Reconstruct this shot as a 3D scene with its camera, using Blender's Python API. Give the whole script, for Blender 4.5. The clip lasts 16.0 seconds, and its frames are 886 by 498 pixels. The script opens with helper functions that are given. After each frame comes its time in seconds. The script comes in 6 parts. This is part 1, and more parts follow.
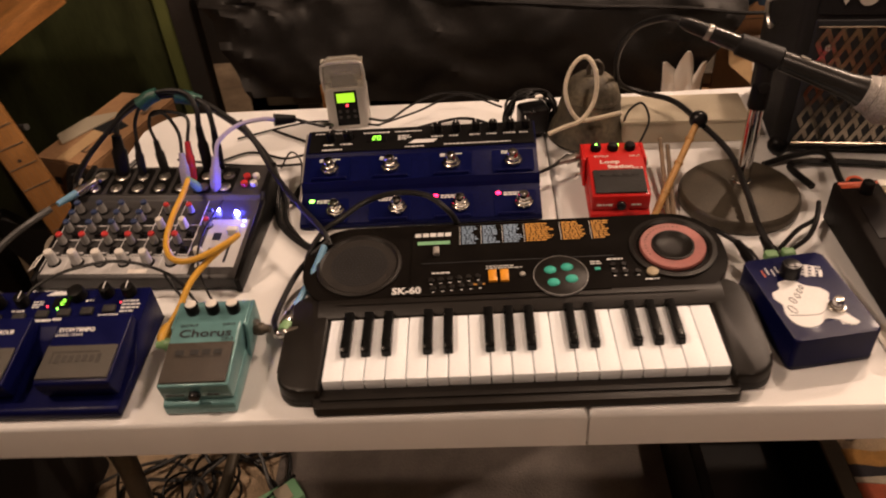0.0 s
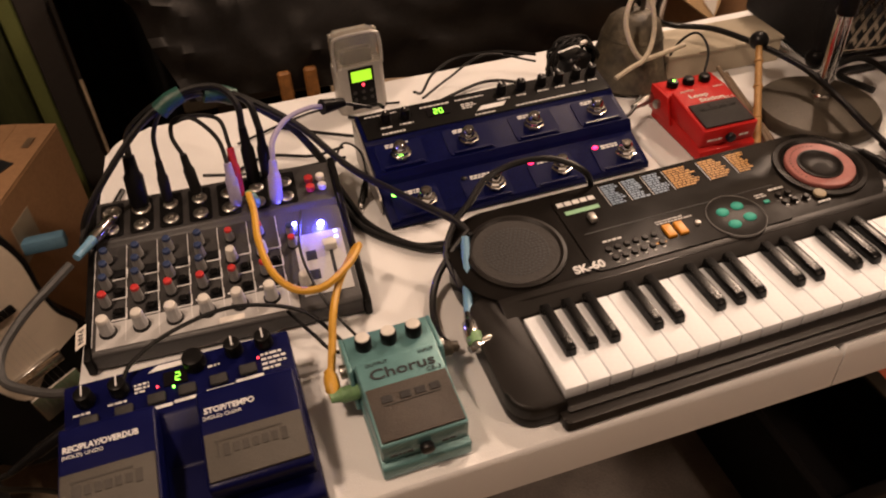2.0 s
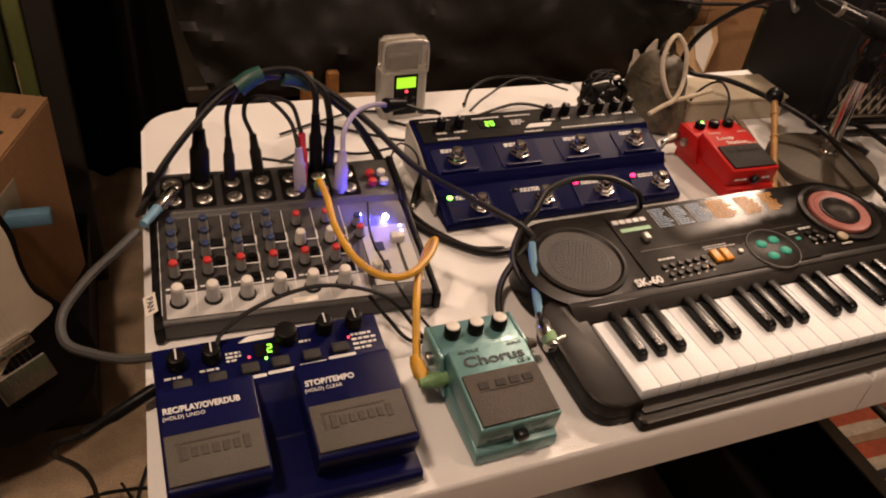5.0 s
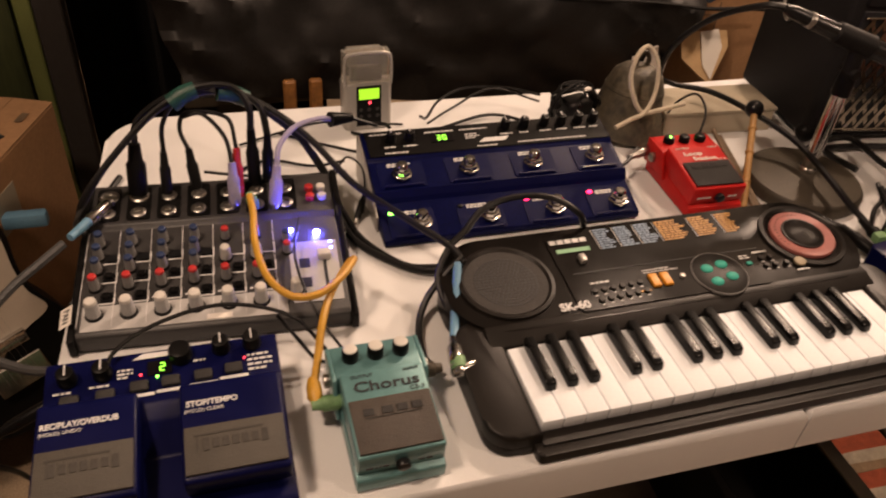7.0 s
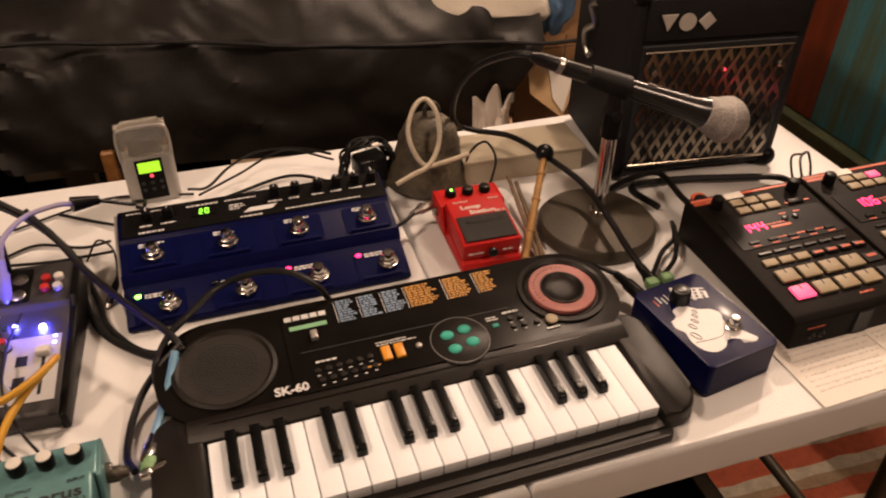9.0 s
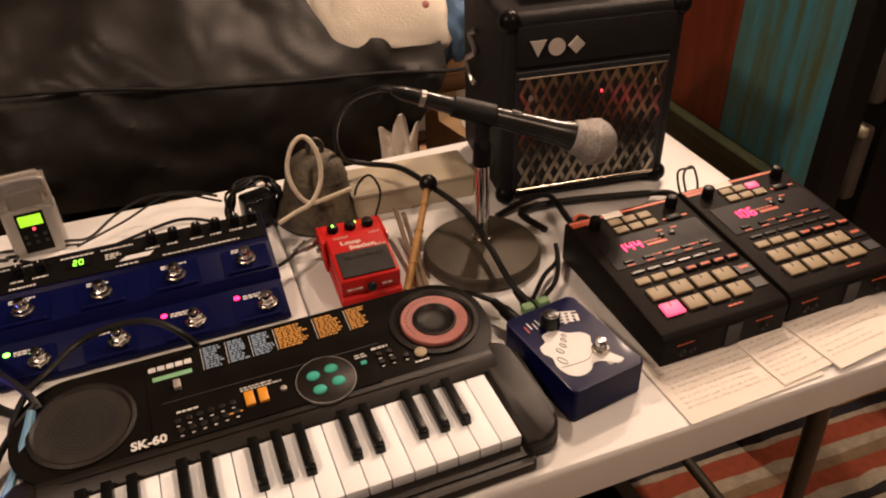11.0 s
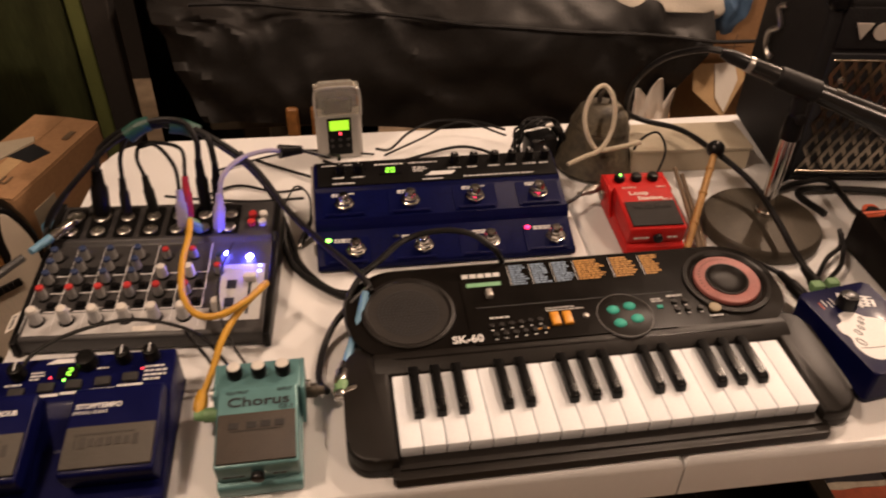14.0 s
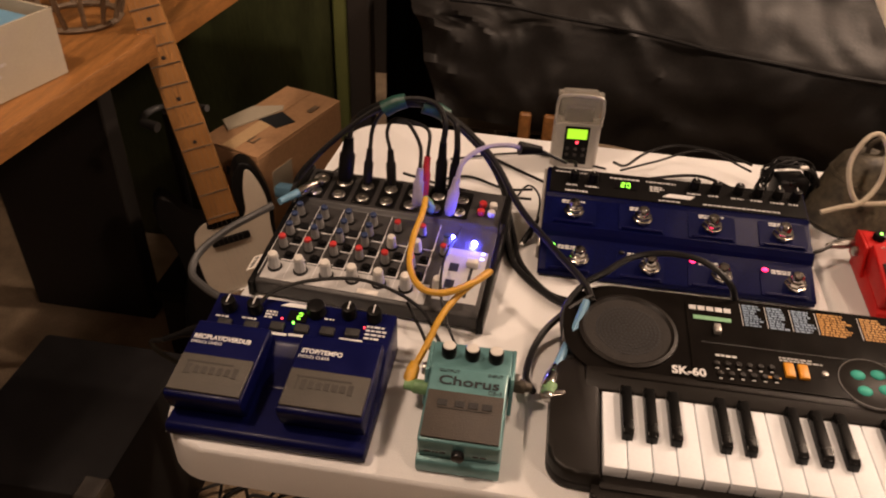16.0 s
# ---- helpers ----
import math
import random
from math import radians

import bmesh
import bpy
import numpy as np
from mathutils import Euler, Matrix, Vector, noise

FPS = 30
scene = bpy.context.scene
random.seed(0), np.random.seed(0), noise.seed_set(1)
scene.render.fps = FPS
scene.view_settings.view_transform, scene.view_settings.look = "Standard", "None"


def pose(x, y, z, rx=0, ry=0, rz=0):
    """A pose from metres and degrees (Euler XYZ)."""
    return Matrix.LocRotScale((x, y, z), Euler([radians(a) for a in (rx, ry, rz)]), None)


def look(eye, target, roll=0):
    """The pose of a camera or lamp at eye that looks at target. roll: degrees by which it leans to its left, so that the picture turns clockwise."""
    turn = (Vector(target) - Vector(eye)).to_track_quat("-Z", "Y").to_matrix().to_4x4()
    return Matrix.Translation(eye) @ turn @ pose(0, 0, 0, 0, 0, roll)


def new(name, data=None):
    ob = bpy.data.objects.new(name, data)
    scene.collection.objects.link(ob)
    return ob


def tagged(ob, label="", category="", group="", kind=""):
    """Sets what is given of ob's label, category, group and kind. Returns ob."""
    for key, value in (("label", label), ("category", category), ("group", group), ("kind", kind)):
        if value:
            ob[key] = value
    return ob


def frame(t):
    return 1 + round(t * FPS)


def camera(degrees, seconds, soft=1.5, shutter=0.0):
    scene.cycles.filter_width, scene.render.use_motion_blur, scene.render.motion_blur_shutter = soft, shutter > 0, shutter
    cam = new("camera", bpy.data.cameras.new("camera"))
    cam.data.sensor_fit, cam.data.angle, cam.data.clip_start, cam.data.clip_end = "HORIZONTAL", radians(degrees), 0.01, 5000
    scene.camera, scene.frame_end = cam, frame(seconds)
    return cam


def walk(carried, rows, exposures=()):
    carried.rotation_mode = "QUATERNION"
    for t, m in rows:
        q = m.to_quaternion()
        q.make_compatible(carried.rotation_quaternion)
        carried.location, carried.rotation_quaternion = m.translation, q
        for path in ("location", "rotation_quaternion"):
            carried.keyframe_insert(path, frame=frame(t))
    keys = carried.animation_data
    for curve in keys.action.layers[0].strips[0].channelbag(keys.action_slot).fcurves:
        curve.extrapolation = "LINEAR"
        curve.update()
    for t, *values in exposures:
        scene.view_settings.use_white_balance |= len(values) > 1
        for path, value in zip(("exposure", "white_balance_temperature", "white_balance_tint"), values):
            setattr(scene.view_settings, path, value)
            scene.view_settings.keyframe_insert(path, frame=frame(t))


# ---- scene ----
cam = camera(60.0, 16.0, soft=2.0, shutter=0.4)
PATH = [
    (0, (-0.086, -0.453, 1.311), (-0.206, 1.096, 0.051), -5.0),
    (0.5, (-0.21, -0.41, 1.294), (-0.128, 1.125, 0.016), -6.2),
    (1, (-0.319, -0.38, 1.277), (-0.104, 1.13, -0.016), -5.8),
    (1.5, (-0.346, -0.342, 1.253), (-0.167, 1.152, -0.064), -3.2),
    (2, (-0.438, -0.314, 1.243), (-0.021, 1.144, -0.06), -3.4),
    (2.5, (-0.538, -0.3, 1.22), (0.083, 1.13, -0.031), 1.9),
    (3, (-0.584, -0.299, 1.212), (0.087, 1.122, -0.026), 5.7),
    (3.5, (-0.582, -0.304, 1.22), (0.102, 1.138, 0.015), 6.2),
    (4, (-0.59, -0.302, 1.218), (0.098, 1.139, 0.015), 5.6),
    (4.2, (-0.598, -0.298, 1.216), (0.101, 1.14, 0.015), 6.5),
    (6.3, (-0.555, -0.305, 1.242), (0.049, 1.125, -0.019), 8.6),
    (6.5, (-0.518, -0.309, 1.238), (0.05, 1.134, -0.025), 7.7),
    (7, (-0.464, -0.319, 1.249), (0.044, 1.158, 0.001), 5.3),
    (7.5, (-0.387, -0.332, 1.258), (0.134, 1.164, 0.037), 5.1),
    (8, (-0.317, -0.328, 1.264), (0.202, 1.17, 0.044), 4.5),
    (8.5, (-0.249, -0.336, 1.274), (0.266, 1.18, 0.075), 2.6),
    (9, (-0.193, -0.344, 1.283), (0.304, 1.172, 0.078), 0.6),
    (9.5, (-0.139, -0.353, 1.28), (0.36, 1.164, 0.075), -1.4),
    (10, (-0.099, -0.365, 1.287), (0.445, 1.158, 0.11), -2.4),
    (10.2, (-0.073, -0.369, 1.294), (0.463, 1.15, 0.109), -2.5),
    (12.3, (-0.122, -0.377, 1.292), (0.454, 1.181, 0.178), 0.0),
    (12.5, (-0.13, -0.382, 1.296), (0.422, 1.177, 0.171), 0.5),
    (13, (-0.162, -0.375, 1.287), (0.367, 1.168, 0.130), 1.8),
    (13.5, (-0.225, -0.365, 1.264), (0.142, 1.190, 0.057), 2.6),
    (14, (-0.277, -0.379, 1.300), (-0.046, 1.175, 0.063), 1.4),
    (14.5, (-0.373, -0.401, 1.28), (-0.157, 1.202, 0.103), 2.3),
    (15, (-0.416, -0.426, 1.259), (-0.214, 1.165, 0.065), 3.5),
    (15.5, (-0.382, -0.402, 1.275), (-0.409, 1.203, 0.082), 2.1),
    (16, (-0.331, -0.384, 1.272), (-0.549, 1.203, 0.074), 2.5),
]
walk(cam, [(t, look(eye, target, roll)) for t, eye, target, roll in PATH])

# ---- light ----
world = bpy.data.worlds.new("room_dark")
world.use_nodes = True
world.node_tree.nodes["Background"].inputs[0].default_value = (0.9, 0.7, 0.5, 1)
world.node_tree.nodes["Background"].inputs[1].default_value = 0.02
scene.world = world
scene.view_settings.exposure = 0.0


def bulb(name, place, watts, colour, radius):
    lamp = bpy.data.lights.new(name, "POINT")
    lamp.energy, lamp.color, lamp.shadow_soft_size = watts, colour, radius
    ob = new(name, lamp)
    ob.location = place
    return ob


bulb("ceiling_bulb", (0.74, 1.02, 2.3), 60, (1.0, 0.71, 0.525), 0.035)
bulb("corner_bulb", (1.60, 1.45, 2.10), 118, (1.0, 0.71, 0.523), 0.035)
bulb("room_bulb", (-1.00, -0.12, 2.2), 55, (1.0, 0.71, 0.52), 0.08)
# unseen fill lamp, added to brighten the rug and the table's front edge
bulb("front_fill", (0.85, -0.80, 2.25), 37, (1.0, 0.71, 0.53), 0.08)

T = 0.74  # table top


# ---- materials ----
def mat(name, col, rough=0.5, metal=0.0, var=0.15, scale=30.0, bump=0.1, fine=400.0, coat=0.0, col2=None, stretch=(1, 1, 1), random_tint=0.0, sheen=0.0, spec=0.5):
    """Two scales of noise in the colour and the gloss, and a fine relief."""
    m = bpy.data.materials.new(name)
    m.use_nodes = True
    n, l = m.node_tree.nodes, m.node_tree.links
    b = n["Principled BSDF"]
    tc = n.new("ShaderNodeTexCoord")
    mp = n.new("ShaderNodeMapping")
    mp.inputs["Scale"].default_value = stretch
    l.new(tc.outputs["Object"], mp.inputs["Vector"])
    big = n.new("ShaderNodeTexNoise")
    big.inputs["Scale"].default_value, big.inputs["Detail"].default_value = scale, 4
    small = n.new("ShaderNodeTexNoise")
    small.inputs["Scale"].default_value, small.inputs["Detail"].default_value = fine, 3
    for t in (big, small):
        l.new(mp.outputs["Vector"], t.inputs["Vector"])
    ramp = n.new("ShaderNodeMapRange")
    ramp.inputs["From Min"].default_value, ramp.inputs["From Max"].default_value = 0.3, 0.7
    l.new(big.outputs["Fac"], ramp.inputs["Value"])
    mix = n.new("ShaderNodeMix")
    mix.data_type = "RGBA"
    dark = col2 or tuple(c * (1 - var) for c in col)
    mix.inputs["A"].default_value, mix.inputs["B"].default_value = (*dark, 1), (*col, 1)
    l.new(ramp.outputs["Result"], mix.inputs["Factor"])
    mix2 = n.new("ShaderNodeMix")
    mix2.data_type, mix2.blend_type = "RGBA", "MULTIPLY"
    mix2.inputs["Factor"].default_value = min(1.0, var * 1.5)
    l.new(mix.outputs["Result"], mix2.inputs["A"])
    l.new(small.outputs["Fac"], mix2.inputs["B"])
    out = mix2.outputs["Result"]
    if random_tint:
        info = n.new("ShaderNodeObjectInfo")
        hsv = n.new("ShaderNodeHueSaturation")
        r2 = n.new("ShaderNodeMapRange")
        r2.inputs["To Min"].default_value, r2.inputs["To Max"].default_value = 1 - random_tint, 1 + random_tint
        l.new(info.outputs["Random"], r2.inputs["Value"])
        l.new(r2.outputs["Result"], hsv.inputs["Value"])
        l.new(out, hsv.inputs["Color"])
        out = hsv.outputs["Color"]
    l.new(out, b.inputs["Base Color"])
    r = n.new("ShaderNodeMapRange")
    r.inputs["To Min"].default_value, r.inputs["To Max"].default_value = max(0.03, rough - 0.08), min(1, rough + 0.1)
    l.new(big.outputs["Fac"], r.inputs["Value"])
    l.new(r.outputs["Result"], b.inputs["Roughness"])
    b.inputs["Metallic"].default_value = metal
    b.inputs["Specular IOR Level"].default_value = spec
    b.inputs["Coat Weight"].default_value = coat
    b.inputs["Coat Roughness"].default_value = 0.12
    b.inputs["Sheen Weight"].default_value = sheen
    if bump:
        bp = n.new("ShaderNodeBump")
        bp.inputs["Strength"].default_value, bp.inputs["Distance"].default_value = bump, 0.002
        l.new(small.outputs["Fac"], bp.inputs["Height"])
        l.new(bp.outputs["Normal"], b.inputs["Normal"])
    return m


def glow(name, col, strength):
    m = bpy.data.materials.new(name)
    m.use_nodes = True
    b = m.node_tree.nodes["Principled BSDF"]
    b.inputs["Base Color"].default_value = (*[c * 0.5 for c in col], 1)
    b.inputs["Emission Color"].default_value = (*col, 1)
    b.inputs["Emission Strength"].default_value = strength
    return m


def clear(name, col, rough):
    m = bpy.data.materials.new(name)
    m.use_nodes = True
    b = m.node_tree.nodes["Principled BSDF"]
    b.inputs["Base Color"].default_value = (*col, 1)
    b.inputs["Roughness"].default_value = rough
    b.inputs["Transmission Weight"].default_value = 0.85
    b.inputs["IOR"].default_value = 1.25
    return m


WHITE_TABLE = mat("white_plastic", (0.76, 0.76, 0.755), 0.42, var=0.07, scale=9, bump=0.25, fine=700)
BLACK = mat("black_plastic", (0.0085, 0.008, 0.0080), 0.32, spec=0.09, var=0.25, scale=25, bump=0.07, fine=900)
BLACK_MATT = mat("matt_black_plastic", (0.011, 0.010, 0.010), 0.5, var=0.3, scale=25, bump=0.2, fine=700, spec=0.2)
KEYBOARD_BLACK = mat("warm_black_plastic", (0.0150, 0.0125, 0.0105), 0.40, spec=0.20, var=0.25, scale=25, bump=0.12, fine=900)
KEYBOARD_PANEL = mat("glossy_black_panel", (0.0095, 0.0080, 0.0070), 0.17, spec=0.055, var=0.25, scale=25, bump=0.03, fine=900)
BLACK_GLOSS = mat("gloss_black_plastic", (0.010, 0.010, 0.011), 0.3, spec=0.3, var=0.2, bump=0.02)
RUBBER = mat("rubber", (0.022, 0.020, 0.019), 0.62, var=0.3, scale=60, bump=0.5, fine=1200)
RUBBER_GREY = mat("grey_ribbed_rubber", (0.080, 0.071, 0.058), 0.55, var=0.2, scale=50, bump=0.5, fine=1200)
CABLE = mat("black_cable", (0.010, 0.0095, 0.0095), 0.42, var=0.3, bump=0.1, spec=0.28)
CABLE_GREY = mat("grey_cable", (0.060, 0.060, 0.060), 0.45, var=0.2, bump=0.2)
CHROME = mat("chrome", (0.75, 0.73, 0.70), 0.14, metal=1.0, var=0.12, bump=0.03)
STEEL = mat("dull_steel", (0.5, 0.48, 0.45), 0.34, metal=1.0, var=0.2, bump=0.1)
DARK_METAL = mat("dark_metal", (0.088, 0.072, 0.050), 0.5, metal=0.3, var=0.35, scale=18, bump=0.2)
NAVY = mat("navy_metal_paint", (0.0032, 0.0045, 0.050), 0.34, spec=0.10, var=0.2, scale=40, bump=0.12, fine=1500, coat=0.03)
NAVY_DARK = mat("navy_powder_paint", (0.0022, 0.0042, 0.048), 0.36, spec=0.05, var=0.2, scale=40, bump=0.15, fine=1500)
NAVY_FLECK = mat("navy_fleck_paint", (0.0030, 0.0055, 0.066), 0.33, spec=0.07, var=0.4, scale=300, bump=0.1, fine=2500)
TEAL = mat("teal_metal_paint", (0.135, 0.30, 0.31), 0.32, metal=0.25, var=0.18, scale=60, bump=0.12, fine=2500, coat=0.3)
RED = mat("red_metal_paint", (0.56, 0.014, 0.012), 0.48, spec=0.2, var=0.12, scale=60, bump=0.1, fine=2000, coat=0.08)
MIX_GREY = mat("mixer_grey_paint", (0.034, 0.032, 0.032), 0.45, var=0.15, scale=30, bump=0.15)
MIX_PALE = mat("mixer_pale_print", (0.46, 0.455, 0.45), 0.5, var=0.1, bump=0.1)
KNOB_GREY = mat("grey_knob", (0.27, 0.265, 0.26), 0.5, var=0.15, bump=0.1)
KNOB_WHITE = mat("white_knob", (0.66, 0.63, 0.58), 0.4, var=0.1, bump=0.08)
KNOB_RED = mat("red_cap", (0.5, 0.03, 0.03), 0.4, var=0.1, bump=0.05)
KNOB_BLUE = mat("blue_cap", (0.022, 0.038, 0.10), 0.4, var=0.1, bump=0.05)
PRINT = mat("white_print", (0.72, 0.72, 0.72), 0.5, var=0.1, bump=0)
PRINT_DARK = mat("black_print", (0.012, 0.014, 0.018), 0.5, var=0.1, bump=0)
PRINT_BLUE = mat("pale_blue_print", (0.26, 0.37, 0.52), 0.5, var=0.1, bump=0)
PRINT_ORANGE = mat("orange_print", (0.62, 0.30, 0.05), 0.5, var=0.1, bump=0)
PRINT_GREEN = mat("green_print", (0.22, 0.48, 0.27), 0.5, var=0.1, bump=0)
PRINT_RED = mat("vermilion_print", (0.55, 0.09, 0.03), 0.5, var=0.1, bump=0)
KEY_WHITE = mat("ivory_white_plastic", (0.85, 0.89, 0.93), 0.5, spec=0.2, var=0.05, scale=15, bump=0.04, random_tint=0.03)
KEY_BLACK = mat("black_key_plastic", (0.005, 0.005, 0.005), 0.26, spec=0.2, var=0.2, bump=0.05)
PINK = mat("pink_plastic", (0.42, 0.14, 0.12), 0.5, var=0.2, scale=90, bump=0.15)
MINT = mat("mint_button", (0.05, 0.42, 0.33), 0.55, spec=0.25, var=0.1, bump=0.1)
ORANGE = mat("orange_button", (0.72, 0.30, 0.02), 0.4, var=0.1, bump=0.1)
YELLOW = mat("yellow_cable_rubber", (0.62, 0.33, 0.03), 0.45, var=0.15, scale=50, bump=0.2)
BLUE_CABLE = mat("pale_blue_sleeve", (0.16, 0.34, 0.50), 0.45, var=0.15, bump=0.1)
VIOLET = mat("lilac_grey_sleeve", (0.36, 0.33, 0.50), 0.42, var=0.15, bump=0.15)
GREEN_TAPE = mat("green_tape", (0.24, 0.44, 0.20), 0.5, var=0.3, scale=80, bump=0.2)
GREEN_TIE = mat("dark_green_tape", (0.015, 0.085, 0.065), 0.45, var=0.3, scale=60, bump=0.3)
CORD = mat("cream_cotton_cord", (0.70, 0.62, 0.48), 0.85, var=0.2, scale=200, bump=0.5, fine=900)
BRONZE = mat("old_bronze", (0.22, 0.18, 0.115), 0.6, metal=0.25, var=0.6, scale=28, bump=0.5, fine=150, col2=(0.045, 0.04, 0.032))
BAMBOO = mat("bamboo", (0.56, 0.31, 0.10), 0.45, var=0.3, scale=40, bump=0.15, stretch=(1, 1, 0.15))
RATTAN = mat("dark_wood_stick", (0.22, 0.15, 0.09), 0.6, var=0.3, bump=0.2)
CARD = mat("brown_cardboard", (0.50, 0.285, 0.14), 0.8, var=0.22, scale=8, bump=0.25, fine=120)
CARD_PALE = mat("pale_cardboard", (0.62, 0.42, 0.22), 0.8, var=0.15, scale=8, bump=0.2, fine=120)
PAPER = mat("white_paper", (0.78, 0.74, 0.68), 0.8, var=0.05, scale=12, bump=0.08)
PAPER_OLD = mat("off_white_card", (0.46, 0.405, 0.305), 0.8, var=0.12, scale=14, bump=0.1)
INK = mat("faded_ink", (0.60, 0.56, 0.55), 0.8, var=0.2, bump=0)
MAPLE = mat("maple_neck", (0.50, 0.24, 0.075), 0.4, var=0.3, scale=14, bump=0.08, stretch=(6, 6, 0.6), coat=0.2)
CREAM = mat("cream_lacquer", (0.62, 0.55, 0.45), 0.3, var=0.08, bump=0.03, coat=0.3)
PINE = mat("varnished_pine", (0.46, 0.20, 0.055), 0.4, var=0.45, scale=9, bump=0.15, fine=90, stretch=(8, 0.7, 8))
CHERRY = mat("red_brown_wood", (0.36, 0.10, 0.03), 0.4, var=0.3, scale=12, bump=0.1, stretch=(0.6, 8, 8))
NYLON = mat("black_nylon", (0.021, 0.018, 0.016), 0.5, var=0.5, scale=7, bump=0.14, fine=220, spec=0.26)
BLACK_CLOTH = mat("black_cloth", (0.008, 0.0075, 0.007), 0.95, var=0.3, scale=8, bump=0.4, fine=400, spec=0.1)
SPEAKER = mat("speaker_plastic", (0.030, 0.026, 0.023), 0.5, spec=0.25, var=0.3, scale=30, bump=0.2)
TOLEX = mat("black_tolex", (0.018, 0.017, 0.018), 0.55, spec=0.16, var=0.25, scale=30, bump=0.7, fine=550)
GRILLE = mat("brass_toned_grille", (0.38, 0.33, 0.27), 0.2, metal=1.0, var=0.15, bump=0.05)
COTTON = mat("cream_cotton", (0.74, 0.68, 0.58), 0.9, var=0.08, scale=10, bump=0.4, fine=300)
FLOWER_RED = mat("rose_print", (0.50, 0.16, 0.10), 0.9, var=0.4, scale=60, bump=0.2)
FLOWER_GREEN = mat("leaf_print", (0.20, 0.24, 0.16), 0.9, var=0.4, scale=60, bump=0.2)
DENIM = mat("blue_cloth", (0.10, 0.20, 0.36), 0.9, var=0.3, scale=25, bump=0.4)
WALL_GREEN = mat("dark_green_paint", (0.066, 0.082, 0.028), 0.5, var=0.5, scale=6, bump=0.2, fine=60, stretch=(3, 3, 0.5))
WALL_TEAL = mat("streaked_teal_paint", (0.05, 0.33, 0.46), 0.42, var=0.3, scale=9, bump=0.3, fine=70, stretch=(1, 6, 0.5), col2=(0.11, 0.14, 0.05))
WALL_RED = mat("red_stained_wood", (0.26, 0.045, 0.015), 0.4, var=0.4, scale=9, bump=0.2, stretch=(6, 6, 0.6))
WALL_DARK = mat("dark_wall_paint", (0.032, 0.026, 0.022), 0.8, var=0.3, scale=3, bump=0.2, fine=80)
CEILING = mat("ceiling_paint", (0.22, 0.19, 0.16), 0.9, var=0.08, scale=3, bump=0.2, fine=90)
CARPET = mat("tan_carpet", (0.62, 0.46, 0.30), 0.95, var=0.42, scale=14, bump=1.0, fine=260)
DRAWER_GREY = mat("grey_drawer_plastic", (0.115, 0.10, 0.09), 0.6, var=0.2, scale=20, bump=0.2, fine=300)
GREY_MAT = mat("grey_floor_mat", (0.201, 0.175, 0.158), 0.9, var=0.3, scale=20, bump=0.8, fine=300)
MIC_BLACK = mat("black_lacquered_metal", (0.010, 0.010, 0.010), 0.2, spec=0.55, var=0.2, bump=0.03)
SILVER = mat("silver_plastic", (0.42, 0.40, 0.37), 0.36, metal=0.4, var=0.1, bump=0.06)
SMOKE = clear("smoked_clear_plastic", (0.95, 0.92, 0.82), 0.10)
EMBLEM = mat("silver_emblem", (0.62, 0.58, 0.52), 0.35, metal=0.25, var=0.1, bump=0.02)
PAD_SHADE = mat("emboss_shade_grey", (0.045, 0.039, 0.032), 0.6, var=0.2, bump=0.3)
PAD_BROWN = mat("worn_brown_rubber", (0.062, 0.047, 0.034), 0.42, var=0.3, scale=50, bump=0.5, fine=1200)
MESH_STEEL = mat("steel_mesh", (0.62, 0.58, 0.54), 0.42, metal=0.45, var=0.45, scale=500, bump=1.0, fine=650)
PAD_TAN = mat("translucent_tan_rubber", (0.33, 0.265, 0.165), 0.55, var=0.12, bump=0.1)
SAMPLER = mat("charcoal_plastic", (0.0125, 0.0100, 0.0088), 0.5, spec=0.06, var=0.25, scale=40, bump=0.25, fine=900)
SCREEN = mat("dark_window", (0.006, 0.005, 0.006), 0.4, var=0.1, bump=0, spec=0.06)
LED_BLUE = glow("blue_led", (0.07, 0.07, 1.0), 620)
LED_BLUE_SOFT = glow("blue_led_dim", (0.35, 0.4, 1.0), 9)
LED_GREEN = glow("green_led", (0.25, 1.0, 0.08), 7)
LED_PINK = glow("magenta_led", (1.0, 0.02, 0.10), 6)
LED_RED = glow("red_led", (1.0, 0.05, 0.08), 3)
LED_FIGURES = glow("green_figures", (0.35, 1.0, 0.06), 2.6)
LCD = glow("green_screen", (0.42, 0.85, 0.03), 1.0)
PAD_LIT = glow("lit_pink_pad", (1.0, 0.10, 0.22), 1.3)


# ---- mesh helpers ----
I4 = Matrix.Identity(4)


def rbox(bm, c, s, bev=0.0, seg=2, m=I4):
    r = bmesh.ops.create_cube(bm, size=1, matrix=m @ Matrix.LocRotScale(c, None, s))
    if bev:
        edges = list({e for v in r["verts"] for e in v.link_edges})
        bmesh.ops.bevel(bm, geom=edges, offset=bev, segments=seg, affect="EDGES", profile=0.5)
    return bm


def cyl(bm, c, r, h, n=24, r2=None, bev=0.0, m=I4):
    """An upright cylinder or cone on the point c."""
    q = bmesh.ops.create_cone(bm, cap_ends=True, segments=n, radius1=r, radius2=r if r2 is None else r2, depth=h,
                              matrix=m @ Matrix.Translation((c[0], c[1], c[2] + h / 2)))
    if bev:
        rim = [e for e in {e for v in q["verts"] for e in v.link_edges} if any(len(f.verts) > 4 for f in e.link_faces)]
        bmesh.ops.bevel(bm, geom=rim, offset=bev, segments=2, affect="EDGES", profile=0.5)
    return bm


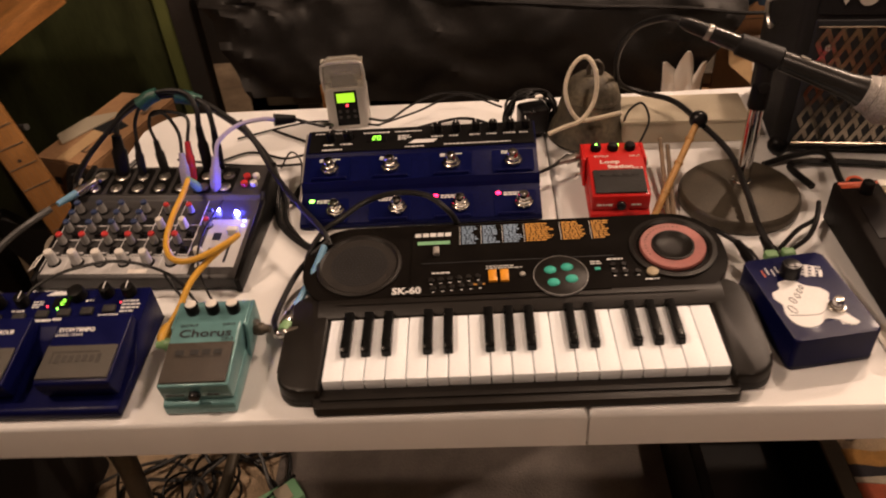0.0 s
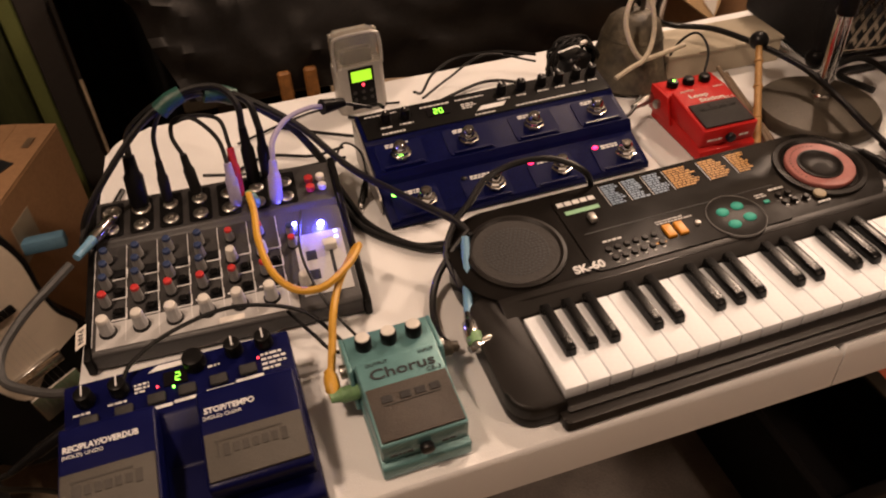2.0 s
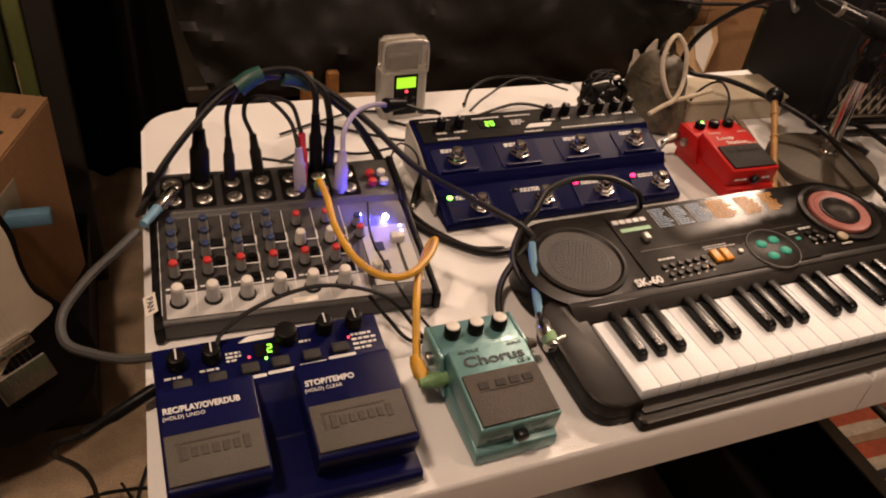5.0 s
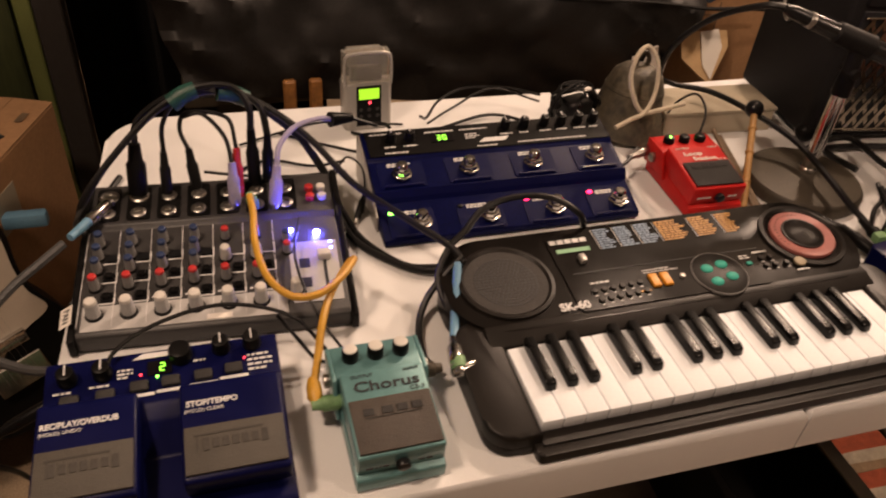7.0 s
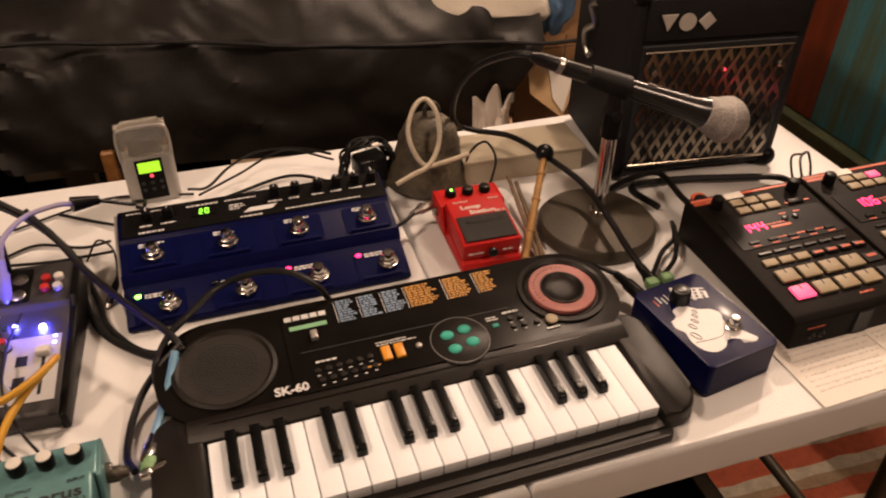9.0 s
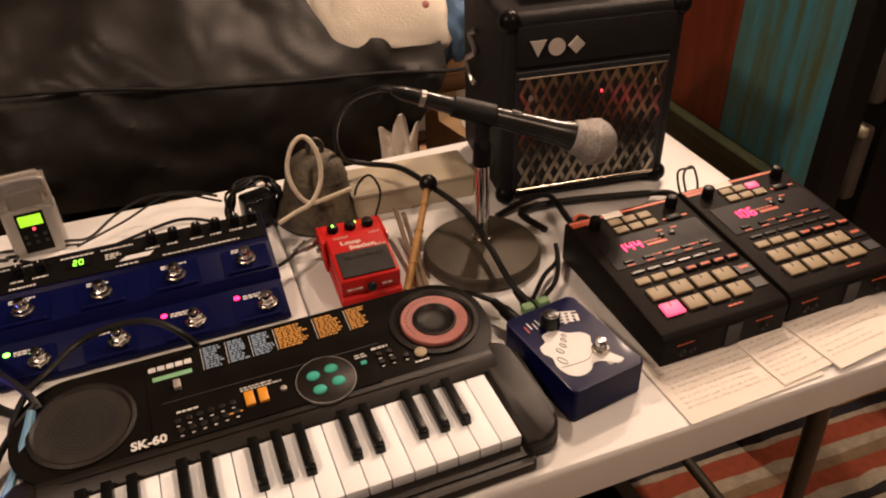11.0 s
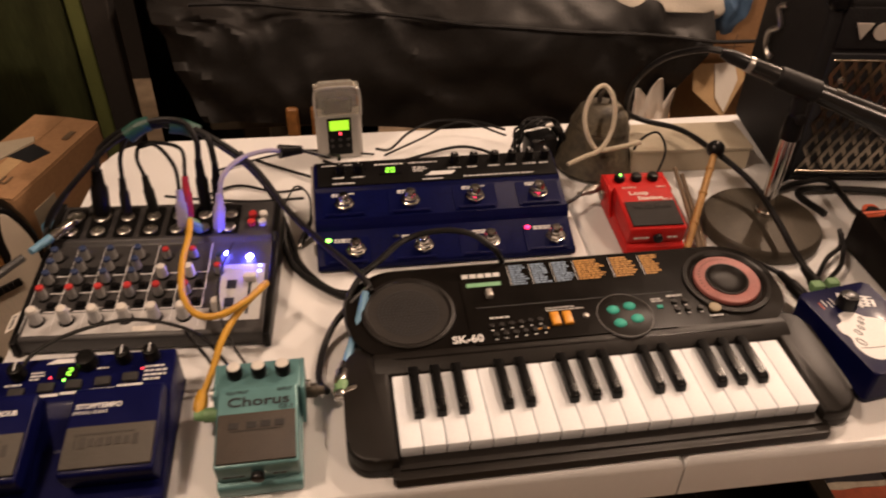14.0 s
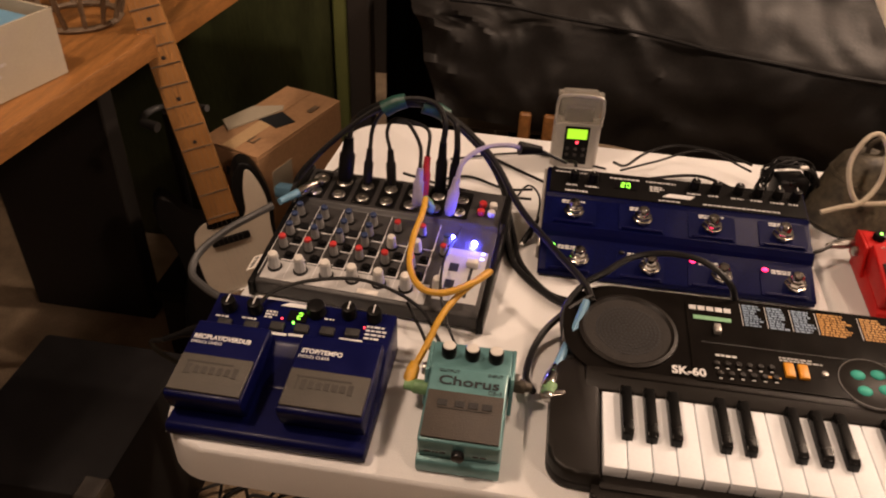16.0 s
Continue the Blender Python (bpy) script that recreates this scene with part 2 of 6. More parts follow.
def ball(bm, c, r, n=12, s=(1, 1, 1), m=I4):
    bmesh.ops.create_uvsphere(bm, u_segments=n * 2, v_segments=n, radius=r, matrix=m @ Matrix.LocRotScale(c, None, s))
    return bm


def lathe(bm, profile, n=32, m=I4):
    rings = []
    for r, z in profile:
        rings.append([bm.verts.new(m @ Vector((r * math.cos(a * 2 * math.pi / n), r * math.sin(a * 2 * math.pi / n), z))) for a in range(n)])
    for a, b in zip(rings, rings[1:]):
        for k in range(n):
            bm.faces.new((a[k], a[(k + 1) % n], b[(k + 1) % n], b[k]))
    for ring, turn in ((rings[0], -1), (rings[-1], 1)):
        bm.faces.new(ring[::turn])
    return bm


def prism(bm, outline, z0, z1, bev=0.0, seg=2, m=I4, tilt=None):
    """A flat outline raised from z0 to z1; tilt(x, y) adds to the top's height."""
    low = [bm.verts.new(m @ Vector((x, y, z0))) for x, y in outline]
    top = [bm.verts.new(m @ Vector((x, y, z1 + (tilt(x, y) if tilt else 0)))) for x, y in outline]
    n = len(outline)
    bm.faces.new(low[::-1])
    cap = bm.faces.new(top)
    for k in range(n):
        bm.faces.new((low[k], low[(k + 1) % n], top[(k + 1) % n], top[k]))
    if bev:
        bmesh.ops.bevel(bm, geom=list(cap.edges), offset=bev, segments=seg, affect="EDGES", profile=0.5)
    return bm


def profile_x(bm, outline, x0, x1, bev=0.0, seg=2, m=I4):
    """An outline in y and z, drawn out along x."""
    a = [bm.verts.new(m @ Vector((x0, y, z))) for y, z in outline]
    b = [bm.verts.new(m @ Vector((x1, y, z))) for y, z in outline]
    n = len(outline)
    faces = [bm.faces.new(a), bm.faces.new(b[::-1])]
    for k in range(n):
        faces.append(bm.faces.new((a[k], b[k], b[(k + 1) % n], a[(k + 1) % n])))
    bmesh.ops.recalc_face_normals(bm, faces=faces)
    if bev:
        bmesh.ops.bevel(bm, geom=list({e for f in faces for e in f.edges}), offset=bev, segments=seg, affect="EDGES", profile=0.5)
    return bm


def rounded(x0, y0, x1, y1, r, n=6):
    """The outline of a rectangle with round corners."""
    out = []
    for cx, cy, a0 in ((x1 - r, y0 + r, -90), (x1 - r, y1 - r, 0), (x0 + r, y1 - r, 90), (x0 + r, y0 + r, 180)):
        out += [(cx + r * math.cos(radians(a0 + 90 * k / n)), cy + r * math.sin(radians(a0 + 90 * k / n))) for k in range(n + 1)]
    return out


def curve(pts, res=7):
    p = [Vector(q) for q in pts]
    p = [p[0] * 2 - p[1], *p, p[-1] * 2 - p[-2]]
    out = []
    for k in range(1, len(p) - 2):
        for i in range(res):
            t = i / res
            out.append(0.5 * (2 * p[k] + (p[k + 1] - p[k - 1]) * t + (2 * p[k - 1] - 5 * p[k] + 4 * p[k + 1] - p[k + 2]) * t * t
                              + (3 * p[k] - p[k - 1] - 3 * p[k + 1] + p[k + 2]) * t ** 3))
    return out + [p[-2]]


def tube(bm, pts, r, n=8, res=7, r_end=None):
    path = curve(pts, res) if len(pts) > 2 else [Vector(q) for q in pts]
    side, rings = None, []
    for k, c in enumerate(path):
        way = (path[min(k + 1, len(path) - 1)] - path[max(k - 1, 0)]).normalized()
        side = (side - way * side.dot(way)).normalized() if side else way.orthogonal().normalized()
        up = way.cross(side)
        rr = r if r_end is None else r + (r_end - r) * k / (len(path) - 1)
        rings.append([bm.verts.new(c + rr * (math.cos(a * 2 * math.pi / n) * side + math.sin(a * 2 * math.pi / n) * up)) for a in range(n)])
    for a, b in zip(rings, rings[1:]):
        for k in range(n):
            bm.faces.new((a[k], a[(k + 1) % n], b[(k + 1) % n], b[k]))
    bm.faces.new(rings[0][::-1])
    bm.faces.new(rings[-1])
    return bm


def along(a, b):
    """The pose whose z axis runs from a to b, at a."""
    return Matrix.Translation(a) @ (Vector(b) - Vector(a)).to_track_quat("Z", "Y").to_matrix().to_4x4()


def part(name, bm, material, parent=None, label="", smooth=False, m=None):
    me = bpy.data.meshes.new(name)
    bmesh.ops.recalc_face_normals(bm, faces=list(bm.faces))
    bm.to_mesh(me)
    bm.free()
    me.materials.append(material)
    if smooth:
        me.shade_smooth()
        me.set_sharp_from_angle(angle=radians(40))
    ob = new(name, me)
    if parent:
        ob.parent = parent
    if m is not None:
        ob.matrix_basis = m
    if label:
        ob["label"] = label
    return ob


def B():
    return bmesh.new()


def thing(name, m, label, category, group="", kind=""):
    ob = new(name)
    ob.empty_display_size = 0.02
    ob.matrix_basis = m
    return tagged(ob, label, category, group, kind)


def shared(name, me, parent, m):
    ob = new(name, me)
    ob.parent = parent
    ob.matrix_basis = m
    return ob


def words(name, text, size, material, parent, m, wide=1.0, label="", bold=0.0):
    """Lettering as a thin mesh, written along the local x axis and centred."""
    cu = bpy.data.curves.new(name, "FONT")
    cu.body, cu.size, cu.align_x, cu.align_y, cu.extrude, cu.offset, cu.resolution_u = text, size, "CENTER", "CENTER", 0.0002, bold, 3
    tmp = bpy.data.objects.new(name, cu)
    me = bpy.data.meshes.new_from_object(tmp)
    bpy.data.objects.remove(tmp)
    me.materials.clear()
    me.materials.append(material)
    ob = new(name, me)
    ob.parent = parent
    ob.matrix_basis = m @ Matrix.Diagonal((wide, 1, 1, 1))
    if label:
        ob["label"] = label
    return ob


SEG = {"0": "abcdef", "1": "bc", "2": "abged", "4": "fgbc", "6": "afgedc"}


def digits(bm, text, h, m=I4):
    """Seven-segment figures of height h, from the left."""
    w, t = h * 0.5, h * 0.12
    spots = {"a": (0, h / 2, 1), "g": (0, 0, 1), "d": (0, -h / 2, 1), "f": (-w / 2, h / 4, 0), "b": (w / 2, h / 4, 0), "e": (-w / 2, -h / 4, 0), "c": (w / 2, -h / 4, 0)}
    for k, ch in enumerate(text):
        for s in SEG[ch]:
            x, y, flat = spots[s]
            rbox(bm, (x + (k - (len(text) - 1) / 2) * h * 0.85, y, 0), (w * 0.85, t, 0.0006) if flat else (t, h * 0.42, 0.0006), m=m)
    return bm


def bars(bm, x0, y0, x1, y1, rows, seed, fill=0.55, m=I4, z=0.0):
    """Lines of small unreadable print: bars of uneven length."""
    rnd = random.Random(seed)
    step = (y1 - y0) / rows
    for k in range(rows):
        x, y = x0, y1 - (k + 0.5) * step
        end = x0 + (x1 - x0) * rnd.uniform(0.6, 1.0)
        while x < end - 0.0005:
            w = min(rnd.uniform(0.0016, 0.006), end - x)
            rbox(bm, (x + w / 2, y, z), (w, step * fill, 0.0003), m=m)
            x += w + 0.0011
    return bm


def slope(y0, z0, y1, z1, x=0.0):
    """The pose of a tilted panel whose local y runs from (y0, z0) to (y1, z1)."""
    return Matrix.Translation((x, y0, z0)) @ Matrix.Rotation(math.atan2(z1 - z0, y1 - y0), 4, "X")

# ---- the room ----
def wall(name, c, s, material, label, category="wall"):
    ob = part(name, rbox(B(), c, s), material)
    return tagged(ob, label, category, kind="structure")


wall("floor", (0, 0.2, -0.05), (5.2, 5.6, 0.1), CARPET, "tan looped carpet over the whole floor", "floor")
wall("ceiling", (0, 0.2, 2.45), (5.2, 5.6, 0.1), CEILING, "plain pale painted ceiling above the room", "ceiling")
wall("wall_back", (0, 2.45, 1.2), (5.2, 0.1, 2.4), WALL_DARK, "dark painted wall behind the table")
wall("wall_front", (0, -2.55, 1.2), (5.2, 0.1, 2.4), CEILING, "pale painted wall at the end of the room")
wall("wall_left", (-2.05, 0.2, 1.2), (0.1, 5.4, 2.4), WALL_DARK, "dark painted wall beside the wooden shelf")
wall("wall_right", (1.75, 0.2, 1.2), (0.1, 5.4, 2.4), WALL_DARK, "dark painted wall beside the drawers")


def folding_table():
    t = thing("folding_table", pose(0, 0, 0), "white moulded plastic folding table with rounded corners and black legs", "table")
    for x0, x1, left in ((-0.61, -0.0008, True), (0.0008, 0.61, False)):
        out = []
        for x, y in rounded(-0.61, 0.0, 0.61, 0.61, 0.05, 8):
            x = x - 0.024 + 0.05 * y if x < 0 else x
            if (x < 0) == left:
                out.append((x, y))
        if left:
            out = [(x1, 0.61)] + [p for p in out if p[1] > 0.3] + [p for p in out if p[1] <= 0.3] + [(x1, 0.0)]
        else:
            out = [(x0, 0.0)] + [p for p in out if p[1] <= 0.3] + [p for p in out if p[1] > 0.3] + [(x0, 0.61)]
        part("tabletop_half", prism(B(), out, T - 0.046, T, 0.006, 3), WHITE_TABLE, t, smooth=True)
    bm = B()
    for y in (0.07, 0.54):
        tube(bm, [(-0.53, y, 0.68), (0.56, y, 0.68)], 0.011, 10)
    part("frame_rail", bm, DARK_METAL, t, "black steel rails under the top", smooth=True)
    for x, s in ((-0.52, -1), (0.575, 1)):
        for y in (0.09, 0.52):
            part("leg", tube(B(), [(x, y, 0.69), (x + s * 0.02, y, 0.4), (x + s * 0.04, y, 0.012)], 0.013, 12), DARK_METAL, t, "black steel tube leg", smooth=True)
            part("foot", cyl(B(), (x + s * 0.04, y, 0.0), 0.017, 0.03, 16, bev=0.004), RUBBER, t, "black plastic foot cap", smooth=True)
        part("crossbar", tube(B(), [(x + s * 0.03, 0.09, 0.2), (x + s * 0.03, 0.52, 0.2)], 0.01, 10), DARK_METAL, t, smooth=True)
    part("brace", tube(B(), [(0.50, 0.30, 0.40), (0.25, 0.30, 0.67)], 0.009, 10), DARK_METAL, t, "black folding brace", smooth=True)
    return t


folding_table()


# ---- keyboard ----
def keyboard():
    ox, oy = -0.058, 0.0150
    k = thing("toy_keyboard", pose(ox, oy, T, 0, 0, 0.8), "black plastic mini keyboard with ivory keys and a round pink pad", "keyboard")
    # lower housing with two side blocks and a low key slip
    part("base", prism(B(), rounded(-0.236, 0.004, 0.232, 0.125, 0.022), 0.003, 0.012, 0.003), KEYBOARD_BLACK, k, smooth=True)
    part("key_slip", prism(B(), rounded(-0.199, -0.009, 0.197, 0.02, 0.005), 0.003, 0.0125, 0.003), KEYBOARD_BLACK, k, smooth=True)
    for s in (-1, 1):
        x0, x1 = (0.1925, 0.232) if s > 0 else (-0.236, -0.1925)
        out = [p for p in rounded(-0.236, 0.004, 0.232, 0.130, 0.024, 8) if x0 <= p[0] <= x1]
        out = [p for p in out if p[1] < 0.06] + [p for p in out if p[1] >= 0.06] if s > 0 else [p for p in out if p[1] >= 0.06] + [p for p in out if p[1] < 0.06]
        out = [(x0, 0.004), *out, (x0, 0.130)] if s > 0 else [(x1, 0.130), *out, (x1, 0.004)]
        part("side_block", prism(B(), out, 0.011, 0.0275, 0.004, 3, tilt=lambda x, y: (y - 0.06) * 0.06), KEYBOARD_BLACK, k, smooth=True)
    part("key_well", prism(B(), rounded(-0.1925, 0.0, 0.1925, 0.105, 0.002), 0.010, 0.0145), KEYBOARD_BLACK, k)
    part("name_rail", profile_x(B(), [(0.094, 0.012), (0.094, 0.029), (0.112, 0.034), (0.125, 0.034), (0.125, 0.012)], -0.206, 0.208, 0.002), KEYBOARD_BLACK, k, smooth=True)
    # upper housing, tilted a little towards the player
    tilt = lambda x, y: (y - 0.105) * 0.085
    part("upper_housing", prism(B(), rounded(-0.228, 0.108, 0.224, 0.226, 0.052, 10), 0.004, 0.033, 0.007, 4, tilt=tilt), KEYBOARD_PANEL, k, smooth=True)
    top = slope(0.108, 0.0335, 0.226, 0.0335 + 0.118 * 0.085)
    at = lambda x, y, z=0.0: top @ Matrix.Translation((x, y - 0.108, z))
    # groove line and raised panel
    part("panel", prism(B(), rounded(-0.110, 0.116, 0.100, 0.218, 0.006), 0, 0.0012, m=at(0, 0.0)), KEYBOARD_PANEL, k)
    # loudspeaker with a ring and holes
    sp = at(-0.167, 0.166)
    part("speaker_rim", lathe(B(), [(0.047, -0.002), (0.0465, 0.002), (0.043, 0.003), (0.040, 0.0005), (0.040, -0.002)], 48, sp), KEYBOARD_BLACK, k, smooth=True)
    part("speaker_dish", lathe(B(), [(0.0405, -0.0015), (0.0405, 0.0008), (0.03, 0.0004), (0.01, 0.0003), (0.001, 0.0003)], 40, sp), SPEAKER, k, smooth=True)
    bm = B()
    for ring in range(1, 9):
        count = ring * 6
        for i in range(count):
            a = 2 * math.pi * i / count
            cyl(bm, (ring * 0.0037 * math.cos(a), ring * 0.0037 * math.sin(a), 0.0006), 0.00125, 0.0003, 6, m=sp)
    part("speaker_mesh", bm, PRINT_DARK, k)
    # round pad with a pink ring and a black bowl
    rp = at(0.170, 0.172)
    part("pad_rim", lathe(B(), [(0.046, -0.001), (0.0455, 0.0025), (0.041, 0.0032), (0.038, 0.001), (0.038, -0.001)], 48, rp), KEYBOARD_BLACK, k, smooth=True)
    part("pink_ring", lathe(B(), [(0.0345, -0.001), (0.0345, 0.003), (0.0335, 0.004), (0.0225, 0.003), (0.0215, 0.001), (0.0215, -0.001)], 48, rp), PINK, k, smooth=True)
    part("pad_bowl", lathe(B(), [(0.0225, 0.0), (0.0225, 0.0042), (0.0205, 0.0046), (0.0165, 0.001), (0.008, 0.0004), (0.001, 0.0004)], 40, rp), KEYBOARD_BLACK, k, smooth=True)
    bm = B()
    for a in range(200, 340, 9):
        rbox(bm, (0.029 * math.cos(radians(a - 130)), 0.029 * math.sin(radians(a - 130)), 0.0038), (0.0022, 0.0010, 0.0003), m=rp)
    part("ring_print", bm, BRONZE, k)
    # maker's mark as plain shapes, green strip, slide switch
    bm = B()
    for i in range(5):
        rbox(bm, (-0.1035 + i * 0.0083, 0.2075, 0.0016), (0.0068, 0.0058, 0.0004), 0.0001, 1, m=at(0, 0))
    part("maker_mark", bm, PRINT, k)
    part("green_strip", rbox(B(), (-0.086, 0.1945, 0.0016), (0.036, 0.0052, 0.0004), m=at(0, 0)), PRINT_GREEN, k)
    part("slide_switch", rbox(B(), (-0.083, 0.1795, 0.0035), (0.0065, 0.0105, 0.006), 0.0012, m=at(0, 0)), SILVER, k, smooth=True)
    # tone lists
    for i, (x, w, colour) in enumerate(((-0.055, 0.018, PRINT_BLUE), (-0.0315, 0.018, PRINT_BLUE), (-0.008, 0.020, PRINT_BLUE), (0.016, 0.034, PRINT_ORANGE), (0.056, 0.028, PRINT_ORANGE), (0.089, 0.020, PRINT_ORANGE))):
        part("tone_list", bars(B(), x, 0.190, x + w, 0.2195, 9, 10 + i, 0.6, at(0, 0), 0.0016), colour, k)
        part("list_rule", rbox(B(), (x - 0.002, 0.2045, 0.0016), (0.0005, 0.029, 0.0003), m=at(0, 0)), PRINT, k)
    # buttons
    for i in range(2):
        part("orange_button", rbox(B(), (-0.0235 + i * 0.0125, 0.1395, 0.0022), (0.0088, 0.0165, 0.004), 0.001, m=at(0, 0)), ORANGE, k, "orange oblong button", smooth=True)
    part("cross_plate", lathe(B(), [(0.028, 0.0), (0.028, 0.0018), (0.0268, 0.0026), (0.001, 0.0026)], 40, at(0.0475, 0.1365)), KEYBOARD_BLACK, k, smooth=True)
    part("cross_ring", lathe(B(), [(0.0285, 0.0), (0.0285, 0.0024), (0.0279, 0.0026), (0.0276, 0.001)], 40, at(0.0475, 0.1365)), KNOB_GREY, k, "thin pale ring", smooth=True)
    for dx, dy in ((-0.0105, 0.0075), (0.0075, 0.0105), (-0.0085, -0.0105), (0.0105, -0.0065)):
        bm = B()
        ball(bm, (0.0475 + dx, 0.1365 + dy, 0.0028), 0.0066, 8, (1, 0.85, 0.35), m=at(0, 0))
        part("mint_button", bm, MINT, k, "round mint-green button", smooth=True)
    part("green_dot", rbox(B(), (0.0865, 0.1435, 0.0018), (0.006, 0.0045, 0.002), 0.0008, m=at(0, 0)), MINT, k)
    part("round_button", cyl(B(), (0.142, 0.136, 0.0005), 0.0062, 0.003, 20, bev=0.0008, m=at(0, 0)), PAD_TAN, k, "round beige button", smooth=True)
    part("round_button", cyl(B(), (0.008, 0.1405, 0.0005), 0.003, 0.0028, 16, bev=0.0006, m=at(0, 0)), SILVER, k, "small pale button", smooth=True)
    bm = cyl(B(), (0, 0, 0), 0.0030, 0.0034, 14, bev=0.0008)
    bmesh.ops.recalc_face_normals(bm, faces=list(bm.faces))
    me = bpy.data.meshes.new("small_button")
    bm.to_mesh(me)
    bm.free()
    me.materials.append(KEYBOARD_BLACK)
    spots = [(-0.088 + c * 0.0098 + r * 0.002, 0.1375 - r * 0.0115 + c * 0.0006) for r in range(2) for c in range(6)]
    spots += [(0.103 + c * 0.011, 0.1485 - r * 0.0105) for r in range(2) for c in range(2)] + [(0.127, 0.1375)]
    for x, y in spots:
        shared("small_button", me, k, at(x, y))
    bm = B()
    bars(bm, -0.088, 0.1465, -0.06, 0.1495, 1, 3, 0.7, at(0, 0), 0.0015)
    bars(bm, -0.03, 0.150, 0.012, 0.156, 2, 4, 0.45, at(0, 0), 0.0015)
    bars(bm, 0.080, 0.150, 0.092, 0.156, 2, 5, 0.5, at(0, 0), 0.0015)
    bars(bm, 0.098, 0.155, 0.116, 0.159, 1, 6, 0.6, at(0, 0), 0.0015)
    bars(bm, 0.133, 0.1245, 0.152, 0.1275, 1, 7, 0.6, at(0, 0), 0.0015)
    for x, y in spots:
        rbox(bm, (x, y - 0.0052, 0.0014), (0.003, 0.0009, 0.0003), m=at(0, 0))
    part("small_print", bm, PRINT, k)["kind"] = "stuff"
    part("orange_print", bars(B(), -0.046, 0.128, -0.026, 0.1305, 1, 8, 0.8, at(0, 0), 0.0015), PRINT_ORANGE, k)
    part("groove", rbox(B(), (0.004, 0.163, 0.0013), (0.206, 0.0009, 0.0004), m=at(0, 0)), PRINT_DARK, k)
    words("model_lettering", "SK-60", 0.0125, PRINT, k, at(-0.114, 0.1235, 0.0018), 1.0, bold=0.0004)
    # keys
    w = 0.382 / 19
    bm = rbox(B(), (0, 0, 0), (w - 0.0009, 0.084, 0.0125), 0.0011, 2)
    me = bpy.data.meshes.new("white_key")
    bm.to_mesh(me)
    bm.free()
    me.materials.append(KEY_WHITE)
    me.shade_smooth()
    me.set_sharp_from_angle(angle=radians(40))
    bm = profile_x(B(), [(0, 0), (0.0015, 0.0085), (0.006, 0.0105), (0.055, 0.0105), (0.055, 0)], -0.0047, 0.0047, 0.0012)
    bmesh.ops.recalc_face_normals(bm, faces=list(bm.faces))
    mb = bpy.data.meshes.new("black_key")
    bm.to_mesh(mb)
    bm.free()
    mb.materials.append(KEY_BLACK)
    mb.shade_smooth()
    mb.set_sharp_from_angle(angle=radians(40))
    gaps = {0, 1, 2, 4, 5, 7, 8, 9, 11, 12, 14, 15, 16}
    for i in range(19):
        x = -0.191 + (i + 0.5) * w
        shared("white_key", me, k, Matrix.Translation((x, 0.0545, 0.0205)))
        if i in gaps:
            shared("black_key", mb, k, Matrix.Translation((x + w / 2, 0.0415, 0.0255)))
    return k


keyboard()


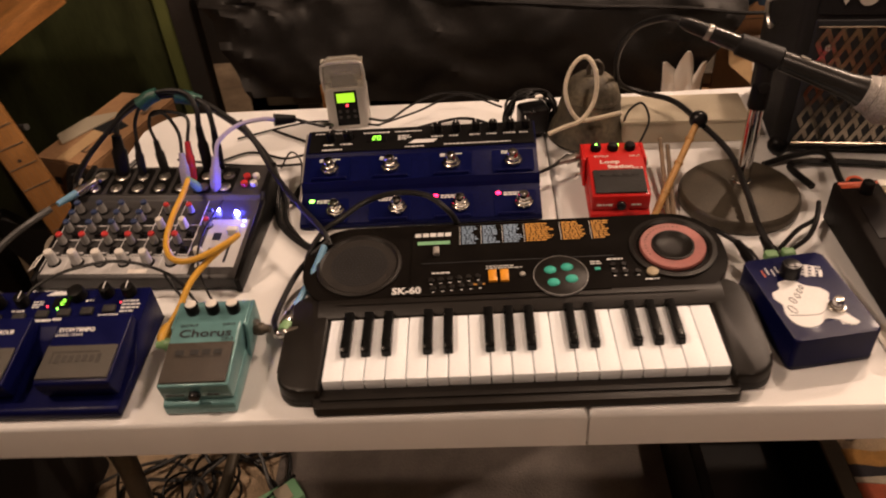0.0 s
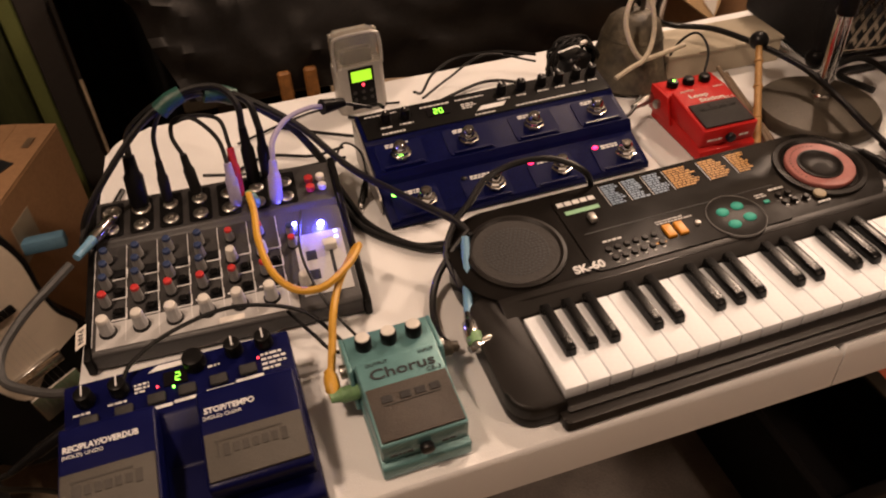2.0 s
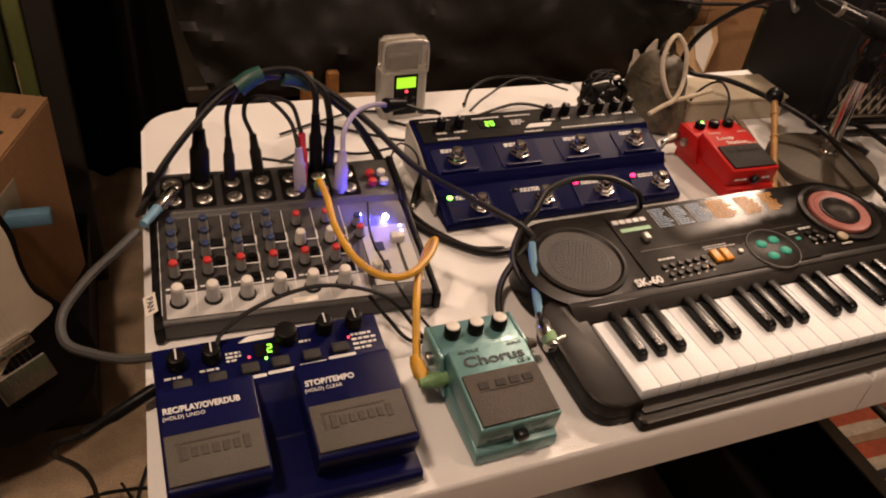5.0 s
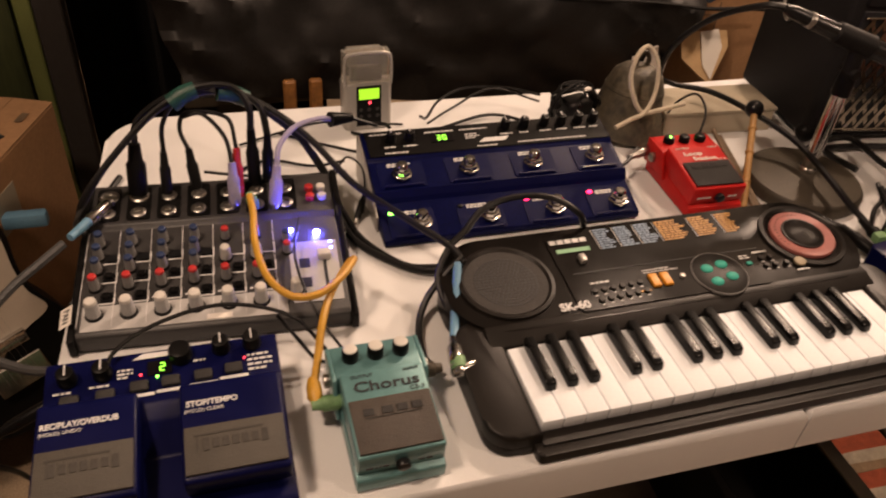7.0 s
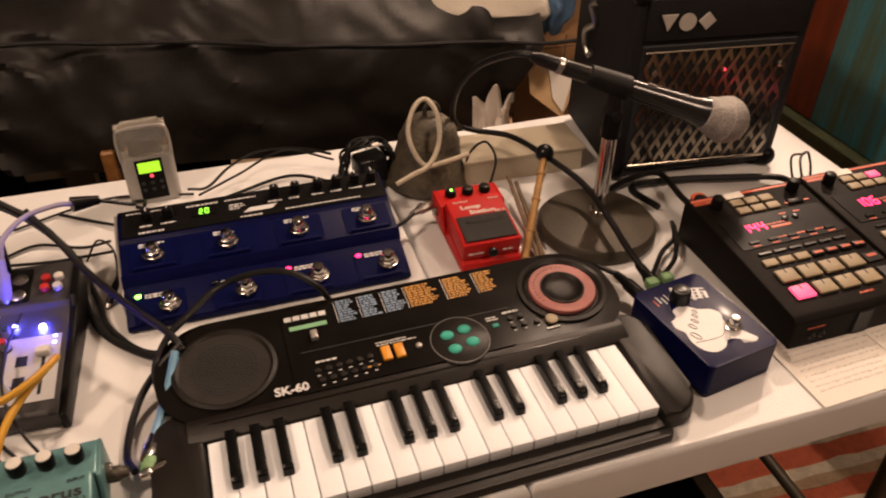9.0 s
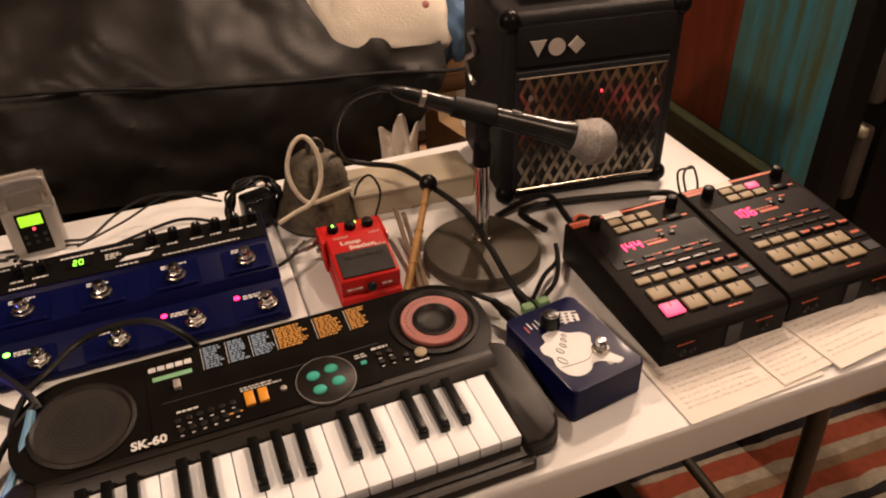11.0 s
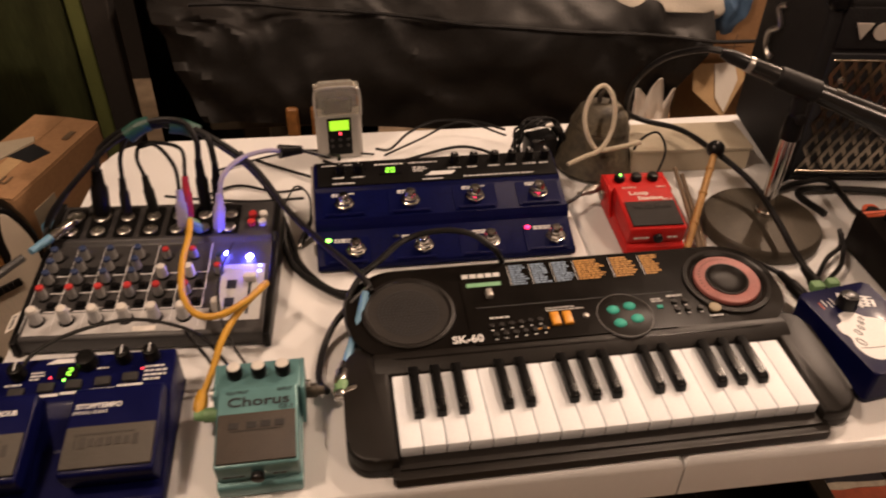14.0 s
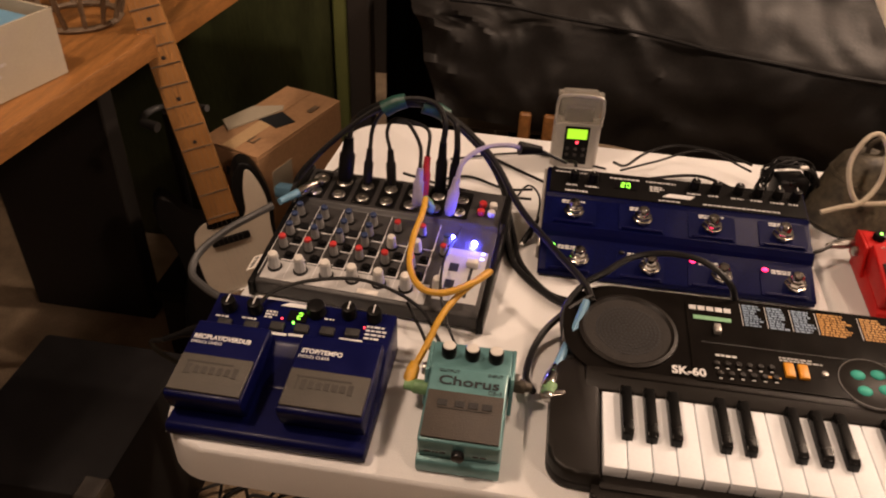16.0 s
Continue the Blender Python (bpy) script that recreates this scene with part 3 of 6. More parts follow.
# ---- stomp boxes ----
def stomp_box(name, m, paint, label, lettering, ink, pad):
    """A compact pedal: a tray, a hinged treadle with a rubber pad, a control deck with three knobs."""
    p = thing(name, m, label, "effects pedal")
    w, d = 0.070, 0.111
    part("tray", profile_x(B(), [(0, 0.002), (0, 0.015), (0.012, 0.020), (d - 0.002, 0.026), (d - 0.002, 0.002)], -w / 2, w / 2, 0.0018), paint, p, smooth=True)
    part("bottom_plate", rbox(B(), (0, d / 2, 0.0012), (w * 0.94, d * 0.94, 0.0024)), RUBBER, p)
    part("treadle", profile_x(B(), [(0.004, 0.018), (0.001, 0.041), (0.072, 0.0515), (0.0755, 0.0515), (0.0755, 0.022)], -w / 2 + 0.001, w / 2 - 0.001, 0.0022, 3), paint, p, smooth=True)
    part("deck", profile_x(B(), [(0.0762, 0.020), (0.0762, 0.046), (d, 0.046), (d, 0.020)], -w / 2 - 0.001, w / 2 + 0.001, 0.002, 3), paint, p, smooth=True)
    for s in (-1, 1):
        part("side_wing", profile_x(B(), [(0.060, 0.015), (0.074, 0.046), (d, 0.046), (d, 0.015)], s * (w / 2 + 0.0005), s * (w / 2 + 0.0042), 0.0012), paint, p, smooth=True)
    top = slope(0.001, 0.0413, 0.072, 0.0518)
    part("rubber_pad", rbox(B(), (0, 0.0250, 0.0012), (0.064, 0.0455, 0.0026), 0.0009, m=top) if paint is TEAL else rbox(B(), (0, 0.0235, 0.0012), (0.060, 0.040, 0.0026), 0.0008, m=top), pad, p, "ribbed rubber pad", smooth=True)
    bm = B()
    for i in range(4):
        rbox(bm, (-0.0185 + i * 0.0115 + (i > 0) * 0.003, 0.0355, 0.0028), (0.0085, 0.0062, 0.0008), 0.0002, 1, m=top)
    rbox(bm, (0, 0.0305, 0.0027), (0.044, 0.0007, 0.0005), m=top)
    part("pad_relief", bm, RUBBER, p)
    big = len(lettering) < 3
    words("title_lettering", lettering[0], 0.0128 if big else 0.0085, ink, p, top @ Matrix.Translation((0.001 if big else -0.008, 0.0595 if big else 0.0595, 0.0003)), 1.36, bold=0.0002)
    if not big:
        words("title_lettering", lettering[2], 0.0085, ink, p, top @ Matrix.Translation((0.004, 0.0505, 0.0003)), 1.3, bold=0.0002)
    words("model_lettering", lettering[1], 0.0050, ink, p, top @ Matrix.Translation((0.024, 0.0520 if big else 0.0475, 0.0003)), 1.2)
    words("deck_lettering", "OUTPUT", 0.0040, ink, p, top @ Matrix.Translation((-0.017, 0.0695, 0.0003)), 1.15)
    words("deck_lettering", "INPUT", 0.0040, ink, p, top @ Matrix.Translation((0.023, 0.0695, 0.0003)), 1.15)
    front = Matrix.Translation((0, 0.0018, 0.0290)) @ Matrix.Rotation(radians(97), 4, "X")
    part("thumb_screw", cyl(B(), (0.0, 0, 0), 0.0055, 0.006, 20, bev=0.0012, m=front), BLACK_GLOSS, p, "black thumb screw", smooth=True)
    part("front_print", bars(B(), -0.028, -0.003, -0.010, 0.002, 1, 2, 0.5, front, 0.0012), ink, p)
    part("front_print", bars(B(), 0.012, -0.003, 0.026, 0.002, 1, 5, 0.5, front, 0.0012), ink, p)
    tall = 0.0115 if paint is TEAL else 0.0075
    for x in (-0.021, 0.0, 0.021):
        kn = part("knob", cyl(B(), (x, 0.095, 0.0455), 0.0068, tall, 20, bev=0.0014), BLACK, p, "black knob", smooth=True)
        part("knob_cap", cyl(B(), (x, 0.095, 0.0454 + tall), 0.0058, 0.0012, 20, bev=0.0005), KNOB_WHITE if paint is TEAL else BLACK_GLOSS, kn, smooth=True)
    for s in (-1, 1):
        part("jack_socket", cyl(B(), (0, 0, 0), 0.0058, 0.006, 16, bev=0.001, m=Matrix.Translation((s * (w / 2 + 0.003), 0.09, 0.03)) @ Matrix.Rotation(radians(90 * s), 4, "Y")), STEEL, p, smooth=True)
    return p


chorus = stomp_box("chorus_pedal", pose(-0.366, 0.011, T, 0, 0, 1.0), TEAL, "teal metal chorus pedal with a worn rubber pad", ("Chorus", "CE-3"), PRINT_DARK, PAD_BROWN)
red = stomp_box("loop_pedal", pose(0.071, 0.283, T, 0, 0, -1.5), RED, "bright red metal loop pedal with a black rubber pad", ("Loop", "RC-2", "Station"), PAPER, RUBBER)
part("indicator", ball(B(), (0.006, 0.1015, 0.0480), 0.0024, 8), LED_GREEN, red, "lit green lamp", smooth=True)
part("indicator", ball(B(), (-0.021, 0.0935, 0.0546), 0.0014, 8), LED_GREEN, red, "lit green lamp", smooth=True)


def boutique_pedal():
    p = thing("overdrive_pedal", pose(0.192, 0.045, T, 0, 0, 8.5), "navy blue die-cast pedal with a white script badge", "effects pedal")
    w, d, h = 0.083, 0.116, 0.040
    part("case", prism(B(), rounded(0, 0, w, d, 0.005), 0.001, h, 0.0022, 3), NAVY, p, smooth=True)
    part("lid_seam", prism(B(), rounded(-0.0004, -0.0004, w + 0.0004, d + 0.0004, 0.005), 0.0035, 0.0045), PRINT_DARK, p)
    land = [Vector((x, y, 0)) for x, y in ((0.008, 0.066), (0.017, 0.070), (0.020, 0.079), (0.034, 0.080), (0.043, 0.070), (0.055, 0.064), (0.060, 0.055), (0.055, 0.046), (0.058, 0.036), (0.064, 0.022), (0.068, 0.013), (0.060, 0.012), (0.050, 0.020), (0.040, 0.023), (0.032, 0.017), (0.020, 0.015), (0.010, 0.022), (0.007, 0.036), (0.010, 0.048), (0.006, 0.057))]
    out = [(v.x, v.y) for v in curve(land + [land[0]], 3)[:-1]]
    part("badge", prism(B(), out, h - 0.0005, h + 0.0004), PRINT, p, "white map-shaped badge")
    slant = Matrix.Translation((0.047, 0.0905, h)) @ Matrix.Rotation(radians(-24), 4, "Z")
    bm = B()
    for i in range(6):
        rbox(bm, (-0.0125 + i * 0.0066, 0.004 - (i % 2) * 0.002, 0.0002), (0.0034, 0.017 - (i % 3) * 0.003, 0.0004), m=slant)
    for i in range(4):
        rbox(bm, (0.004, 0.011 - i * 0.0048, 0.0003), (0.034 - 0.003 * i, 0.0016, 0.0005), m=slant)
    part("striped_print", bm, PRINT, p)
    bm = B()
    for k in range(6):
        part("dash_print", rbox(B(), (0.052 + 0.0022 * k, 0.0175 - 0.0008 * k, h + 0.0003), (0.0011, 0.009 - 0.001 * (k % 3), 0.0004)), PRINT, p)
    for x, y, r in ((0.016, 0.040, 0.0055), (0.022, 0.052, 0.0042), (0.029, 0.057, 0.0036), (0.034, 0.063, 0.0032), (0.038, 0.068, 0.0028)):
        tube(bm, [(x + r * 0.5 * math.cos(a) - 0.3 * r * math.sin(a), y + r * math.sin(a), h + 0.0006) for a in [j * 0.8 for j in range(9)]], 0.00035, 4, 3)
    tube(bm, [(0.010, 0.033, h + 0.0006), (0.026, 0.030, h + 0.0006), (0.040, 0.030, h + 0.0006), (0.053, 0.040, h + 0.0006)], 0.0003, 4, 4)
    part("scribble", bm, PRINT_DARK, p)
    for i in range(4):
        part("dash_print", rbox(B(), (0.012 + 0.005 * i, 0.094 + 0.003 * (i % 2), h + 0.0002), (0.0012, 0.010, 0.0004), m=I4), (PRINT, PRINT_RED)[i == 0], p)
    kn = part("knob", cyl(B(), (0.036, 0.088, h), 0.0105, 0.015, 24, 0.0092, bev=0.0015), BLACK_GLOSS, p, "black knob with a domed cap", smooth=True)
    part("knob_cap", cyl(B(), (0.036, 0.088, h + 0.0148), 0.0060, 0.0010, 24, bev=0.0004), BLACK_GLOSS, kn, smooth=True)
    sw = part("foot_switch", lathe(B(), [(0.0085, h), (0.0085, h + 0.003), (0.0062, h + 0.0035), (0.0062, h + 0.006), (0.0048, h + 0.0065), (0.0048, h + 0.012), (0.004, h + 0.0135), (0.001, h + 0.0138)], 20, Matrix.Translation((0.056, 0.034, 0))), CHROME, p, "chrome foot switch", smooth=True)
    return p


boutique_pedal()


def foot_switch(parent, x, y, z):
    m = Matrix.Translation((x, y, z))
    part("foot_switch", lathe(B(), [(0.0118, -0.002), (0.0118, 0.0018), (0.0098, 0.0024), (0.0098, 0.0062), (0.0070, 0.0066), (0.0070, 0.0130), (0.0052, 0.0150), (0.0008, 0.0153)], 8, m), CHROME, parent, "chrome foot switch", smooth=True)


def switch_board():
    """The long eight-switch floor unit."""
    p = thing("eight_switch_looper", pose(-0.168, 0.294, T, 0, 0, 0.4), "long navy blue floor looper with eight chrome foot switches", "effects pedal")
    low = [(0.0, 0.003), (0.0, 0.011), (0.046, 0.027), (0.049, 0.034), (0.051, 0.037), (0.092, 0.0490), (0.095, 0.0525), (0.140, 0.060), (0.140, 0.003)]
    part("case", profile_x(B(), low, -0.150, 0.148, 0.0015, 2), NAVY_FLECK, p, smooth=True)
    part("edge_strip", profile_x(B(), [(0.044, 0.0255), (0.0465, 0.0315), (0.0505, 0.0385), (0.0525, 0.0365), (0.048, 0.029)], -0.1505, 0.1485), NAVY, p)
    top = slope(0.095, 0.0528, 0.140, 0.0603)
    part("control_panel", rbox(B(), (0, 0.0225, 0.0004), (0.292, 0.043, 0.0012), 0.0004, 1, m=top), BLACK, p, "black control strip")
    part("side_cheek", profile_x(B(), [(0.03, 0.003), (0.03, 0.02), (0.10, 0.050), (0.138, 0.058), (0.138, 0.003)], -0.1535, -0.1502, 0.001), SILVER, p, "grey end plate")
    rear, fore = slope(0.051, 0.0372, 0.092, 0.0492), slope(0.0, 0.0112, 0.046, 0.0272)
    for i in range(4):
        x = -0.120 + i * 0.0775
        for row, (m, yy) in enumerate(((rear, 0.0215), (fore, 0.018))):
            part("switch_bay", prism(B(), rounded(x - 0.022, yy - 0.018, x + 0.030, yy + 0.018, 0.003), 0.0, 0.0008, m=m), NAVY_DARK, p)
            part("bay_lip", rbox(B(), (x + 0.004, yy - 0.0155, 0.0016), (0.044, 0.0035, 0.0026), 0.0008, 1, m=m), NAVY, p)
            c = m @ Vector((x + 0.004 + (0.010 if row else 0), yy, 0.001))
            foot_switch(p, *c)
            part("bay_print", bars(B(), x - 0.010, yy + 0.0112, x + 0.018, yy + 0.0168, 2, i + row * 9, 0.68, m, 0.0011), PRINT, p)
        c = fore @ Vector((x - 0.0165, 0.0335, 0.0012))
        part("indicator", ball(B(), c, 0.0028, 8, (1.25, 1, 0.7)), (LED_GREEN, BLACK_GLOSS, LED_PINK, LED_PINK)[i], p, ("lit green lamp", "unlit lamp", "lit magenta lamp", "lit magenta lamp")[i], smooth=True)
    c = top @ Matrix.Translation((-0.058, 0.024, 0.0014))
    part("display_window", rbox(B(), (0, 0, 0), (0.026, 0.014, 0.0008), m=c), SCREEN, p)
    part("display_digits", digits(B(), "20", 0.0074, c @ Matrix.Translation((0, -0.0006, 0.0008))), LED_FIGURES, p, "lit green figures")
    for i, x in enumerate((-0.118, -0.096, 0.022, 0.046, 0.072, 0.094, 0.116, 0.136)):
        part("knob", cyl(B(), (x, 0.026 + (0.007 if i > 1 else 0), 0.0006), 0.0062, 0.0125, 16, 0.0052, 0.001, m=top), BLACK, p, "black plastic knob", smooth=True)
    bm = B()
    bars(bm, -0.128, 0.003, -0.085, 0.007, 1, 31, 0.6, top, 0.0012)
    bars(bm, -0.02, 0.003, 0.02, 0.006, 1, 32, 0.6, top, 0.0012)
    bars(bm, 0.03, 0.004, 0.135, 0.0075, 1, 33, 0.5, top, 0.0012)
    bars(bm, -0.030, 0.018, -0.012, 0.028, 3, 34, 0.5, top, 0.0012)
    for i, x in enumerate((-0.118, -0.096, 0.022, 0.046, 0.072, 0.094, 0.116, 0.136)):
        y = 0.026 + (0.007 if i > 1 else 0)
        bars(bm, x - 0.009, y - 0.0125, x + 0.009, y - 0.0095, 1, 36 + i, 0.7, top, 0.0012)
        rbox(bm, (x, y + 0.003, 0.0134), (0.0010, 0.0060, 0.0006), m=top)
    bars(bm, -0.076, 0.0335, -0.040, 0.0365, 1, 46, 0.7, top, 0.0012)
    bars(bm, -0.140, 0.036, -0.090, 0.039, 1, 47, 0.6, top, 0.0012)
    bars(bm, -0.034, 0.0335, 0.008, 0.0365, 1, 48, 0.6, top, 0.0012)
    part("panel_print", bm, PRINT, p)["kind"] = "stuff"
    part("title_badge", prism(B(), [(-0.016, 0.011), (0.016, 0.011), (0.022, 0.0175), (-0.008, 0.0175)], 0.001, 0.0014, m=top), PRINT, p, "white slanted badge")
    return p


switch_board()


def twin_looper():
    """The short floor unit with two broad treadles."""
    p = thing("twin_treadle_looper", pose(-0.530, 0.007, T, 0, 0, 0.3), "cobalt blue metal looper with two broad rubber treadles", "effects pedal")
    x0, x1 = -0.087, 0.087
    part("case", profile_x(B(), [(0, 0.003), (0, 0.013), (0.003, 0.016), (0.056, 0.017), (0.076, 0.036), (0.088, 0.043), (0.092, 0.0435), (0.136, 0.050), (0.138, 0.003)], x0, x1, 0.002, 2), NAVY, p, smooth=True)
    part("base_seam", rbox(B(), (0, 0.069, 0.0055), (x1 - x0 + 0.0008, 0.1375, 0.0014)), PRINT_DARK, p)
    m = slope(0.010, 0.0460, 0.086, 0.0555)
    for cx, w in ((-0.0530, 0.068), (0.0475, 0.074)):
        t = part("treadle", profile_x(B(), [(0.016, 0.019), (0.0095, 0.036), (0.0085, 0.0435), (0.0105, 0.0460), (0.086, 0.0555), (0.090, 0.0555), (0.092, 0.040), (0.070, 0.032)], cx - w / 2, cx + w / 2, 0.0022, 3), NAVY, p, smooth=True)
        part("rubber_pad", rbox(B(), (cx, 0.0215, 0.0012), (w - 0.004, 0.038, 0.0028), 0.001, m=m), RUBBER_GREY, t, "grey embossed rubber pad", smooth=True)
        bm = B()
        rbox(bm, (cx - 0.004, 0.0325, 0.0027), (w - 0.026, 0.0014, 0.0007), m=m)
        rbox(bm, (cx - w / 2 + 0.011, 0.0255, 0.0027), (0.0014, 0.013, 0.0007), m=m)
        for i in range(7):
            rbox(bm, (cx - 0.020 + i * 0.0068, 0.0245, 0.0027), (0.0046, 0.0075 + 0.003 * (i in (0, 6)), 0.0010), 0.0002, 1, m=m)
        # the embossing's shading is put into its darker grey colour
        part("pad_relief", bm, PAD_SHADE, t)
    words("treadle_lettering", "REC/PLAY/OVERDUB", 0.0066, PRINT, p, m @ Matrix.Translation((-0.0575, 0.0610, 0.0004)), 0.86, bold=0.0002)
    words("treadle_lettering", "(HOLD) UNDO", 0.0042, PRINT, p, m @ Matrix.Translation((-0.070, 0.0550, 0.0004)), 1.0)
    words("treadle_lettering", "STOP/TEMPO", 0.0066, PRINT, p, m @ Matrix.Translation((0.0335, 0.0610, 0.0004)), 0.95, bold=0.0002)
    words("treadle_lettering", "(HOLD) CLEAR", 0.0042, PRINT, p, m @ Matrix.Translation((0.0275, 0.0550, 0.0004)), 1.0)
    top = slope(0.092, 0.0437, 0.136, 0.0503)
    for x, y, r, h in ((-0.070, 0.026, 0.0075, 0.013), (-0.045, 0.027, 0.0075, 0.013), (0.012, 0.034, 0.0095, 0.012), (0.043, 0.036, 0.0075, 0.013), (0.067, 0.036, 0.0075, 0.013)):
        kn = part("knob", cyl(B(), (x, y, 0), r, h, 20, r * 0.88, 0.0014, m=top), BLACK, p, "black plastic knob", smooth=True)
        if r < 0.009:
            part("pointer", rbox(B(), (x, y + 0.002, h * 0.75), (0.0012, r * 1.3, h * 0.55), 0.0003, 1, m=top), PRINT, kn)
    for i, (x, y) in enumerate(((-0.068, 0.007), (-0.043, 0.008), (-0.019, 0.011), (0.004, 0.012), (0.028, 0.013), (0.051, 0.015))):
        part("push_button", rbox(B(), (x, y, 0.002), (0.0135, 0.009, 0.004), 0.0014, m=top), RUBBER, p, "dark square push button", smooth=True)
        part("button_print", prism(B(), rounded(x - 0.011, y - 0.0085, x + 0.011, y - 0.0058, 0.0013, 3), 0, 0.0004, m=top), PRINT, p)
    c = top @ Matrix.Translation((-0.004, 0.0265, 0.0006))
    part("display_window", rbox(B(), (0, 0, 0), (0.018, 0.013, 0.0008), m=c), SCREEN, p)
    part("display_digits", digits(B(), "2", 0.0068, c @ Matrix.Translation((0.002, 0, 0.0008))), LED_FIGURES, p, "lit green figure")
    part("title_badge", prism(B(), [(-0.024, 0.0365), (0.002, 0.0365), (0.006, 0.041), (-0.016, 0.0415)], 0.0003, 0.0009, m=top), PRINT, p, "white slanted badge")
    for x, y, col in ((-0.018, 0.022, LED_RED), (0.060, 0.024, LED_RED), (-0.006, 0.0185, LED_GREEN)):
        part("indicator", ball(B(), (x, y, 0.0006), 0.0011, 6, m=top), col, p, smooth=True)
    bm = B()
    bars(bm, 0.062, 0.010, 0.084, 0.028, 4, 41, 0.45, top, 0.0005)
    bars(bm, -0.035, 0.020, -0.022, 0.030, 3, 42, 0.5, top, 0.0005)
    bars(bm, -0.080, 0.014, -0.060, 0.017, 1, 43, 0.6, top, 0.0005)
    bars(bm, -0.055, 0.0155, -0.036, 0.0185, 1, 44, 0.6, top, 0.0005)
    bars(bm, 0.021, 0.0265, 0.034, 0.0295, 1, 45, 0.6, top, 0.0005)
    part("panel_print", bm, PRINT, p)["kind"] = "stuff"
    return p


twin_looper()


# ---- mixer ----
def knob(parent, m, x, y, r, h, body, cap, label):
    k = part("knob", cyl(B(), (x, y, 0), r, h * 0.14, 14, r * 0.92, 0.0004, m=m), BLACK_MATT, parent, label, smooth=True)
    part("knob_stem", cyl(B(), (x, y, h * 0.14), r * 0.80, h * 0.68, 10, r * 0.66, m=m), body, k)
    part("knob_cap", cyl(B(), (x, y, h * 0.82), r * 0.70, h * 0.18, 14, r * 0.58, 0.0005, m=m), cap, k, smooth=True)


def mixer():
    p = thing("mixing_desk", pose(-0.608, 0.199, T, 0, 0, -3.0), "small grey mixing desk with rows of knobs and many plugs", "mixer")
    W, D = 0.236, 0.190
    part("case", profile_x(B(), [(0.0, 0.004), (0.0, 0.019), (0.004, 0.022), (0.128, 0.036), (0.132, 0.041), (D, 0.047), (D, 0.004)], 0.0, W, 0.0015, 2), MIX_GREY, p, smooth=True)
    for x in (-0.0035, W + 0.0035):
        part("end_cheek", profile_x(B(), [(-0.003, 0.002), (-0.003, 0.020), (0.126, 0.037), (0.134, 0.045), (D + 0.003, 0.050), (D + 0.003, 0.002)], x - 0.0035, x + 0.0035, 0.0015), BLACK, p, "black plastic end cheek", smooth=True)
    m, rear = slope(0.004, 0.0224, 0.128, 0.0364), slope(0.132, 0.0414, D, 0.0474)
    part("level_strip", rbox(B(), (0.092, 0.0145, 0.0002), (0.176, 0.028, 0.0006), m=m), MIX_PALE, p, "pale grey level strip")
    part("tape_strip", rbox(B(), (0.120, 0.0045, 0.0008), (0.022, 0.006, 0.0006), m=m), PAPER, p, "scrap of white tape")
    part("master_plate", rbox(B(), (0.2085, 0.050, 0.0002), (0.046, 0.078, 0.0006), m=m), MIX_PALE, p, "pale grey master section")
    for i in range(7):
        part("channel_line", rbox(B(), (0.0 + i * 0.0285 + 0.0005, 0.064, 0.0004), (0.0006, 0.118, 0.0004), m=m), PRINT, p)
    for i in range(6):
        x = 0.0145 + i * 0.0285
        knob(p, m, x, 0.018, 0.0080, 0.021, MIX_PALE, KNOB_WHITE, "white level knob")
        knob(p, m, x - 0.002, 0.050, 0.0060, 0.018, KNOB_GREY, KNOB_RED, "grey knob with a red cap")
        part("button_recess", prism(B(), rounded(x + 0.003, 0.033, x + 0.014, 0.043, 0.002), 0, 0.0016, m=m), BLACK_GLOSS, p)
        part("button_recess", prism(B(), rounded(x + 0.003, 0.058, x + 0.014, 0.067, 0.002), 0, 0.0016, m=m), BLACK_GLOSS, p)
        if i < 4:
            for y in (0.071, 0.088, 0.105):
                knob(p, m, x - 0.002, y, 0.0060, 0.018, KNOB_GREY, KNOB_BLUE, "grey knob with a blue cap")
            part("button_recess", prism(B(), rounded(x + 0.003, 0.082, x + 0.014, 0.091, 0.002), 0, 0.0016, m=m), BLACK_GLOSS, p)
        else:
            knob(p, m, x - 0.002, 0.076, 0.007, 0.016, KNOB_WHITE, KNOB_WHITE, "white knob")
            knob(p, m, x - 0.002, 0.103, 0.0055, 0.015, KNOB_GREY, KNOB_RED, "grey knob with a red cap")
        part("channel_print", bars(B(), x - 0.010, 0.0325, x + 0.002, 0.0355, 1, 60 + i, 0.6, m, 0.0006), PRINT, p)
        bm = B()
        for y in (0.0305, 0.0555, 0.0795):
            rbox(bm, (x + 0.0085, y, 0.0006), (0.0125, 0.0012, 0.0005), m=m)
            rbox(bm, (x + 0.0152, y + 0.006, 0.0006), (0.0010, 0.0125, 0.0005), m=m)
        part("button_outline", bm, PRINT, p)
        for y in (0.0375, 0.0620):
            part("push_button", rbox(B(), (x + 0.0085, y, 0.0035), (0.0070, 0.0060, 0.0045), 0.0008, 1, m=m), BLACK, p, "black square push button", smooth=True)
    knob(p, m, 0.189, 0.026, 0.0075, 0.016, KNOB_WHITE, KNOB_WHITE, "white phones knob")
    knob(p, m, 0.184, 0.078, 0.0055, 0.014, KNOB_GREY, KNOB_RED, "grey knob with a red cap")
    knob(p, m, 0.184, 0.094, 0.0055, 0.014, KNOB_GREY, KNOB_BLUE, "grey knob with a blue cap")
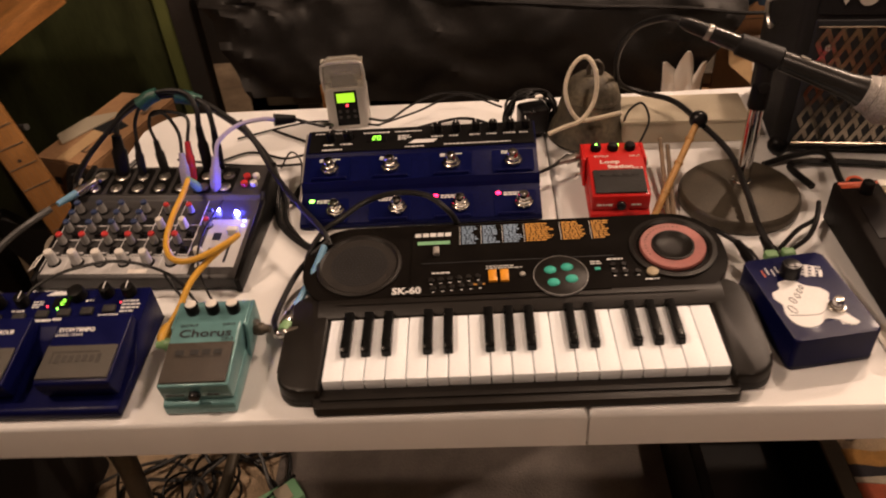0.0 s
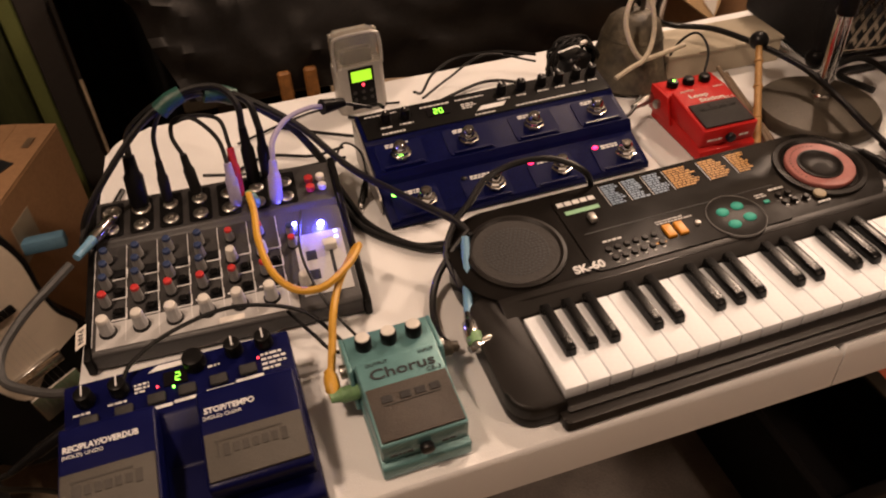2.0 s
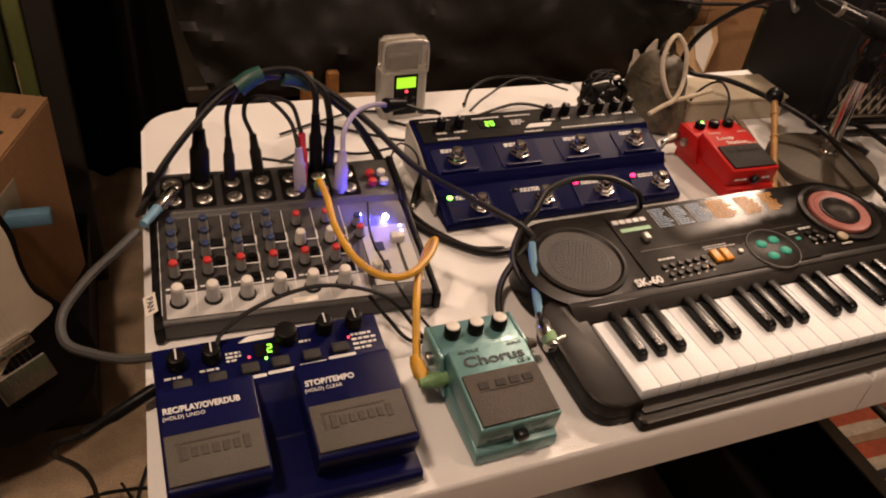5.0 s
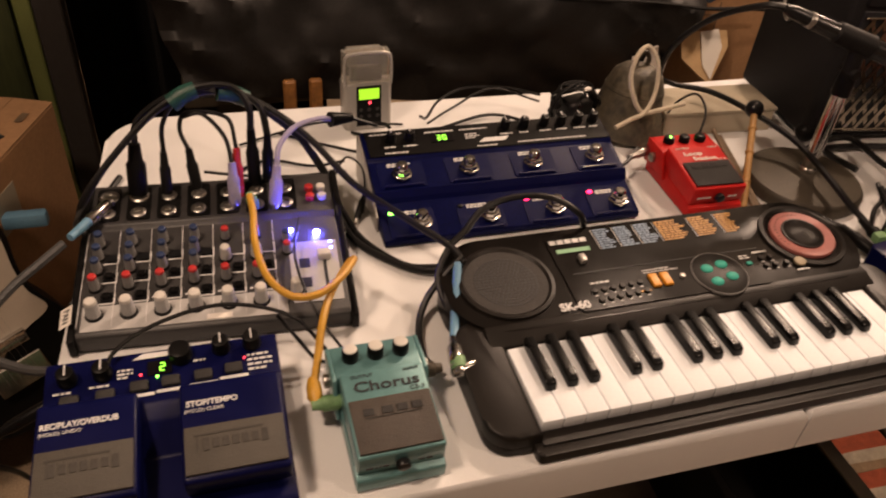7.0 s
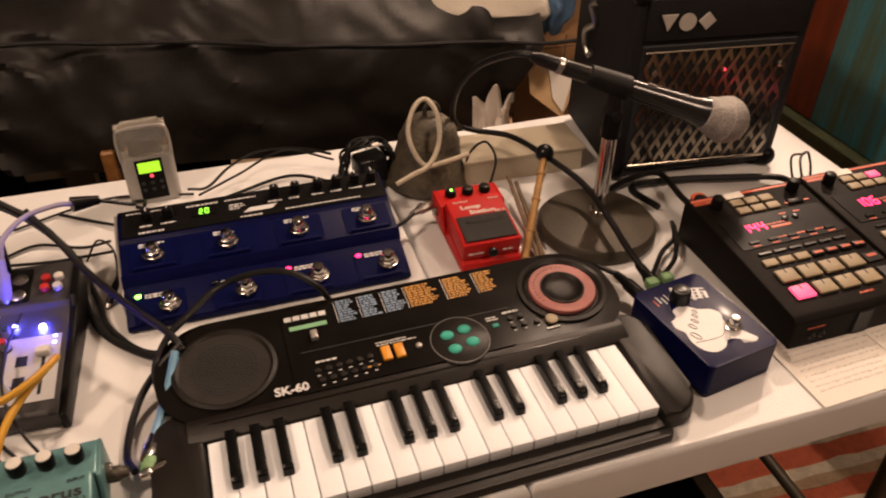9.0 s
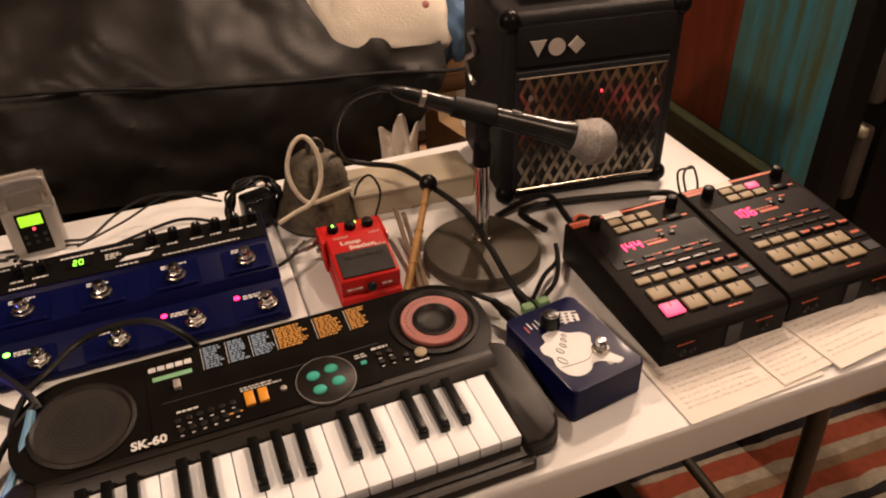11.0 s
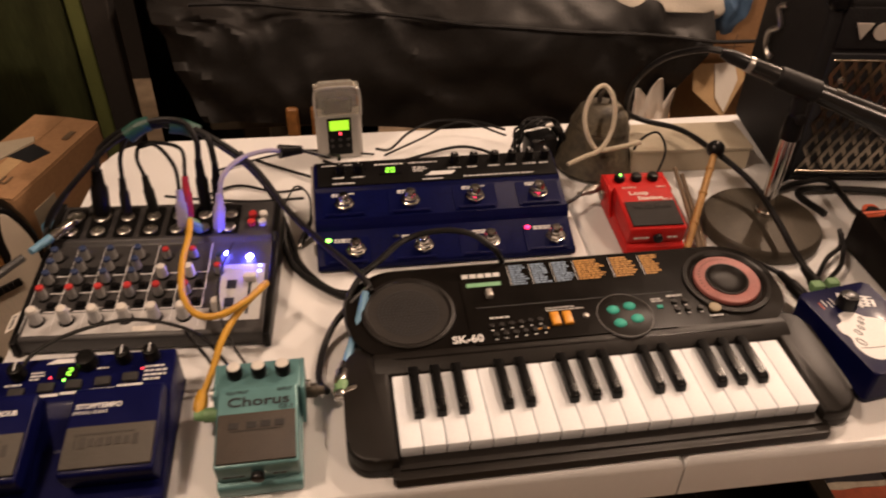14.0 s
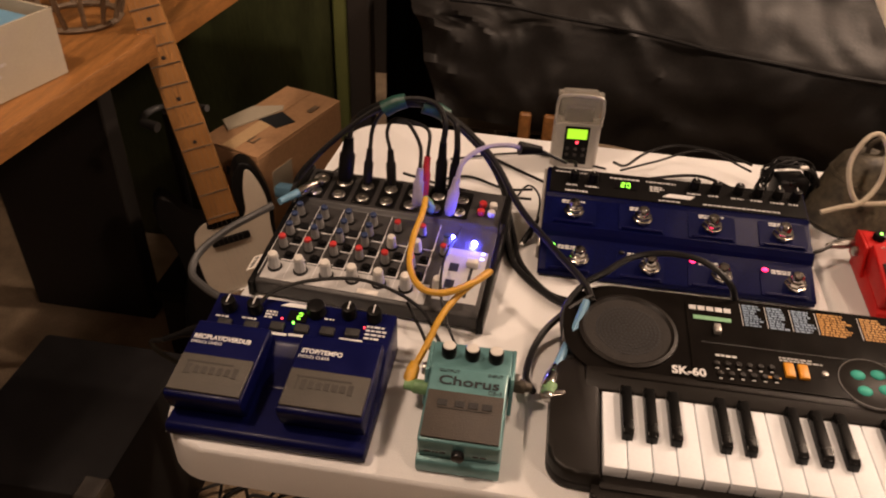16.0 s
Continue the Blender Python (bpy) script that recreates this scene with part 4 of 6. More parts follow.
    part("fader_slot", rbox(B(), (0.218, 0.046, 0.0007), (0.003, 0.055, 0.0006), m=m), PRINT_DARK, p)
    part("fader_cap", rbox(B(), (0.218, 0.066, 0.005), (0.013, 0.009, 0.009), 0.0015, m=m), KNOB_WHITE, p, "pale fader cap", smooth=True)
    for y in (0.035, 0.060):
        part("print_block", rbox(B(), (0.199, y, 0.0007), (0.010, 0.012, 0.0004), m=m), PRINT_DARK, p)
    part("power_lamp", ball(B(), (0.214, 0.098, 0.003), 0.0030, 8, m=m), LED_BLUE, p, "bright blue power lamp", smooth=True)
    part("phantom_lamp", ball(B(), (0.189, 0.104, 0.003), 0.0018, 8, m=m), LED_BLUE, p, "blue lamp", smooth=True)
    for y in (0.078, 0.086):
        part("meter_lamp", rbox(B(), (0.226, y, 0.0012), (0.003, 0.002, 0.001), m=m), LED_BLUE_SOFT, p, "pale blue meter lamp")
    # sockets on the raised rear strip
    for i in range(7):
        x = 0.016 + i * 0.0285
        part("jack_socket", lathe(B(), [(0.0075, 0.0), (0.0075, 0.002), (0.006, 0.003), (0.0035, 0.003), (0.0032, 0.001), (0.0005, 0.001)], 16, rear @ Matrix.Translation((x, 0.014, 0))), STEEL, p, "steel jack socket", smooth=True)
        part("socket_plate", prism(B(), rounded(x - 0.011, 0.004, x + 0.011, 0.052, 0.003), 0, 0.0008, m=rear), BLACK, p)
        if i < 2:
            part("microphone_socket", lathe(B(), [(0.0095, 0.0), (0.0095, 0.002), (0.008, 0.003), (0.007, 0.001), (0.0005, 0.001)], 20, rear @ Matrix.Translation((x, 0.038, 0))), STEEL, p, smooth=True)
        else:
            part("jack_socket", lathe(B(), [(0.0075, 0.0), (0.0075, 0.002), (0.006, 0.003), (0.0035, 0.003), (0.0032, 0.001), (0.0005, 0.001)], 16, rear @ Matrix.Translation((x, 0.036, 0))), STEEL, p, "steel jack socket", smooth=True)
    for i, colour in enumerate((KNOB_RED, KNOB_WHITE, KNOB_RED, KNOB_WHITE)):
        part("phono_socket", cyl(B(), (0.212 + (i % 2) * 0.012, 0.018 + (i // 2) * 0.014, 0), 0.0045, 0.006, 14, bev=0.0008, m=rear), colour, p, smooth=True)
    tag = Matrix.Translation((-0.0085, 0.022, 0.026)) @ Matrix.Rotation(radians(-28), 4, "Y") @ Matrix.Rotation(radians(-84), 4, "Z")
    part("paper_tag", rbox(B(), (0, 0, 0), (0.026, 0.0115, 0.0004), m=tag), PAPER, p, "white paper tag")
    words("tag_lettering", "PAN", 0.0088, PRINT_DARK, p, tag @ Matrix.Translation((0, 0, 0.0004)), 1.1)
    return p


mixer()


def plug(name, a, b, r, material, label, tip=STEEL, sleeve=None):
    """A plug from its tip at a to its cable end at b."""
    a, b = Vector(a), Vector(b)
    p = thing(name, Matrix.Translation(a), label, "plug")
    h = (b - a).length
    m = along((0, 0, 0), b - a)
    part("barrel", lathe(B(), [(r * 0.9, 0.0), (r, 0.004), (r, h * 0.6), (r * 0.75, h * 0.68), (r * 0.6, h), (r * 0.2, h)], 16, m), material, p, smooth=True)
    part("collar", cyl(B(), (0, 0, -0.004), r * 0.75, 0.006, 14, m=m), tip, p, smooth=True)
    if sleeve:
        part("sleeve", lathe(B(), [(r * 0.72, h * 0.65), (r * 0.8, h * 0.66), (r * 0.62, h * 1.25), (r * 0.2, h * 1.25)], 14, m), sleeve, p, smooth=True)
    return p


def cable(label, pts, r, material=CABLE, name="cable"):
    ob = part(name, tube(B(), pts, r, 8), material, smooth=True)
    return tagged(ob, label, "cable")


plug("microphone_plug", (-0.556, 0.372, 0.786), (-0.552, 0.382, 0.838), 0.0095, BLACK, "thick black microphone plug in the mixer")
plug("jack_plug", (-0.528, 0.367, 0.787), (-0.526, 0.376, 0.830), 0.0055, BLACK_MATT, "slim black jack plug in the mixer")
plug("jack_plug", (-0.499, 0.370, 0.788), (-0.502, 0.378, 0.830), 0.0058, BLACK_MATT, "slim black jack plug in the mixer")
plug("jack_plug", (-0.463, 0.340, 0.785), (-0.462, 0.352, 0.826), 0.0062, VIOLET, "pale grey jack plug in the mixer")
plug("jack_plug", (-0.459, 0.353, 0.785), (-0.456, 0.365, 0.834), 0.0060, KNOB_RED, "red jack plug in the mixer")
plug("jack_plug", (-0.441, 0.368, 0.788), (-0.440, 0.374, 0.850), 0.0068, BLACK, "long black jack plug in the mixer")
plug("jack_plug", (-0.424, 0.332, 0.785), (-0.419, 0.346, 0.822), 0.0066, VIOLET, "lilac grey jack plug in the mixer")
plug("jack_plug", (-0.427, 0.372, 0.788), (-0.424, 0.378, 0.842), 0.0060, BLACK, "black jack plug in the mixer")
plug("jack_plug", (-0.445, 0.330, 0.787), (-0.449, 0.318, 0.809), 0.0058, GREEN_TAPE, "yellow cable plug wrapped in green tape")
plug("jack_plug", (-0.583, 0.352, 0.790), (-0.607, 0.312, 0.791), 0.0062, CHROME, "chrome jack plug with a pale blue sleeve", sleeve=BLUE_CABLE)

# the taped bundle above the mixer
cable("black cable rising from the microphone plug", [(-0.552, 0.382, 0.836), (-0.546, 0.392, 0.858), (-0.515, 0.394, 0.880), (-0.485, 0.396, 0.884), (-0.455, 0.40, 0.876)], 0.0032)
cable("black cable rising from a slim plug", [(-0.526, 0.376, 0.828), (-0.523, 0.386, 0.855), (-0.505, 0.392, 0.878), (-0.47, 0.398, 0.880), (-0.44, 0.404, 0.868)], 0.0024)
cable("black cable rising from a slim plug", [(-0.502, 0.378, 0.828), (-0.508, 0.388, 0.848), (-0.498, 0.394, 0.862), (-0.462, 0.396, 0.852), (-0.456, 0.366, 0.834)], 0.0022)
cable("black cable above the pale plug", [(-0.462, 0.352, 0.824), (-0.466, 0.37, 0.845), (-0.485, 0.388, 0.862), (-0.505, 0.392, 0.858)], 0.0022)
cable("thick black cable from the long plug", [(-0.440, 0.374, 0.848), (-0.440, 0.382, 0.872), (-0.455, 0.392, 0.888), (-0.49, 0.394, 0.887), (-0.53, 0.386, 0.868), (-0.575, 0.362, 0.832), (-0.604, 0.345, 0.800), (-0.613, 0.36, 0.765), (-0.61, 0.40, 0.746), (-0.585, 0.47, 0.745)], 0.0034)
cable("grey cable running down beside the bundle", [(-0.47, 0.40, 0.880), (-0.51, 0.392, 0.876), (-0.555, 0.374, 0.850), (-0.590, 0.352, 0.815), (-0.612, 0.345, 0.782), (-0.618, 0.37, 0.755), (-0.60, 0.43, 0.745)], 0.0026, CABLE_GREY)
cable("thick black cable crossing to the keyboard", [(-0.424, 0.378, 0.840), (-0.428, 0.388, 0.866), (-0.44, 0.396, 0.874), (-0.41, 0.392, 0.853), (-0.379, 0.378, 0.828), (-0.345, 0.329, 0.804), (-0.307, 0.270, 0.800), (-0.272, 0.224, 0.794), (-0.262, 0.205, 0.786)], 0.0036)
cable("black cable lying behind the mixer", [(-0.43, 0.40, 0.862), (-0.39, 0.40, 0.82), (-0.362, 0.385, 0.775), (-0.356, 0.345, 0.748), (-0.345, 0.305, 0.745), (-0.318, 0.270, 0.745), (-0.285, 0.245, 0.746), (-0.25, 0.247, 0.746)], 0.0038)
cable("black cable lying beside the switch unit", [(-0.40, 0.41, 0.835), (-0.368, 0.395, 0.78), (-0.35, 0.36, 0.746), (-0.338, 0.31, 0.744), (-0.305, 0.262, 0.744), (-0.27, 0.25, 0.745)], 0.0032)
cable("thin black cable behind the mixer", [(-0.49, 0.395, 0.79), (-0.45, 0.42, 0.765), (-0.40, 0.43, 0.752), (-0.36, 0.44, 0.745), (-0.335, 0.43, 0.752)], 0.0018)
for a, b, lab in (((-0.512, 0.391, 0.874), (-0.488, 0.396, 0.885), "dark green tape round the cables"), ((-0.468, 0.399, 0.880), (-0.440, 0.402, 0.868), "dark green tape round the cables")):
    ob = part("tape_wrap", tube(B(), [a, (Vector(a) + Vector(b)) / 2 + Vector((0, 0, 0.002)), b], 0.0095, 12, r_end=0.0085), GREEN_TIE, smooth=True)
    tagged(ob, lab, "tape")
cable("lilac cable lit blue by the mixer lamp", [(-0.419, 0.346, 0.820), (-0.414, 0.360, 0.836), (-0.395, 0.385, 0.842), (-0.368, 0.405, 0.838), (-0.352, 0.412, 0.832)], 0.0028, VIOLET)
ob = part("cable_connector", tube(B(), [(-0.355, 0.410, 0.833), (-0.330, 0.420, 0.828)], 0.0085, 12, r_end=0.005), BLACK, smooth=True)
tagged(ob, "black moulded cable connector lying on wires", "connector")
cable("black cable from the connector", [(-0.332, 0.420, 0.828), (-0.30, 0.43, 0.81), (-0.30, 0.45, 0.80), (-0.288, 0.44, 0.805), (-0.287, 0.42, 0.812)], 0.0022)
cable("thin black wire hanging by the switch unit", [(-0.355, 0.39, 0.772), (-0.34, 0.40, 0.79), (-0.325, 0.385, 0.785), (-0.325, 0.365, 0.765), (-0.33, 0.35, 0.748)], 0.0012)
plug("mini_plug", (-0.338, 0.345, 0.745), (-0.322, 0.372, 0.765), 0.0038, BLACK, "thin black mini plug beside the switch unit")

# yellow patch cable
cable("yellow patch cable looping over the mixer", [(-0.449, 0.318, 0.808), (-0.448, 0.290, 0.806), (-0.450, 0.250, 0.802), (-0.444, 0.205, 0.800), (-0.428, 0.176, 0.800), (-0.405, 0.170, 0.802), (-0.380, 0.190, 0.802), (-0.3655, 0.213, 0.800), (-0.372, 0.212, 0.795), (-0.392, 0.180, 0.792), (-0.404, 0.150, 0.788), (-0.412, 0.124, 0.776), (-0.4195, 0.098, 0.769)], 0.0034, YELLOW)
plug("angled_plug", (-0.4195, 0.100, 0.770), (-0.4205, 0.077, 0.768), 0.0062, YELLOW, "yellow angled plug in the chorus pedal", tip=YELLOW)
plug("taped_plug", (-0.401, 0.079, 0.768), (-0.424, 0.079, 0.768), 0.0066, GREEN_TAPE, "plug body wrapped in green tape", tip=STEEL)
# cables at the left end of the keyboard
cable("black cable arching over the switch unit", [(-0.285, 0.17, 0.762), (-0.288, 0.20, 0.775), (-0.272, 0.222, 0.792), (-0.252, 0.236, 0.800), (-0.225, 0.262, 0.804), (-0.19, 0.268, 0.810), (-0.155, 0.258, 0.812), (-0.13, 0.240, 0.802), (-0.118, 0.243, 0.775)], 0.0034)
cable("black cable dropping beside the keyboard", [(-0.262, 0.21, 0.79), (-0.282, 0.20, 0.778), (-0.302, 0.188, 0.760), (-0.314, 0.165, 0.748), (-0.318, 0.13, 0.747), (-0.31, 0.108, 0.752)], 0.0034)
cable("pale blue cable sleeve beside the keyboard", [(-0.268, 0.205, 0.786), (-0.276, 0.178, 0.776), (-0.286, 0.148, 0.768), (-0.292, 0.128, 0.766)], 0.0042, BLUE_CABLE)
plug("jack_plug", (-0.2985, 0.100, 0.766), (-0.2920, 0.130, 0.766), 0.0068, CHROME, "chrome angled jack plug at the keyboard")
plug("taped_plug", (-0.297, 0.094, 0.765), (-0.2955, 0.112, 0.766), 0.0074, GREEN_TAPE, "jack plug wrapped in green tape with a mark")
plug("elbow_plug", (-0.283, 0.098, 0.764), (-0.304, 0.092, 0.764), 0.0062, CHROME, "chrome elbow of the keyboard plug")
plug("angled_plug", (-0.329, 0.098, 0.767), (-0.312, 0.098, 0.767), 0.0065, DARK_METAL, "dull metal angled plug in the chorus pedal", sleeve=None)
# cable out of the desk's left side
cable("thick grey cable hanging off the table edge", [(-0.618, 0.294, 0.791), (-0.636, 0.276, 0.786), (-0.662, 0.258, 0.774), (-0.684, 0.236, 0.758), (-0.684, 0.212, 0.748), (-0.664, 0.196, 0.745), (-0.638, 0.180, 0.748), (-0.612, 0.168, 0.756), (-0.590, 0.150, 0.758)], 0.0042, CABLE_GREY)
cable("thin black lead over the blue looper", [(-0.575, 0.120, 0.790), (-0.565, 0.140, 0.799), (-0.53, 0.158, 0.806), (-0.48, 0.168, 0.806), (-0.43, 0.162, 0.790), (-0.405, 0.148, 0.762), (-0.395, 0.135, 0.748)], 0.0018)
cable("thin black lead beside the chorus pedal", [(-0.44, 0.17, 0.785), (-0.425, 0.158, 0.765), (-0.405, 0.142, 0.748), (-0.36, 0.145, 0.745)], 0.0018)
cable("thin black lead across the desk", [(-0.405, 0.297, 0.79), (-0.415, 0.25, 0.785), (-0.412, 0.20, 0.782), (-0.40, 0.17, 0.765), (-0.385, 0.15, 0.748)], 0.0014)
plug("jack_plug", (-0.618, 0.135, 0.757), (-0.672, 0.118, 0.740), 0.0052, BLACK, "long black jack plug in the looper side")
cable("black lead dropping to the floor", [(-0.672, 0.118, 0.740), (-0.70, 0.14, 0.70), (-0.70, 0.25, 0.5), (-0.72, 0.3, 0.2), (-0.75, 0.35, 0.01), (-0.85, 0.40, 0.008)], 0.0026)


# ---- recorder, coil, bell ----
def recorder():
    p = thing("pocket_recorder", pose(-0.286, 0.556, T, -4, 0, 4) @ Matrix.Scale(0.9, 4), "silver pocket recorder in a smoked clear case", "audio recorder")
    part("case_lower", prism(B(), rounded(-0.0345, -0.018, 0.0345, 0.018, 0.009), 0.0, 0.070, 0.004), SILVER, p, "silver grey lower shell", smooth=True)
    bm = prism(B(), rounded(-0.033, -0.016, 0.033, 0.016, 0.009), 0.068, 0.112, 0.008, 3)
    lid = part("case_lid", bm, SMOKE, p, "smoked clear lid", smooth=True)
    part("lid_frame", tube(B(), [(-0.033, -0.014, 0.066), (-0.033, -0.014, 0.100), (-0.024, -0.014, 0.111), (0.024, -0.014, 0.111), (0.033, -0.014, 0.100), (0.033, -0.014, 0.066)], 0.0022, 8), SILVER, p, "pale lid rim", smooth=True)
    part("microphone_head", prism(B(), rounded(-0.022, -0.008, 0.022, 0.008, 0.006), 0.070, 0.090, 0.006, 3), DARK_METAL, p, "dark mesh head under the lid", smooth=True)
    part("face_plate", rbox(B(), (0, -0.0182, 0.036), (0.036, 0.0012, 0.060), 0.0004, 1), BLACK, p, "black face plate")
    part("display", rbox(B(), (0, -0.0193, 0.0545), (0.029, 0.0008, 0.0155)), LCD, p, "lit green display")
    part("record_lamp", ball(B(), (0.001, -0.0198, 0.0415), 0.0022, 8), LED_RED, p, "red record lamp", smooth=True)
    for i in range(6):
        part("push_button", cyl(B(), (0, 0, 0), 0.0028, 0.0014, 12, bev=0.0004, m=Matrix.Translation((-0.012 + (i % 3) * 0.012, -0.0186, 0.031 - (i // 3) * 0.010)) @ Matrix.Rotation(radians(90), 4, "X")), RUBBER, p, smooth=True)
    return p


recorder()
for k, (pts, r) in enumerate((([(-0.31, 0.53, 0.744), (-0.26, 0.50, 0.744), (-0.20, 0.52, 0.744), (-0.12, 0.545, 0.746), (-0.07, 0.52, 0.744), (-0.04, 0.47, 0.75)], 0.0022),
                              ([(-0.24, 0.46, 0.80), (-0.22, 0.50, 0.775), (-0.19, 0.55, 0.77), (-0.15, 0.57, 0.775), (-0.10, 0.545, 0.785), (-0.065, 0.51, 0.79)], 0.0018),
                              ([(-0.23, 0.46, 0.79), (-0.18, 0.52, 0.775), (-0.12, 0.545, 0.785), (-0.06, 0.52, 0.775)], 0.0015),
                              ([(-0.40, 0.54, 0.744), (-0.34, 0.50, 0.744), (-0.30, 0.47, 0.75), (-0.28, 0.45, 0.78)], 0.002),
                              ([(-0.45, 0.52, 0.744), (-0.38, 0.55, 0.744), (-0.33, 0.56, 0.744), (-0.24, 0.54, 0.744)], 0.0016),
                              ([(-0.46, 0.46, 0.744), (-0.42, 0.48, 0.744), (-0.37, 0.46, 0.744), (-0.335, 0.44, 0.76)], 0.0018))):
    cable("thin black cable lying along the table's back", pts, r)


def cable_coil():
    p = thing("coiled_cable", pose(-0.022, 0.497, T, 0, 0, 15), "black coil of thin cable standing against the bell", "cable")
    rnd = random.Random(5)
    for k in range(9):
        r, t = 0.032 + rnd.uniform(-0.006, 0.004), rnd.uniform(-0.3, 0.3)
        pts = [(r * 1.1 * math.cos(a), rnd.uniform(-0.010, 0.010) + t * 0.02, 0.036 + r * math.sin(a)) for a in [j * math.pi / 5 + t for j in range(11)]]
        part("loop", tube(B(), pts, 0.0019, 6, 4), CABLE, p, smooth=True)
    part("adapter", rbox(B(), (0.004, 0.0, 0.028), (0.040, 0.03, 0.040), 0.005, 3), BLACK_GLOSS, p, "black mains adapter", smooth=True)
    part("paper_tag", rbox(B(), (0.008, -0.012, 0.066), (0.011, 0.006, 0.004), 0.001, 1), PAPER, p, "small white tag")
    return p


cable_coil()


def bell():
    p = thing("hand_bell", pose(0.056, 0.492, T, -2, 5, 0) @ Matrix.Diagonal((0.93, 0.93, 0.98, 1)), "weathered bronze bell with a cream cord through its loop", "bell")
    part("body", lathe(B(), [(0.059, 0.0), (0.061, 0.004), (0.056, 0.016), (0.047, 0.040), (0.041, 0.066), (0.035, 0.082), (0.024, 0.091), (0.008, 0.094), (0.001, 0.094)], 40), BRONZE, p, smooth=True)
    part("ring_band", lathe(B(), [(0.0420, 0.060), (0.0432, 0.062), (0.0415, 0.066), (0.040, 0.066)], 40), BRONZE, p, smooth=True)
    part("loop", tube(B(), [(-0.008, 0, 0.090), (-0.009, 0, 0.104), (0, 0, 0.112), (0.009, 0, 0.104), (0.008, 0, 0.090)], 0.0035, 8), DARK_METAL, p, smooth=True)
    return p


bell()
ob = part("cotton_cord", tube(B(), [(0.089, 0.418, 0.815), (0.058, 0.422, 0.806), (0.036, 0.426, 0.803), (0.022, 0.432, 0.824), (0.02, 0.444, 0.846), (0.032, 0.456, 0.868), (0.048, 0.462, 0.872), (0.059, 0.452, 0.854), (0.057, 0.439, 0.824), (0.04, 0.424, 0.804), (0.018, 0.418, 0.798), (-0.004, 0.412, 0.792)], 0.0030, 8), CORD, smooth=True)
tagged(ob, "cream cotton cord tied in a loop on the bell", "cord")


def tray_box():
    p = thing("white_box", pose(0.100, 0.462, T, 0, 0, -2), "low off-white cardboard box behind the microphone stand", "box")
    part("body", rbox(B(), (0.083, 0.034, 0.016), (0.166, 0.068, 0.031), 0.001, 1), PAPER_OLD, p)
    part("lid", rbox(B(), (0.083, 0.034, 0.0335), (0.170, 0.072, 0.005), 0.0015, 2), PAPER_OLD, p, smooth=True)
    return p


tray_box()

# ---- sticks ----
stick = thing("bamboo_beater", Matrix.Identity(4), "bamboo beater with a black rubber ball tip", "beater")
bm = B()
tube(bm, [(0.111, 0.284, 0.748), (0.146, 0.342, 0.778), (0.181, 0.400, 0.808)], 0.0046, 10, r_end=0.0042)
part("shaft", bm, BAMBOO, stick, smooth=True)
for f in (0.25, 0.55, 0.8):
    c = Vector((0.111, 0.284, 0.748)).lerp(Vector((0.181, 0.400, 0.808)), f)
    part("node", cyl(B(), (0, 0, -0.002), 0.0055, 0.004, 12, bev=0.001, m=along(c, (0.181, 0.400, 0.808))), BAMBOO, stick, smooth=True)
part("ball_tip", ball(B(), (0.182, 0.402, 0.809), 0.0115, 10), BLACK_GLOSS, stick, "black ball tip", smooth=True)
for a, b in (((0.128, 0.28, 0.744), (0.141, 0.415, 0.775)), ((0.135, 0.285, 0.744), (0.150, 0.41, 0.768))):
    ob = part("drum_stick", tube(B(), [a, b], 0.0035, 8, r_end=0.0028), RATTAN, smooth=True)
    tagged(ob, "thin dark wooden stick leaning on the box", "stick")


# ---- microphone on its stand ----
def microphone_stand():
    p = thing("microphone_stand", pose(0.219, 0.320, T), "low desk microphone stand with a round dark iron base", "microphone stand")
    part("base", lathe(B(), [(0.068, 0.0), (0.071, 0.003), (0.071, 0.013), (0.067, 0.018), (0.030, 0.025), (0.013, 0.027), (0.001, 0.027)], 48), DARK_METAL, p, smooth=True)
    part("post", cyl(B(), (0, 0, 0.026), 0.0085, 0.105, 24), CHROME, p, "chrome post", smooth=True)
    part("post_collar", cyl(B(), (0, 0, 0.026), 0.0115, 0.006, 20, bev=0.001), CHROME, p, smooth=True)
    part("clip_joint", cyl(B(), (0, 0, 0.129), 0.0115, 0.030, 20, 0.0095, 0.003), BLACK, p, smooth=True)
    part("joint_screw", cyl(B(), (0, 0, -0.012), 0.006, 0.024, 14, bev=0.001, m=Matrix.Translation((0, 0, 0.158)) @ Matrix.Rotation(radians(90), 4, "X")), BLACK_MATT, p, smooth=True)
    return p


microphone_stand()


